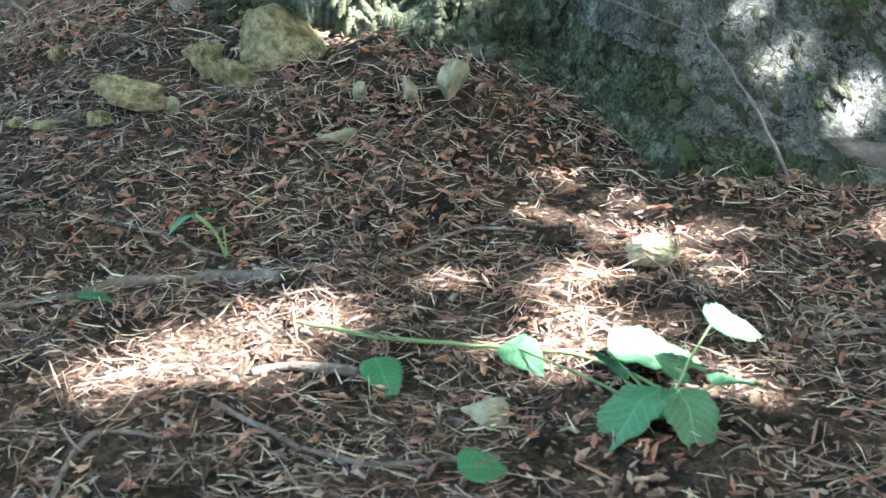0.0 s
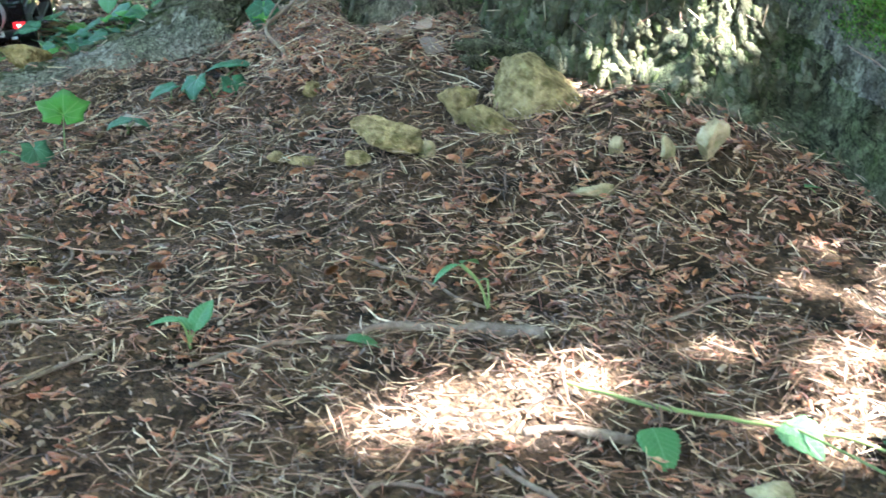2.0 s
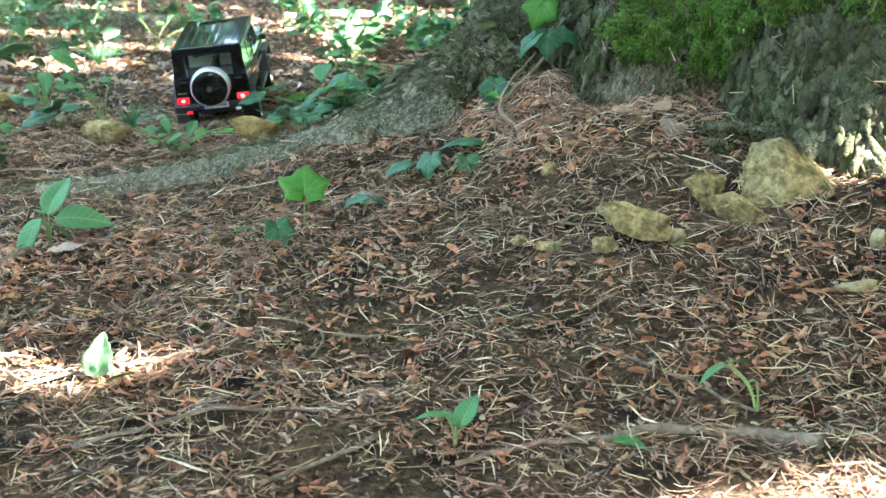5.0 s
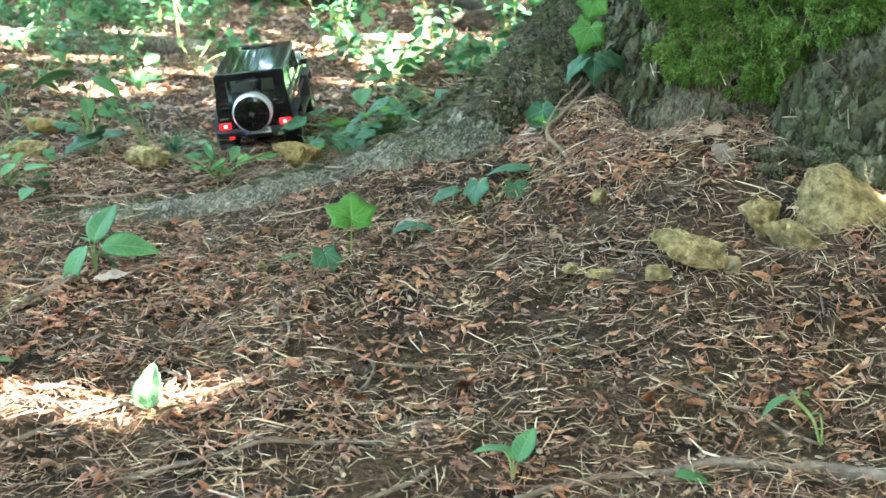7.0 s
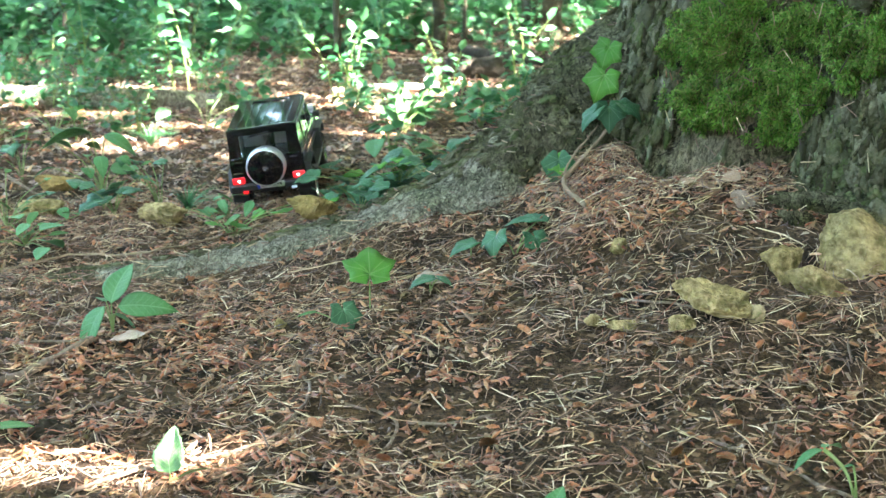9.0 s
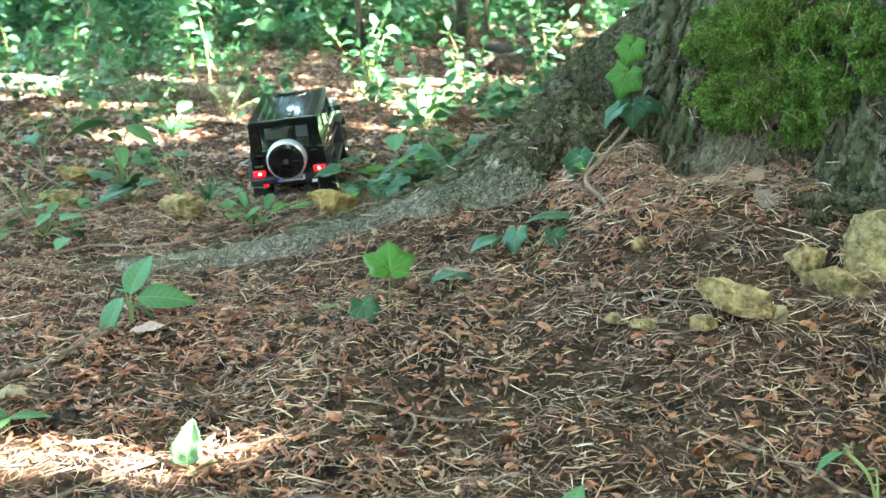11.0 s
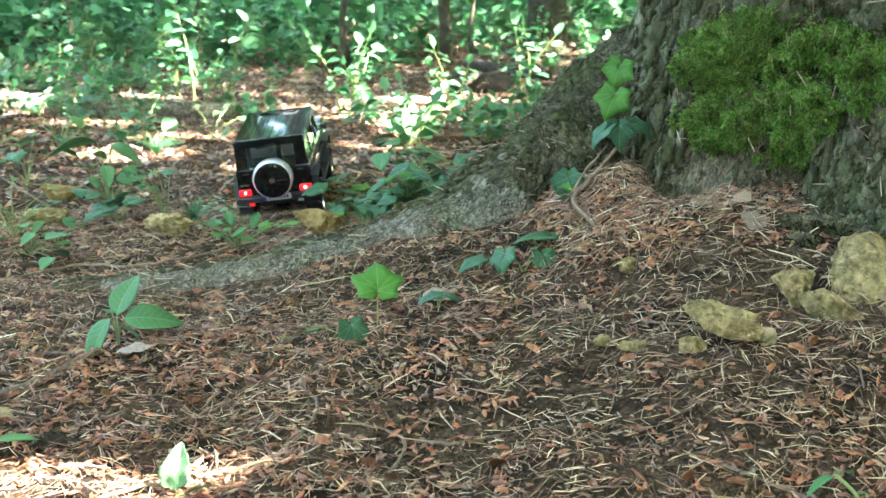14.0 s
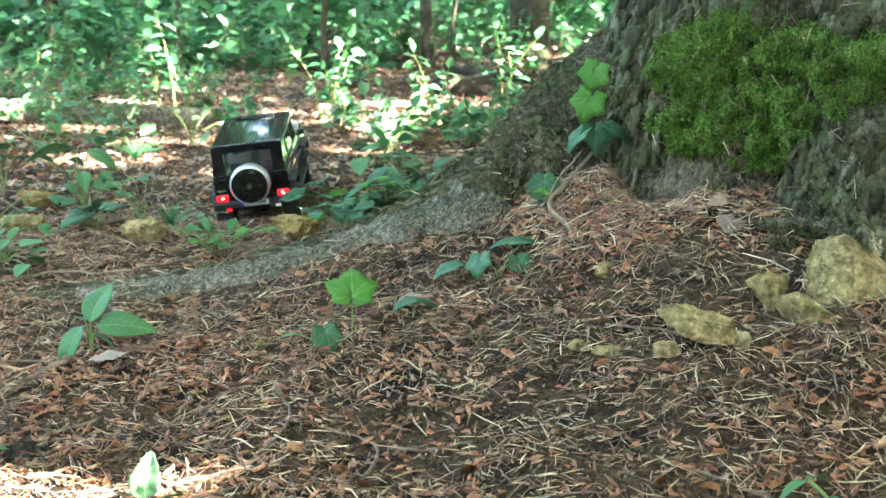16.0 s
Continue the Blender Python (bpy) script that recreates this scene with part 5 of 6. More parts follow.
plant("seedling", 0.435, 1.365, ((LANCE, (-0.032, 0.022, 0.046), (195, -6, 10), 0.036), (LANCE, (-0.030, 0.024, 0.047), (50, 8, -20), 0.032), (LANCE, (0.0, 0.016, 0.030), (150, -10, 0), 0.020)), "pale green seedling leaf on a long leaning stalk", "seedling", stem_r=0.0015, stem_mat=STEM)
# torn leafy shoot lying where the wheels have rolled
plant("leafy_shoot", 0.77, 0.89, ((TORNLEAF, (-0.005, 0.005, 0.030), (205, -10, 15), 0.088), (TORNLEAF, (0.005, -0.005, 0.034), (277, -28, -10), 0.072), (TORNLEAF, (-0.03, 0.03, 0.030), (125, 45, 55), 0.040), (TORNLEAF, (-0.01, 0.12, 0.020), (-12, 3, 5), 0.100), (TORNLEAF, (0.07, 0.065, 0.060), (12, -4, 18), 0.068), (TORNLEAF, (0.05, 0.01, 0.025), (12, 4, -10), 0.056), (TORNLEAF, (-0.10, 0.165, 0.020), (-65, -6, 15), 0.052), (TORNLEAF, (0.015, 0.02, 0.03), (70, 10, 30), 0.045)), "torn shoot with broad pale green leaves on litter", "shoot", stem_r=0.0016)
twig("green_stalk", ((0.476, 1.161), (0.563, 1.10), (0.677, 1.065), (0.754, 1.015), (0.785, 0.94)), 0.0026, 0.002, "long fresh green stalk lying on needles", 0.010, STEM, seed=30, group="green stalks")
plant("fallen_leaf", 0.555, 1.045, ((BROADLEAF, (-0.02, 0, 0.02), (-80, -20, 0), 0.05),), "dark green leaf fallen on needles", "leaf", stem_r=0.0008)
plant("fallen_leaf", 0.575, 0.83, ((BROADLEAF, (-0.02, 0, 0.012), (0, 0, 20), 0.045),), "small green leaf fallen on needles", "leaf", stem_r=0.0008)
plant("fallen_leaf", 0.93, 1.62, ((PALE, (-0.02, 0, 0.012), (20, 0, 0), 0.035),), "small pale green leaf on needles", "leaf", stem_r=0.0008)


# dead leaves
def dead_leaf(x, y, size, yaw, label, material=None, tilt=0):
    bm = leaf_bm(BROAD, -0.10, 0.25)
    for v in bm.verts:
        o = Vector((x * 31, y * 17, 0))
        v.co.y *= 1 + 0.35 * noise.noise(v.co * 3 + o)
        v.co.z += 0.10 * noise.noise(Vector((v.co.x * 3, v.co.y * 5, 0)) + o) + 0.06 * noise.noise(Vector((v.co.x * 9, v.co.y * 11, 2)) + o)
    me = to_mesh("dead_leaf", bm)
    put("dead_leaf", me, material or PAPER, m=pose(x, y, ground_z(x, y) + 0.012, tilt, -8, yaw) @ Matrix.Scale(size, 4), label=label, category="dead leaf", group="dead leaves")


dead_leaf(-0.045, 2.125, 0.085, 10, "pale curled dead leaf on the mound")
dead_leaf(0.445, 2.09, 0.05, 20, "pinkish-brown dead leaf at the trunk's foot", DEAD, 38)
dead_leaf(-0.44, 1.97, 0.05, 200, "pale dead leaf under a seedling")
for lx, ly, size, yaw, lean in ((0.41, 2.16, 0.042, 30, 20), (0.45, 2.19, 0.038, -70, 35), (0.49, 2.15, 0.036, 110, 15), (0.43, 2.12, 0.030, 200, 25), (0.38, 2.20, 0.034, -20, 10), (0.50, 2.19, 0.030, 60, 30)):
    dead_leaf(lx, ly, size, yaw, "tan curled leaf scrap among needles at the trunk", TAN, lean)
dead_leaf(0.52, 2.03, 0.03, -40, "reddish dead leaf beside a stone", DEAD)


# ---- ivy on the trunk and vine stems ----
def ivy_on_trunk():
    ob = empty("ivy_vine", pose(0, 0, 0), "ivy vine climbing the root with bright and dark leaves", "ivy")
    part("stem", tube([(0.236, 2.175, 0.268), (0.231, 2.188, 0.277), (0.225, 2.22, 0.288), (0.209, 2.25, 0.296), (0.202, 2.28, 0.306), (0.210, 2.315, 0.316), (0.231, 2.335, 0.332), (0.259, 2.40, 0.346), (0.284, 2.42, 0.372), (0.303, 2.43, 0.402), (0.30, 2.43, 0.43)], [0.0044, 0.0044, 0.0042, 0.004, 0.004, 0.0038, 0.0036, 0.0034, 0.003, 0.0026, 0.0014], 8, 0.002, 5), VINE, ob, smooth=True)
    part("stem", tube([(0.202, 2.30, 0.318), (0.222, 2.34, 0.342), (0.243, 2.37, 0.362), (0.272, 2.41, 0.385)], [0.002, 0.002, 0.0018, 0.0015], 6, 0.003, 8), VINE, ob, smooth=True)
    for me, at, aim, size in ((FRESH5, (0.288, 2.42, 0.520), (214, -64, -34), 0.046), (FRESH5, (0.280, 2.41, 0.472), (218, -60, -36), 0.052), (FRESH5, (0.284, 2.43, 0.508), (40, 70, -60), 0.025),
                              (IVY5, (0.29, 2.42, 0.415), (-90, -55, 0), 0.045), (IVY5, (0.315, 2.41, 0.42), (-30, -25, 10), 0.042), (IVY5, (0.27, 2.42, 0.41), (200, -35, 0), 0.045),
                              (IVY3, (0.198, 2.345, 0.335), (-95, -80, 12), 0.052), (FRESH5, (0.195, 2.35, 0.335), (-70, -50, 40), 0.032)):
        leaf_at(ob, me, at, aim, size)


ivy_on_trunk()


def ivy_patch(name, x, y, n, spread, size, seed, label, meshes, high=0.05):
    rng = np.random.default_rng(seed)
    rows = []
    for _ in range(n):
        dx, dy = rng.normal(0, spread[0]), rng.normal(0, spread[1])
        h = ground_z(x + dx, y + dy) - ground_z(x, y) + rng.uniform(0.3, 1) * high
        rows.append((meshes[rng.integers(len(meshes))], (dx, dy, h), (rng.uniform(0, 360), rng.uniform(-25, 20), rng.uniform(-20, 20)), rng.uniform(*size)))
    return plant(name, x, y, rows, label, "ivy" if "ivy" in name else "plant", stem_r=0.0011)


ivy_patch("ivy_patch", -0.12, 2.95, 22, (0.06, 0.10), (0.032, 0.052), 51, "patch of glossy dark ivy leaves behind the root", (IVY5, IVY3, IVY5), 0.07)
ivy_patch("ivy_patch", -0.02, 3.20, 26, (0.08, 0.12), (0.032, 0.055), 52, "patch of glossy dark ivy leaves behind the root", (IVY5, IVY3, IVY5), 0.08)
ivy_patch("ivy_patch", -0.10, 3.06, 30, (0.09, 0.09), (0.03, 0.05), 151, "patch of pale-veined ivy leaves behind the root", (IVY5, IVY3, FRESH5), 0.09)
ivy_patch("ivy_patch", -0.17, 2.80, 12, (0.05, 0.05), (0.028, 0.04), 152, "patch of ivy leaves beside an ochre stone", (IVY5, BROADLEAF, IVY5), 0.07)
ivy_patch("ivy_patch", 0.10, 3.55, 12, (0.10, 0.15), (0.05, 0.075), 53, "ivy leaves spreading in the shade of the trunk", (IVY5, IVY3, BROADLEAF), 0.09)
ivy_patch("low_plant", -0.46, 2.92, 9, (0.05, 0.05), (0.03, 0.045), 54, "low bright green leafy plant behind the root", (BROADLEAF, LANCE, PALE), 0.07)
ivy_patch("low_plant", -0.42, 2.72, 13, (0.06, 0.03), (0.025, 0.04), 55, "low green leafy plant beside an ochre stone", (FRESH5, BROADLEAF, PALE), 0.07)
ivy_patch("low_plant", -0.82, 2.66, 14, (0.06, 0.05), (0.03, 0.05), 56, "small clover-like plant in the litter", (PALE, BROADLEAF, PALE), 0.06)
ivy_patch("ivy_patch", -0.72, 2.98, 9, (0.06, 0.06), (0.04, 0.06), 57, "dark ivy leaves among stones", (IVY5, IVY3, BROADLEAF), 0.08)
ivy_patch("low_plant", -0.80, 3.22, 6, (0.07, 0.06), (0.035, 0.06), 58, "leafy seedling with long dark green leaves", (LANCE, BROADLEAF), 0.15)
ivy_patch("low_plant", -1.0, 2.75, 9, (0.08, 0.08), (0.03, 0.045), 59, "small green plant at the edge of the path", (PALE, BROADLEAF), 0.08)
ivy_patch("low_plant", -0.06, 3.62, 9, (0.06, 0.05), (0.05, 0.07), 60, "leaves sprouting beside a slender sapling", (BROADLEAF, LANCE), 0.10)

plant("seedling", -0.12, 4.32, ((PALE, (0.0, 0.0, 0.03), (80, 75, 40), 0.13), (PALE, (0.03, 0.0, 0.03), (20, 60, -30), 0.10), (BROADLEAF, (-0.03, 0.01, 0.04), (150, 40, 0), 0.09), (PALE, (0.05, 0.02, 0.08), (60, 50, 0), 0.09), (BROADLEAF, (0.02, -0.02, 0.03), (-60, 20, 0), 0.08)), "sunlit seedling with broad pale upright leaves", "seedling", stem_r=0.002)
plant("seedling", -0.76, 3.05, ((LANCE, (-0.02, 0.0, 0.17), (178, 5, 25), 0.10), (LANCE, (0.01, 0.0, 0.165), (-15, -10, 20), 0.075), (LANCE, (0.0, -0.01, 0.12), (-70, -15, 0), 0.06), (BROADLEAF, (0.02, 0.0, 0.09), (10, 0, 20), 0.06)), "tall seedling with long drooping green leaves", "seedling", stem_r=0.0016)
for px, py, n, wide, size, seed in ((-1.19, 4.21, 12, 0.14, 0.055, 161), (-1.06, 3.45, 7, 0.07, 0.05, 163), (-0.91, 2.84, 12, 0.06, 0.035, 164), (-1.35, 4.0, 10, 0.14, 0.055, 165), (-0.74, 4.32, 9, 0.12, 0.045, 166), (-0.62, 3.0, 7, 0.04, 0.03, 168)):
    ivy_patch("low_plant", px, py, n, (wide, wide * 0.7), (size * 0.6, size), seed, "low leafy green plant on the brown wood floor", (BROADLEAF, PALE, LANCE, IVY5), 0.13)


def grass_tuft(x, y, n, height, seed, label):
    rng = np.random.default_rng(seed)
    ob = empty("grass_tuft", pose(x, y, ground_z(x, y)), label, "grass", "grass tufts")
    V, F = [], []
    for i in range(n):
        a, r = rng.uniform(0, 2 * np.pi), rng.uniform(0.3, 1.1)
        d, s = np.array([math.cos(a), math.sin(a)]), np.array([-math.sin(a), math.cos(a)]) * 0.002
        h = height * rng.uniform(0.5, 1)
        for u in (0, 0.35, 0.7, 1):
            c = d * r * h * u * (0.4 + 0.6 * u)
            z = h * (u - 0.45 * u * u * r)
            w = 1 - 0.85 * u
            V += [(c[0] - s[0] * w, c[1] - s[1] * w, z), (c[0] + s[0] * w, c[1] + s[1] * w, z + 0.0006)]
        b = 8 * i
        F += [[b, b + 1, b + 3, b + 2], [b + 2, b + 3, b + 5, b + 4], [b + 4, b + 5, b + 7, b + 6]]
    put("grass", mesh_from("grass", V, F), FOLIAGE, ob, kind="stuff")


grass_tuft(-0.565, 3.02, 60, 0.09, 61, "small tuft of pale grass on the soil")
grass_tuft(-0.86, 4.05, 70, 0.10, 62, "pale sunlit grass tuft beside the path")
grass_tuft(-1.45, 3.9, 60, 0.12, 63, "grass tuft at the sunny edge")


# ---- undergrowth ----
def blade_batch(P, D, S, rng, slim=0.34):
    """Small folded leaves: at points P, along D, of length S; returns verts and quads."""
    n = len(P)
    D = D / np.linalg.norm(D, axis=1, keepdims=True)
    side = np.cross(D, np.array([0, 0, 1.0]) + rng.normal(0, 0.45, (n, 3)))
    side /= np.linalg.norm(side, axis=1, keepdims=True) + 1e-9
    up = np.cross(side, D)
    S = S[:, None]
    w = slim * S
    V = np.stack([P, P + D * S * 0.35 + side * w + up * S * 0.09, P + D * S * 0.4, P + D * S * 0.35 - side * w + up * S * 0.09,
                  P + D * S * 0.75 + side * w * 0.7 + up * S * 0.02, P + D * S - up * S * 0.12, P + D * S * 0.75 - side * w * 0.7 + up * S * 0.02], 1)
    tri = np.array([[0, 1, 2], [0, 2, 3], [1, 4, 2], [4, 5, 2], [2, 5, 6], [2, 6, 3]])
    return V.reshape(-1, 3), (np.arange(n)[:, None, None] * 7 + tri).reshape(-1, 3)


def sprig_proto(seed, height, pairs, leaf, lean, width=0.34, branches=1):
    """An upright woodland sprig: stem and foliage; returns the two meshes."""
    rng = np.random.default_rng(seed)
    stems, P, D, S = [], [], [], []
    for b in range(branches):
        a = rng.uniform(0, 2 * np.pi)
        tip = np.array([math.cos(a) * lean * height, math.sin(a) * lean * height, height * rng.uniform(0.75, 1)])
        mid = tip * np.array([0.35, 0.35, 0.55])
        stems.append([(0, 0, -0.01), tuple(mid), tuple(tip)])
        for k in range(pairs):
            u = 0.25 + 0.75 * (k + rng.random() * 0.6) / pairs
            c = 2 * u * (1 - u) * mid + u * u * tip
            yaw = rng.uniform(0, 2 * np.pi)
            for s in (0, np.pi):
                e = np.array([math.cos(yaw + s), math.sin(yaw + s), rng.uniform(-0.35, 0.35)])
                P.append(c + e * leaf * 0.25)
                D.append(e)
                S.append(leaf * rng.uniform(0.6, 1.15))
        P.append(tip)
        D.append(np.array([rng.normal(0, 0.4), rng.normal(0, 0.4), 0.7]))
        S.append(leaf)
    V, F = blade_batch(np.array(P), np.array(D), np.array(S), rng, width)
    bm = bmesh.new()
    for st in stems:
        t = tube(st, [0.0035, 0.0025, 0.0012], 5, 0.002, seed, 4)
        tmp = bpy.data.meshes.new("tmp")
        t.to_mesh(tmp)
        t.free()
        bm.from_mesh(tmp)
        bpy.data.meshes.remove(tmp)
    sm = bpy.data.meshes.new("stem")
    bm.to_mesh(sm)
    bm.free()
    sm.materials.append(STEM)
    fm = mesh_from("foliage", V, F)
    fm.materials.append(FOLIAGE)
    return sm, fm


SPRIGS = [sprig_proto(70, 0.34, 8, 0.06, 0.25, 0.3), sprig_proto(71, 0.24, 6, 0.05, 0.4, 0.3, 2), sprig_proto(72, 0.13, 5, 0.04, 0.6, 0.36, 4), sprig_proto(73, 0.45, 9, 0.065, 0.3, 0.26, 2), sprig_proto(74, 0.10, 4, 0.05, 0.9, 0.4, 5), sprig_proto(75, 0.24, 8, 0.038, 0.35, 0.42, 3)]
WORDS = ("slender leafy woodland sprig", "two-stemmed leafy woodland sprig", "low spreading green woodland plant", "tall leafy sapling shoot", "flat rosette of broad green leaves", "bushy small-leaved woodland plant")


def sprig(kind, x, y, turn, size, light=""):
    ob = empty("woodland_plant", pose(x, y, ground_z(x, y), 0, 0, turn), WORDS[kind] + (light or " in shade"), "plant", "undergrowth plants")
    ob.scale = (size, size, size)
    put("stem", SPRIGS[kind][0], None, ob)
    put("foliage", SPRIGS[kind][1], None, ob)


# plants that stand out, sunlit or near
for k, x, y, turn, size in ((1, -0.14, 3.68, 20, 1.0), (0, 0.01, 4.98, 60, 0.85), (0, -0.36, 5.04, 200, 0.95), (0, 0.34, 5.74, 100, 1.0), (2, 0.06, 4.7, 0, 1.0), (4, -0.14, 4.62, 40, 1.1), (2, 0.22, 4.5, 80, 1.0), (3, -1.0, 5.2, 30, 0.9), (4, -0.30, 4.75, 20, 0.9), (4, -0.05, 4.55, 100, 0.9), (4, 0.12, 4.4, 10, 1.0), (5, 0.28, 5.1, 50, 0.6), (1, 0.03, 4.96, 200, 1.0), (1, -0.39, 5.06, 80, 1.3), (1, 0.30, 5.76, 10, 1.4), (0, -0.95, 5.22, 10, 1.2), (1, -0.10, 4.34, 40, 0.9)):
    sprig(k, x, y, turn, size, " catching the sun")
rng = np.random.default_rng(80)
for i in range(150):
    y = rng.uniform(3.9, 8.2)
    x = rng.uniform(-0.48, 0.42) * y * 1.0 - 0.15
    path = abs(x + 0.28 + 0.05 * (y - 3)) < 0.42 and y < 5.0
    clear = x > -0.55 and 4.2 < y < 7.6 and i % 5
    if path or clear or (x > -0.75 and y < 4.2) or math.hypot(x - TX, y - TY) < 1.1:
        continue
    sprig(int(rng.integers(0, 6)), x, y, rng.uniform(0, 360), rng.uniform(0.6, 1.15) * (0.8 if y < 5 else 1.0))


for i in range(70):
    x, y = (rng.uniform(-2.7, -0.62), rng.uniform(4.2, 6.6)) if i % 7 else (rng.uniform(-0.6, 0.9), rng.uniform(6.4, 7.4))
    sprig(int((1, 2, 4, 5, 2, 4)[int(rng.integers(0, 6))]), x, y, rng.uniform(0, 360), rng.uniform(0.4, 0.85))


def far_undergrowth():
    """The green mass further into the wood, uncountable leaves."""
    rng = np.random.default_rng(81)
    n = 56000
    y = rng.uniform(7.2, 17.0, n)
    x = rng.uniform(-0.55, 0.55, n) * y - 0.2
    clump = 0.6 * vnoise(x, y, 1.1, 82) + 0.4 * vnoise(x, y, 3.5, 83)
    keep = clump > rng.uniform(0.22, 0.5, n)
    for tx, ty in ((0.57, 8.2), (-0.52, 6.9), (-0.02, 8.0)):
        keep &= ~((np.abs(x / y - tx / ty) < 0.022) & (y < ty + 0.3))
    keep &= ~((x > -0.2) & (y < 8.4) & (rng.random(n) < 0.6))
    x, y, clump = x[keep], y[keep], clump[keep]
    n = len(x)
    z = gz(x, y) + rng.random(n) ** 1.3 * (0.15 + 1.0 * clump * np.clip((y - 6) / 5, 0.4, 1.3))
    D = rng.normal(size=(n, 3)) * np.array([1, 1, 0.45])
    V, F = blade_batch(np.stack([x, y, z], 1), D, rng.uniform(0.045, 0.11, n), rng, 0.36)
    put("far_undergrowth", mesh_from("far_undergrowth", V, F), FOLIAGE, label="dense green undergrowth filling the wood beyond", category="undergrowth", kind="stuff")


far_undergrowth()


def far_tree(x, y, r, label, lean=0.0, height=6.0):
    ob = empty("tree", pose(x, y, ground_z(x, y) - 0.05), label, "tree", "trees in the wood")
    part("trunk", tube([(0, 0, 0), (lean * 0.2, 0, height * 0.2), (lean * 0.6, 0.05, height * 0.6), (lean, 0, height)], [r * 1.25, r, r * 0.85, r * 0.6], 14, 0.02, int(x * 10), 8), FARBARK, ob, smooth=True)
    rng = np.random.default_rng(int(abs(x) * 100 + y))
    n = 900
    P = np.stack([rng.normal(lean, 0.9, n), rng.normal(0, 0.9, n), height + rng.normal(0, 0.7, n)], 1)
    V, F = blade_batch(P, rng.normal(size=(n, 3)), rng.uniform(0.12, 0.22, n), rng, 0.36)
    put("crown", mesh_from("crown", V, F), FOLIAGE, ob)


for x, y, r, lab, lean in ((0.57, 8.2, 0.11, "grey trunk of a mid-sized tree in the wood", 0.1), (-0.52, 6.9, 0.016, "thin dark sapling stem", 0.05), (-0.02, 8.0, 0.03, "slender pale young tree", -0.1), (-1.65, 8.2, 0.05, "slender young tree among undergrowth", 0.1), (-2.6, 9.5, 0.09, "mossy tree trunk in the shade", 0.2), (0.25, 10.5, 0.06, "slender tree leaning in the wood", -0.4), (-0.9, 11.0, 0.10, "dark tree trunk deep in the wood", 0.0), (-3.4, 11.5, 0.12, "tree trunk deep in the wood", 0.2), (1.4, 11.5, 0.14, "stout tree trunk deep in the wood", 0.1), (-2.1, 13.0, 0.12, "tree trunk deep in the wood", 0.0), (-1.95, 7.2, 0.012, "thin straight sapling stem in shade", 0.12), (-1.45, 7.6, 0.018, "thin straight sapling stem in shade", -0.1), (-1.2, 6.7, 0.010, "thin straight sapling stem in shade", 0.05), (-0.75, 8.6, 0.02, "thin straight sapling stem in shade", 0.15), (-0.3, 9.0, 0.022, "thin straight sapling stem in shade", -0.05), (0.12, 7.4, 0.009, "thin straight sapling stem in shade", 0.08), (-2.3, 8.0, 0.03, "slender young tree among undergrowth", -0.1)):
    far_tree(x, y, r, lab, lean)

# logs in the wood
twig("fallen_log", ((-0.42, 5.22), (-0.25, 5.36), (-0.02, 5.40)), 0.014, 0.019, "pale barkless log lying in the sun", 0.03, PAPER, 33, "logs in the wood")
twig("fallen_log", ((-2.4, 5.15), (-1.7, 4.95), (-1.1, 4.9), (-0.75, 4.85)), 0.05, 0.03, "mossy fallen log among plants", 0.03, ROOTBARK, 34, "logs in the wood")
twig("fallen_branch", ((0.10, 7.0), (0.25, 6.6), (0.45, 6.3)), 0.03, 0.025, "dark rotten branch among plants", 0.05, ROTTEN, 35, "logs in the wood")
twig("fallen_log", ((0.02, 6.0), (0.13, 6.03), (0.26, 6.05)), 0.05, 0.06, "dark rotten log in the shade", 0.03, ROTTEN, 36, "logs in the wood")


def woodland_edge():
    """Foliage of the wood all round, from the shrubs up into the crowns."""
    rng = np.random.default_rng(91)
    n = 42000
    a = rng.uniform(0, 2 * np.pi, n)
    r = rng.uniform(14, 24, n)
    z = rng.uniform(0, 11, n)
    keep = vnoise(a * 6, z, 1.0, 92) * 0.6 + vnoise(a * 18, z * 2, 1.0, 93) * 0.4 > 0.20 + 0.030 * z
    a, r, z = a[keep], r[keep], z[keep]
    V, F = blade_batch(np.stack([r * np.cos(a), 3 + r * np.sin(a), z], 1), rng.normal(size=(len(a), 3)), rng.uniform(0.4, 0.95, len(a)), rng, 0.4)
    put("woodland", mesh_from("woodland", V, F), FOLIAGE, label="leafy trees of the wood on all sides", category="woodland", kind="stuff")


woodland_edge()


# ---- the model off-road car, standing in the dip behind the root ----
def box(bm, x0, x1, y0, y1, z0, z1, bevel=0.0):
    vs = [bm.verts.new((x, y, z)) for x in (x0, x1) for y in (y0, y1) for z in (z0, z1)]
    fs = [bm.faces.new([vs[i] for i in f]) for f in ((0, 1, 3, 2), (4, 6, 7, 5), (0, 4, 5, 1), (2, 3, 7, 6), (0, 2, 6, 4), (1, 5, 7, 3))]
    if bevel:
        es = list({e for f in fs for e in f.edges})
        bmesh.ops.bevel(bm, geom=es, offset=bevel, segments=2, affect="EDGES", profile=0.5)
    return bm


def box_bm(*a, **k):
    bm = bmesh.new()
    box(bm, *a, **k)
    bmesh.ops.recalc_face_normals(bm, faces=bm.faces)
    return bm


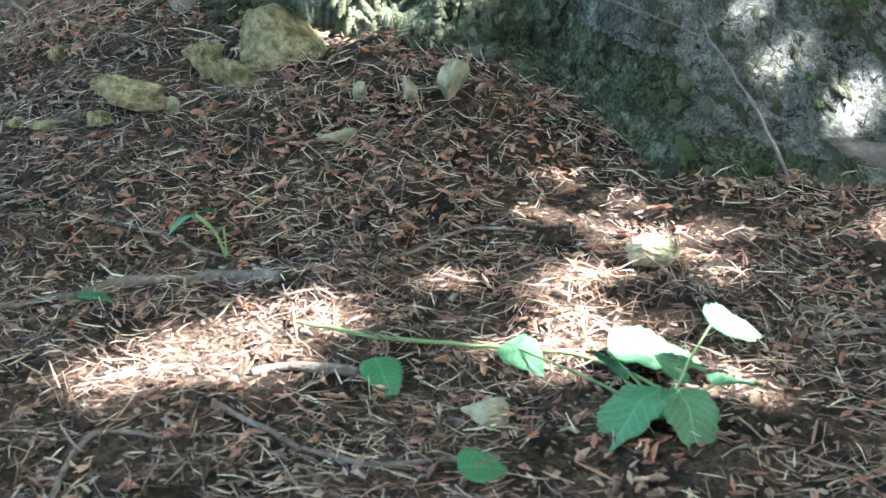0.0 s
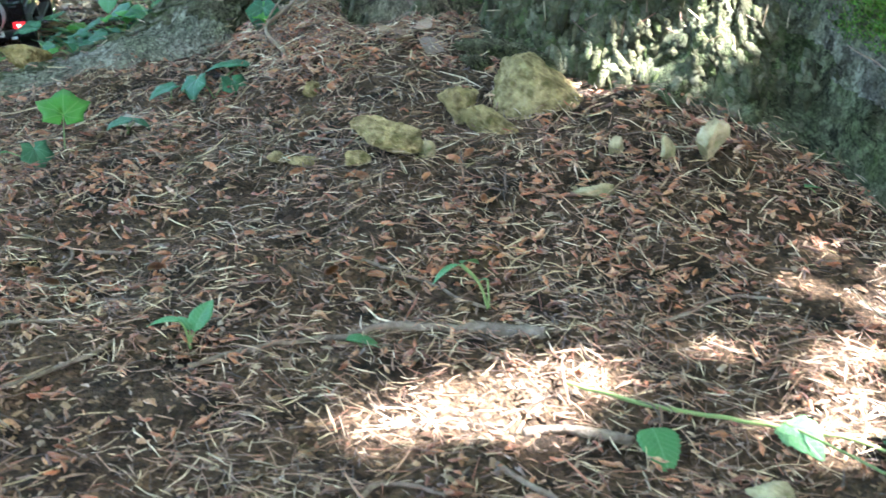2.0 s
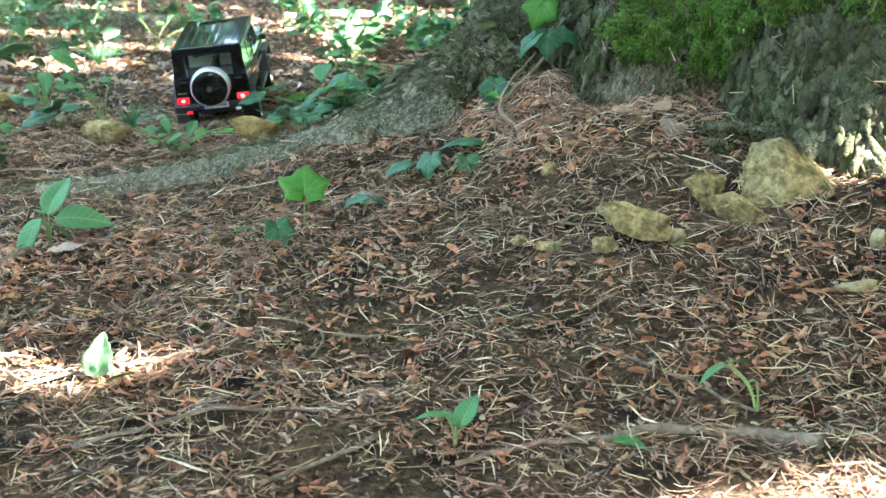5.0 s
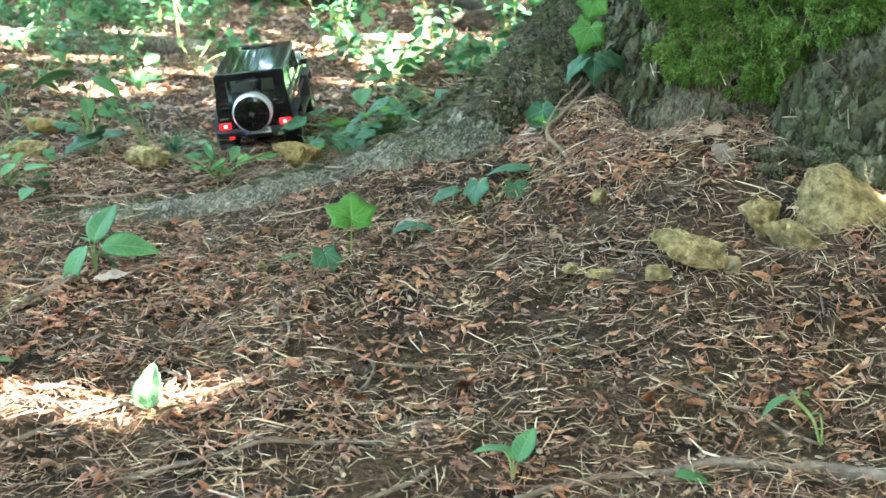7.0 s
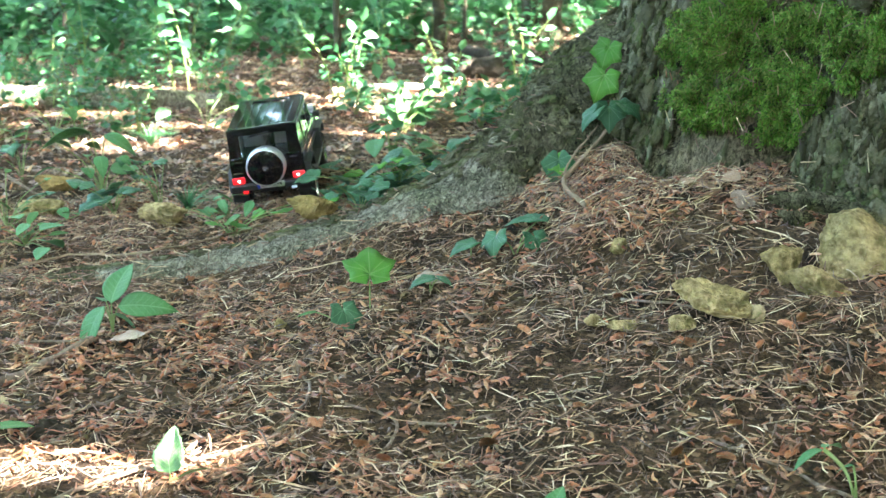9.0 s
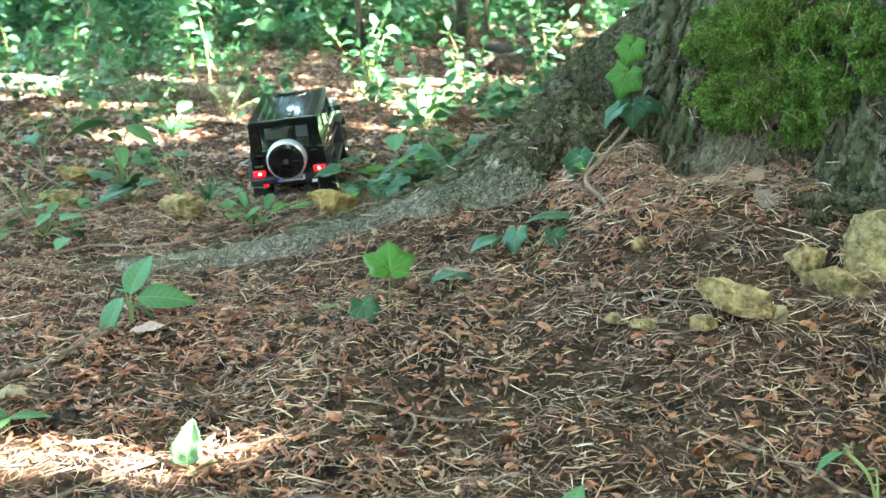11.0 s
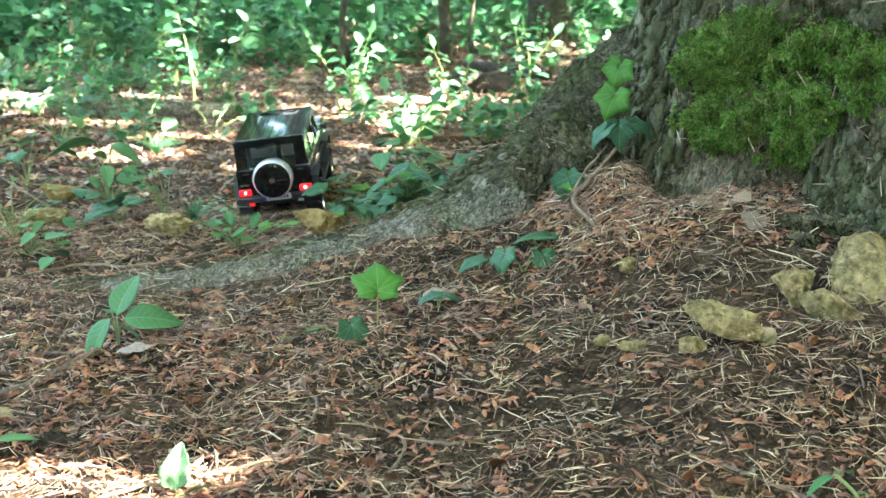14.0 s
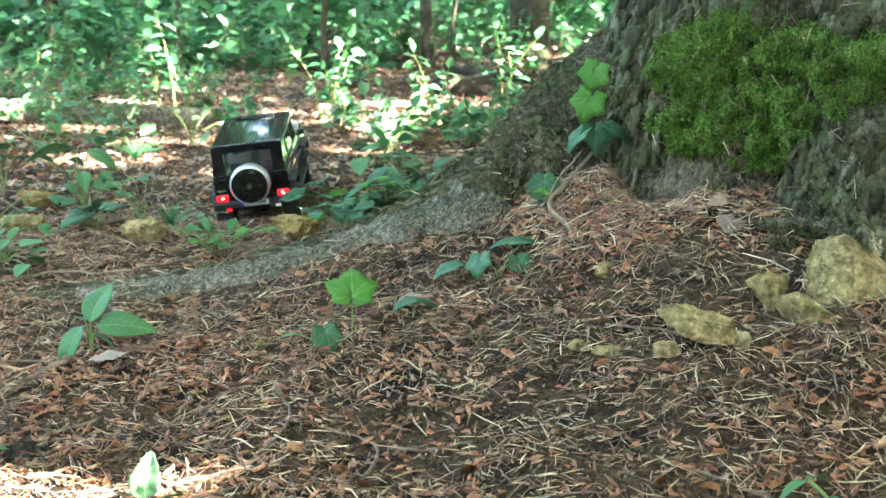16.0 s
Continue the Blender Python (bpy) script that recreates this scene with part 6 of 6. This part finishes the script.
def prism(profile, x0, x1, bevel=0.0):
    """A side profile of (y, z) drawn out across the car."""
    bm = bmesh.new()
    a = [bm.verts.new((x0, y, z)) for y, z in profile]
    b = [bm.verts.new((x1, y, z)) for y, z in profile]
    n = len(a)
    bm.faces.new(a)
    bm.faces.new(b[::-1])
    for i in range(n):
        bm.faces.new((a[i], b[i], b[(i + 1) % n], a[(i + 1) % n]))
    bmesh.ops.recalc_face_normals(bm, faces=bm.faces)
    if bevel:
        bmesh.ops.bevel(bm, geom=[e for e in bm.edges if abs(e.verts[0].co.x - e.verts[1].co.x) < 1e-6], offset=bevel, segments=2, affect="EDGES")
    return bm


def wheel_mesh(r, w):
    """Chunky lugged tyre about the x axis."""
    bm = bmesh.new()
    n = 40
    prof = ((-0.5, 0.66), (-0.52, 0.80), (-0.46, 0.93), (-0.30, 0.965), (0.30, 0.965), (0.46, 0.93), (0.52, 0.80), (0.5, 0.66))
    rings = []
    for i in range(n):
        a = 2 * math.pi * i / n
        lug = 1.0 if i % 2 else 0.955
        rings.append([bm.verts.new((x * w, r * (q * (lug if q > 0.9 else 1) * 1.035) * math.cos(a), r * (q * (lug if q > 0.9 else 1) * 1.035) * math.sin(a))) for x, q in prof])
    for i in range(n):
        a, b = rings[i], rings[(i + 1) % n]
        for k in range(len(prof) - 1):
            bm.faces.new((a[k], a[k + 1], b[k + 1], b[k]))
        bm.faces.new((a[-1], a[0], b[0], b[-1]))
    bmesh.ops.recalc_face_normals(bm, faces=bm.faces)
    return bm


def lathe(profile, n=32):
    """Turned about the x axis: rows of (x, r)."""
    bm = bmesh.new()
    rings = [[bm.verts.new((x, r * math.cos(2 * math.pi * i / n), r * math.sin(2 * math.pi * i / n))) for i in range(n)] for x, r in profile]
    for a, b in zip(rings, rings[1:]):
        for i in range(n):
            bm.faces.new((a[i], a[(i + 1) % n], b[(i + 1) % n], b[i]))
    bm.faces.new(rings[0][::-1])
    bm.faces.new(rings[-1])
    bmesh.ops.recalc_face_normals(bm, faces=bm.faces)
    return bm


def move(bm, m):
    bmesh.ops.transform(bm, matrix=m, verts=bm.verts)
    return bm


def slant(s, y0, y1, z0, z1, thick=0.004, push=0.0, y2=None, y3=None):
    """A plate on the leaning side wall of the cabin: s is its side, between y0 and y1 below, y2 and y3 above."""
    y2, y3 = (y0 if y2 is None else y2), (y1 if y3 is None else y3)

    def at(y, z, inner):
        x = 0.081 - (z - 0.14) / 0.066 * 0.008
        return (s * (x + push - (thick if inner else 0)), y, z)
    bm = bmesh.new()
    o = [bm.verts.new(at(y, z, False)) for y, z in ((y0, z0), (y1, z0), (y3, z1), (y2, z1))]
    i = [bm.verts.new(at(y, z, True)) for y, z in ((y0, z0), (y1, z0), (y3, z1), (y2, z1))]
    bm.faces.new(o)
    bm.faces.new(i[::-1])
    for k in range(4):
        bm.faces.new((o[k], i[k], i[(k + 1) % 4], o[(k + 1) % 4]))
    bmesh.ops.recalc_face_normals(bm, faces=bm.faces)
    return bm


def model_car(m):
    car = empty("model_car", m, "black radio-controlled model off-road car with red tail lights lit", "model car")
    side = ((-0.214, 0.078), (-0.200, 0.078), (-0.197, 0.090), (-0.185, 0.103), (-0.105, 0.103), (-0.093, 0.086), (-0.086, 0.062), (0.086, 0.062), (0.093, 0.086), (0.105, 0.103), (0.185, 0.103), (0.197, 0.090), (0.200, 0.082), (0.206, 0.082), (0.207, 0.128), (0.200, 0.1395), (-0.214, 0.1395))
    body = part("body", prism(side, -0.082, 0.082, 0.0015), PAINT, car, "glossy black painted body")
    hood = part("bonnet", prism(((0.074, 0.139), (0.204, 0.134), (0.200, 0.147), (0.150, 0.152), (0.076, 0.155)), -0.066, 0.066, 0.003), PAINT, car)
    for s in (-1, 1):
        part("indicator", box_bm(s * 0.070 - 0.006, s * 0.070 + 0.006, 0.176, 0.192, 0.139, 0.149, bevel=0.002), WHITE, hood, "white wing-top indicator")
        part("headlight", move(lathe(((0, 0.011), (0.004, 0.011), (0.006, 0.007)), 20), Matrix.Translation((s * 0.058, 0.206, 0.116)) @ Matrix.Rotation(radians(90), 4, "Z")), CHROME, body, "round clear headlight")
        # flared arches over the wheels
        for yc in (-0.145, 0.145):
            arch = ((-0.058, 0.064), (-0.062, 0.064), (-0.052, 0.096), (-0.042, 0.109), (0.042, 0.109), (0.052, 0.096), (0.062, 0.074), (0.058, 0.074), (0.048, 0.093), (0.039, 0.104), (-0.039, 0.104), (-0.048, 0.093))
            part("wheel_arch", prism([(y + yc, z) for y, z in arch], s * 0.082, s * 0.093), TRIM, body, "flared black wheel arch")
        part("step", box_bm(s * 0.086 - 0.008, s * 0.086 + 0.008, -0.084, 0.084, 0.056, 0.063, bevel=0.002), TRIM, body, "ribbed black side step")
        for z in (0.128, 0.103):
            part("trim_strip", box_bm(s * 0.0833 - 0.0012, s * 0.0833 + 0.0012, -0.205 if z > 0.11 else -0.09, 0.195 if z > 0.11 else 0.09, z - 0.0016, z + 0.0016, bevel=0.0006), TRIM, body, "raised side moulding")
        for yc in (-0.025, -0.105):
            part("door_handle", box_bm(s * 0.0845 - 0.002, s * 0.0845 + 0.002, yc - 0.011, yc + 0.011, 0.132, 0.136, bevel=0.001), TRIM, body)
        part("badge", box_bm(s * 0.0826 - 0.0005, s * 0.0826 + 0.0005, 0.074, 0.083, 0.115, 0.119), CHROME, body, "small chrome badge")
        # cabin side: sills, pillars, rails and panes
        cabin = part("cabin_side", slant(s, -0.214, 0.076, 0.139, 0.1445), PAINT, car)
        part("top_rail", slant(s, -0.209, 0.042, 0.195, 0.206), PAINT, cabin)
        for y0, y1, y2, y3 in ((0.068, 0.077, 0.036, 0.043), (-0.036, -0.026, -0.036, -0.026), (-0.118, -0.108, -0.117, -0.107), (-0.214, -0.200, -0.209, -0.197)):
            part("pillar", slant(s, y0, y1, 0.142, 0.198, y2=y2, y3=y3), PAINT, cabin)
        for y0, y1, y2, y3 in ((-0.026, 0.068, -0.026, 0.036), (-0.108, -0.036, -0.107, -0.036), (-0.200, -0.118, -0.197, -0.117)):
            if y0 != -0.026:
                part("side_window", slant(s, y0, y1, 0.1445, 0.195, 0.0012, -0.0015, y2, y3), GLASS, cabin, "clear side window")
            for z in (0.1455, 0.194):
                part("window_seal", slant(s, y0, y1, z - 0.0012, z + 0.0012, 0.002, 0.0008, y2 if z > 0.17 else y0, y3 if z > 0.17 else y1), TRIM, cabin)
        mirror = part("mirror", box_bm(s * 0.094 - 0.008, s * 0.094 + 0.008, 0.062, 0.069, 0.146, 0.160, bevel=0.003), TRIM, car, "black door mirror")
        part("mirror_arm", box_bm(s * 0.083 - 0.005, s * 0.083 + 0.005, 0.063, 0.067, 0.146, 0.150), TRIM, mirror)
    # roof with ribs and an open hatch
    roof = part("roof", box_bm(-0.0745, 0.0745, -0.212, -0.012, 0.2045, 0.211, bevel=0.0025), PAINT, car, "black ribbed roof")
    part("roof_front", box_bm(-0.0745, 0.0745, 0.028, 0.045, 0.2045, 0.2105, bevel=0.002), PAINT, roof)
    for s in (-1, 1):
        part("roof_edge", box_bm(min(s * 0.0745, s * 0.042), max(s * 0.0745, s * 0.042), -0.012, 0.028, 0.2045, 0.2105, bevel=0.002), PAINT, roof)
        part("gutter", box_bm(s * 0.0755 - 0.0018, s * 0.0755 + 0.0018, -0.212, 0.045, 0.203, 0.206, bevel=0.0008), PAINT, roof)
    for k in range(7):
        x = -0.054 + 0.018 * k
        part("roof_rib", box_bm(x - 0.002, x + 0.002, -0.205, -0.018, 0.2105, 0.2132, bevel=0.001), PAINT, roof)
    # windscreen
    wb = bmesh.new()
    q = [wb.verts.new(p) for p in ((-0.074, 0.074, 0.146), (0.074, 0.074, 0.146), (0.068, 0.040, 0.203), (-0.068, 0.040, 0.203))]
    wb.faces.new(q)
    bmesh.ops.solidify(wb, geom=wb.faces[:], thickness=0.0012)
    part("windscreen", wb, GLASS, car, "clear windscreen")
    part("cowl", box_bm(-0.078, 0.078, 0.066, 0.080, 0.139, 0.147, bevel=0.002), PAINT, car)
    # tail: window frame, pane, wiper, spare wheel, lights, bumper, plate
    tail = part("tailgate", box_bm(-0.081, 0.081, -0.2175, -0.2135, 0.085, 0.1440, bevel=0.001), PAINT, car)
    for s in (-1, 1):
        part("tail_pillar", prism(((-0.2165, 0.144), (-0.2125, 0.144), (-0.2085, 0.206), (-0.2125, 0.206)), min(s * 0.052, s * 0.0775), max(s * 0.052, s * 0.0775)), PAINT, tail)
        part("hinge", box_bm(s * 0.060 - 0.008, s * 0.060 + 0.008, -0.2195, -0.2175, 0.134, 0.1365, bevel=0.0006), TRIM, tail)
    part("tail_rail", prism(((-0.2135, 0.192), (-0.2095, 0.192), (-0.2085, 0.206), (-0.2125, 0.206)), -0.052, 0.052), PAINT, tail)
    part("rear_window", prism(((-0.2150, 0.144), (-0.2140, 0.144), (-0.2105, 0.192), (-0.2115, 0.192)), -0.052, 0.052), GLASS, tail, "clear rear window")
    part("wiper", move(box_bm(-0.022, 0.022, -0.0015, 0.0015, -0.0015, 0.0015), pose(-0.008, -0.2165, 0.193, 0, -8, 0)), TRIM, tail)
    turn_back = pose(0.0, -0.218, 0.124, 0, 0, -90)
    spare = part("spare_wheel_cover", move(lathe(((0, 0.030), (0.002, 0.0435), (0.024, 0.0435), (0.029, 0.0405), (0.0295, 0.039)), 48), turn_back), SILVER, car, "round silver-rimmed spare wheel cover", smooth=False)
    part("cover_disc", move(lathe(((0.0293, 0.0395), (0.0305, 0.0385), (0.0325, 0.030), (0.033, 0.010)), 48), turn_back), PAINT, spare, "glossy black disc")
    ringm = lathe(((0.0333, 0.0062), (0.0340, 0.0060), (0.0340, 0.0052), (0.0333, 0.0050)), 32)
    part("emblem", move(ringm, turn_back), CHROME, spare, "plain chrome ring")
    part("emblem_line", box_bm(0.010, 0.034, -0.2512, -0.2500, 0.1235, 0.1242), CHROME, spare)
    for s in (-1, 1):
        lamp = part("tail_light", box_bm(s * 0.067 - 0.0135, s * 0.067 + 0.0135, -0.2225, -0.214, 0.0865, 0.1005, bevel=0.002), RED, car, "lit red tail light")
        part("bulb", box_bm(s * 0.066 - 0.0024, s * 0.066 + 0.0024, -0.2236, -0.2226, 0.0918, 0.0958, bevel=0.0008), BULB, lamp, "glowing lamp core")
    bumper = part("rear_bumper", box_bm(-0.086, 0.086, -0.230, -0.205, 0.071, 0.0845, bevel=0.003), TRIM, car, "black plastic rear bumper")
    part("reflector", box_bm(-0.060, -0.048, -0.2312, -0.2295, 0.066, 0.072, bevel=0.0006), RED, bumper, "small red reflector")
    part("reflector", box_bm(0.048, 0.060, -0.2312, -0.2295, 0.066, 0.072, bevel=0.0006), WHITE, bumper, "small white lamp")
    plate = part("number_plate", box_bm(-0.026, 0.034, -0.2325, -0.2312, 0.0745, 0.0875, bevel=0.0004), WHITE, bumper, "white number plate")
    part("plate_band", box_bm(-0.026, -0.020, -0.2330, -0.2324, 0.0745, 0.0875), BLUE, plate)
    for k in range(7):
        x = -0.016 + 0.0066 * k
        part("plate_mark", box_bm(x, x + 0.0042, -0.2329, -0.2324, 0.0782, 0.0842), INK, plate)
    part("tail_badge", box_bm(-0.076, -0.056, -0.2182, -0.2174, 0.1085, 0.112), CHROME, tail, "small chrome lettering bar")
    part("front_bumper", box_bm(-0.086, 0.086, 0.198, 0.216, 0.076, 0.092, bevel=0.003), TRIM, car)
    part("grille", box_bm(-0.045, 0.045, 0.2065, 0.2095, 0.100, 0.127, bevel=0.001), TRIM, car, "black grille")
    # seats, dash and wheel inside
    for x, y in ((-0.035, 0.0), (0.035, 0.0), (-0.035, -0.085), (0.035, -0.085)):
        seat = part("seat", box_bm(x - 0.024, x + 0.024, y - 0.03, y + 0.022, 0.140, 0.150, bevel=0.003), CREAM, car, "cream seat")
        part("seat_back", prism(((y - 0.036, 0.148), (y - 0.024, 0.148), (y - 0.031, 0.183), (y - 0.042, 0.183)), x - 0.022, x + 0.022, 0.002), CREAM, seat)
        part("headrest", box_bm(x - 0.010, x + 0.010, y - 0.044, y - 0.034, 0.183, 0.194, bevel=0.003), CREAM, seat)
    part("dashboard", prism(((0.046, 0.140), (0.070, 0.140), (0.068, 0.155), (0.050, 0.158)), -0.070, 0.070, 0.002), CLOTH, car, "dark blue-grey dashboard")
    rimw = move(lathe(((-0.0015, 0.0145), (-0.0015, 0.0165), (0.0015, 0.0165), (0.0015, 0.0145)), 24), pose(-0.035, 0.036, 0.163, 0, -30, 90))
    part("steering_wheel", rimw, TRIM, car)
    # axles and wheels
    for yc in (-0.145, 0.145):
        axle = part("axle", move(lathe(((-0.066, 0.005), (-0.02, 0.006), (-0.012, 0.013), (0.006, 0.0155), (0.018, 0.012), (0.026, 0.006), (0.066, 0.005)), 20), Matrix.Translation((0, yc, 0.044))), CHROME, car, "bare metal axle with round housing")
        for s in (-1, 1):
            part("shock", move(lathe(((0, 0.004), (0.028, 0.004), (0.029, 0.0025), (0.05, 0.0025)), 12), pose(s * 0.046, yc + 0.012, 0.05, 0, -80, 0)), CHROME, axle)
            tyre = part("wheel", move(wheel_mesh(0.0435, 0.036), Matrix.Translation((s * 0.075, yc, 0.0435))), RUBBER, car, "chunky black rubber tyre", smooth=False)
            rim = lathe(((-0.012, 0.029), (0.0165, 0.0295), (0.0185, 0.0285), (0.0135, 0.025), (0.008, 0.018), (0.012, 0.013), (0.0145, 0.0085), (0.0165, 0.007)), 32)
            part("rim", move(rim, Matrix.Translation((s * 0.075, yc, 0.0435)) @ Matrix.Rotation(0 if s > 0 else math.pi, 4, "Z")), CHROME, tyre, "chrome steel rim")
    part("chassis", box_bm(-0.03, 0.03, -0.19, 0.19, 0.052, 0.068, bevel=0.002), TRIM, car)
    return car


CAR_POSE = pose(-0.376, 3.25, 0.119) @ pose(0, 0, 0, 0, 0, 1.0) @ pose(0, 0, 0, 7.1, 0, 0) @ pose(0, 0, 0, 0, -7.3, 0)
CAR = model_car(CAR_POSE)
for ob in CAR.children_recursive:
    if ob.data.materials[0] == GLASS:
        ob.visible_shadow = False


def driver():
    """A small seated doll, kept plain."""
    bm = bmesh.new()
    for c, r in (((0, 0, 0.018), (0.016, 0.011, 0.019)), ((0, 0.004, 0.043), (0.0085, 0.0095, 0.011)), ((-0.016, 0.014, 0.020), (0.005, 0.016, 0.005)), ((0.016, 0.014, 0.020), (0.005, 0.016, 0.005)), ((0, 0.016, 0.002), (0.016, 0.022, 0.007))):
        bmesh.ops.create_uvsphere(bm, u_segments=16, v_segments=10, radius=1, matrix=Matrix.Translation(c) @ Matrix.Diagonal((*r, 1)))
    ob = part("driver_doll", bm, CLOTH, None, smooth=True)
    ob.matrix_basis = CAR_POSE @ pose(-0.035, -0.008, 0.152)
    tagged(ob, "small plain seated doll at the wheel of the model car", "doll")


driver()
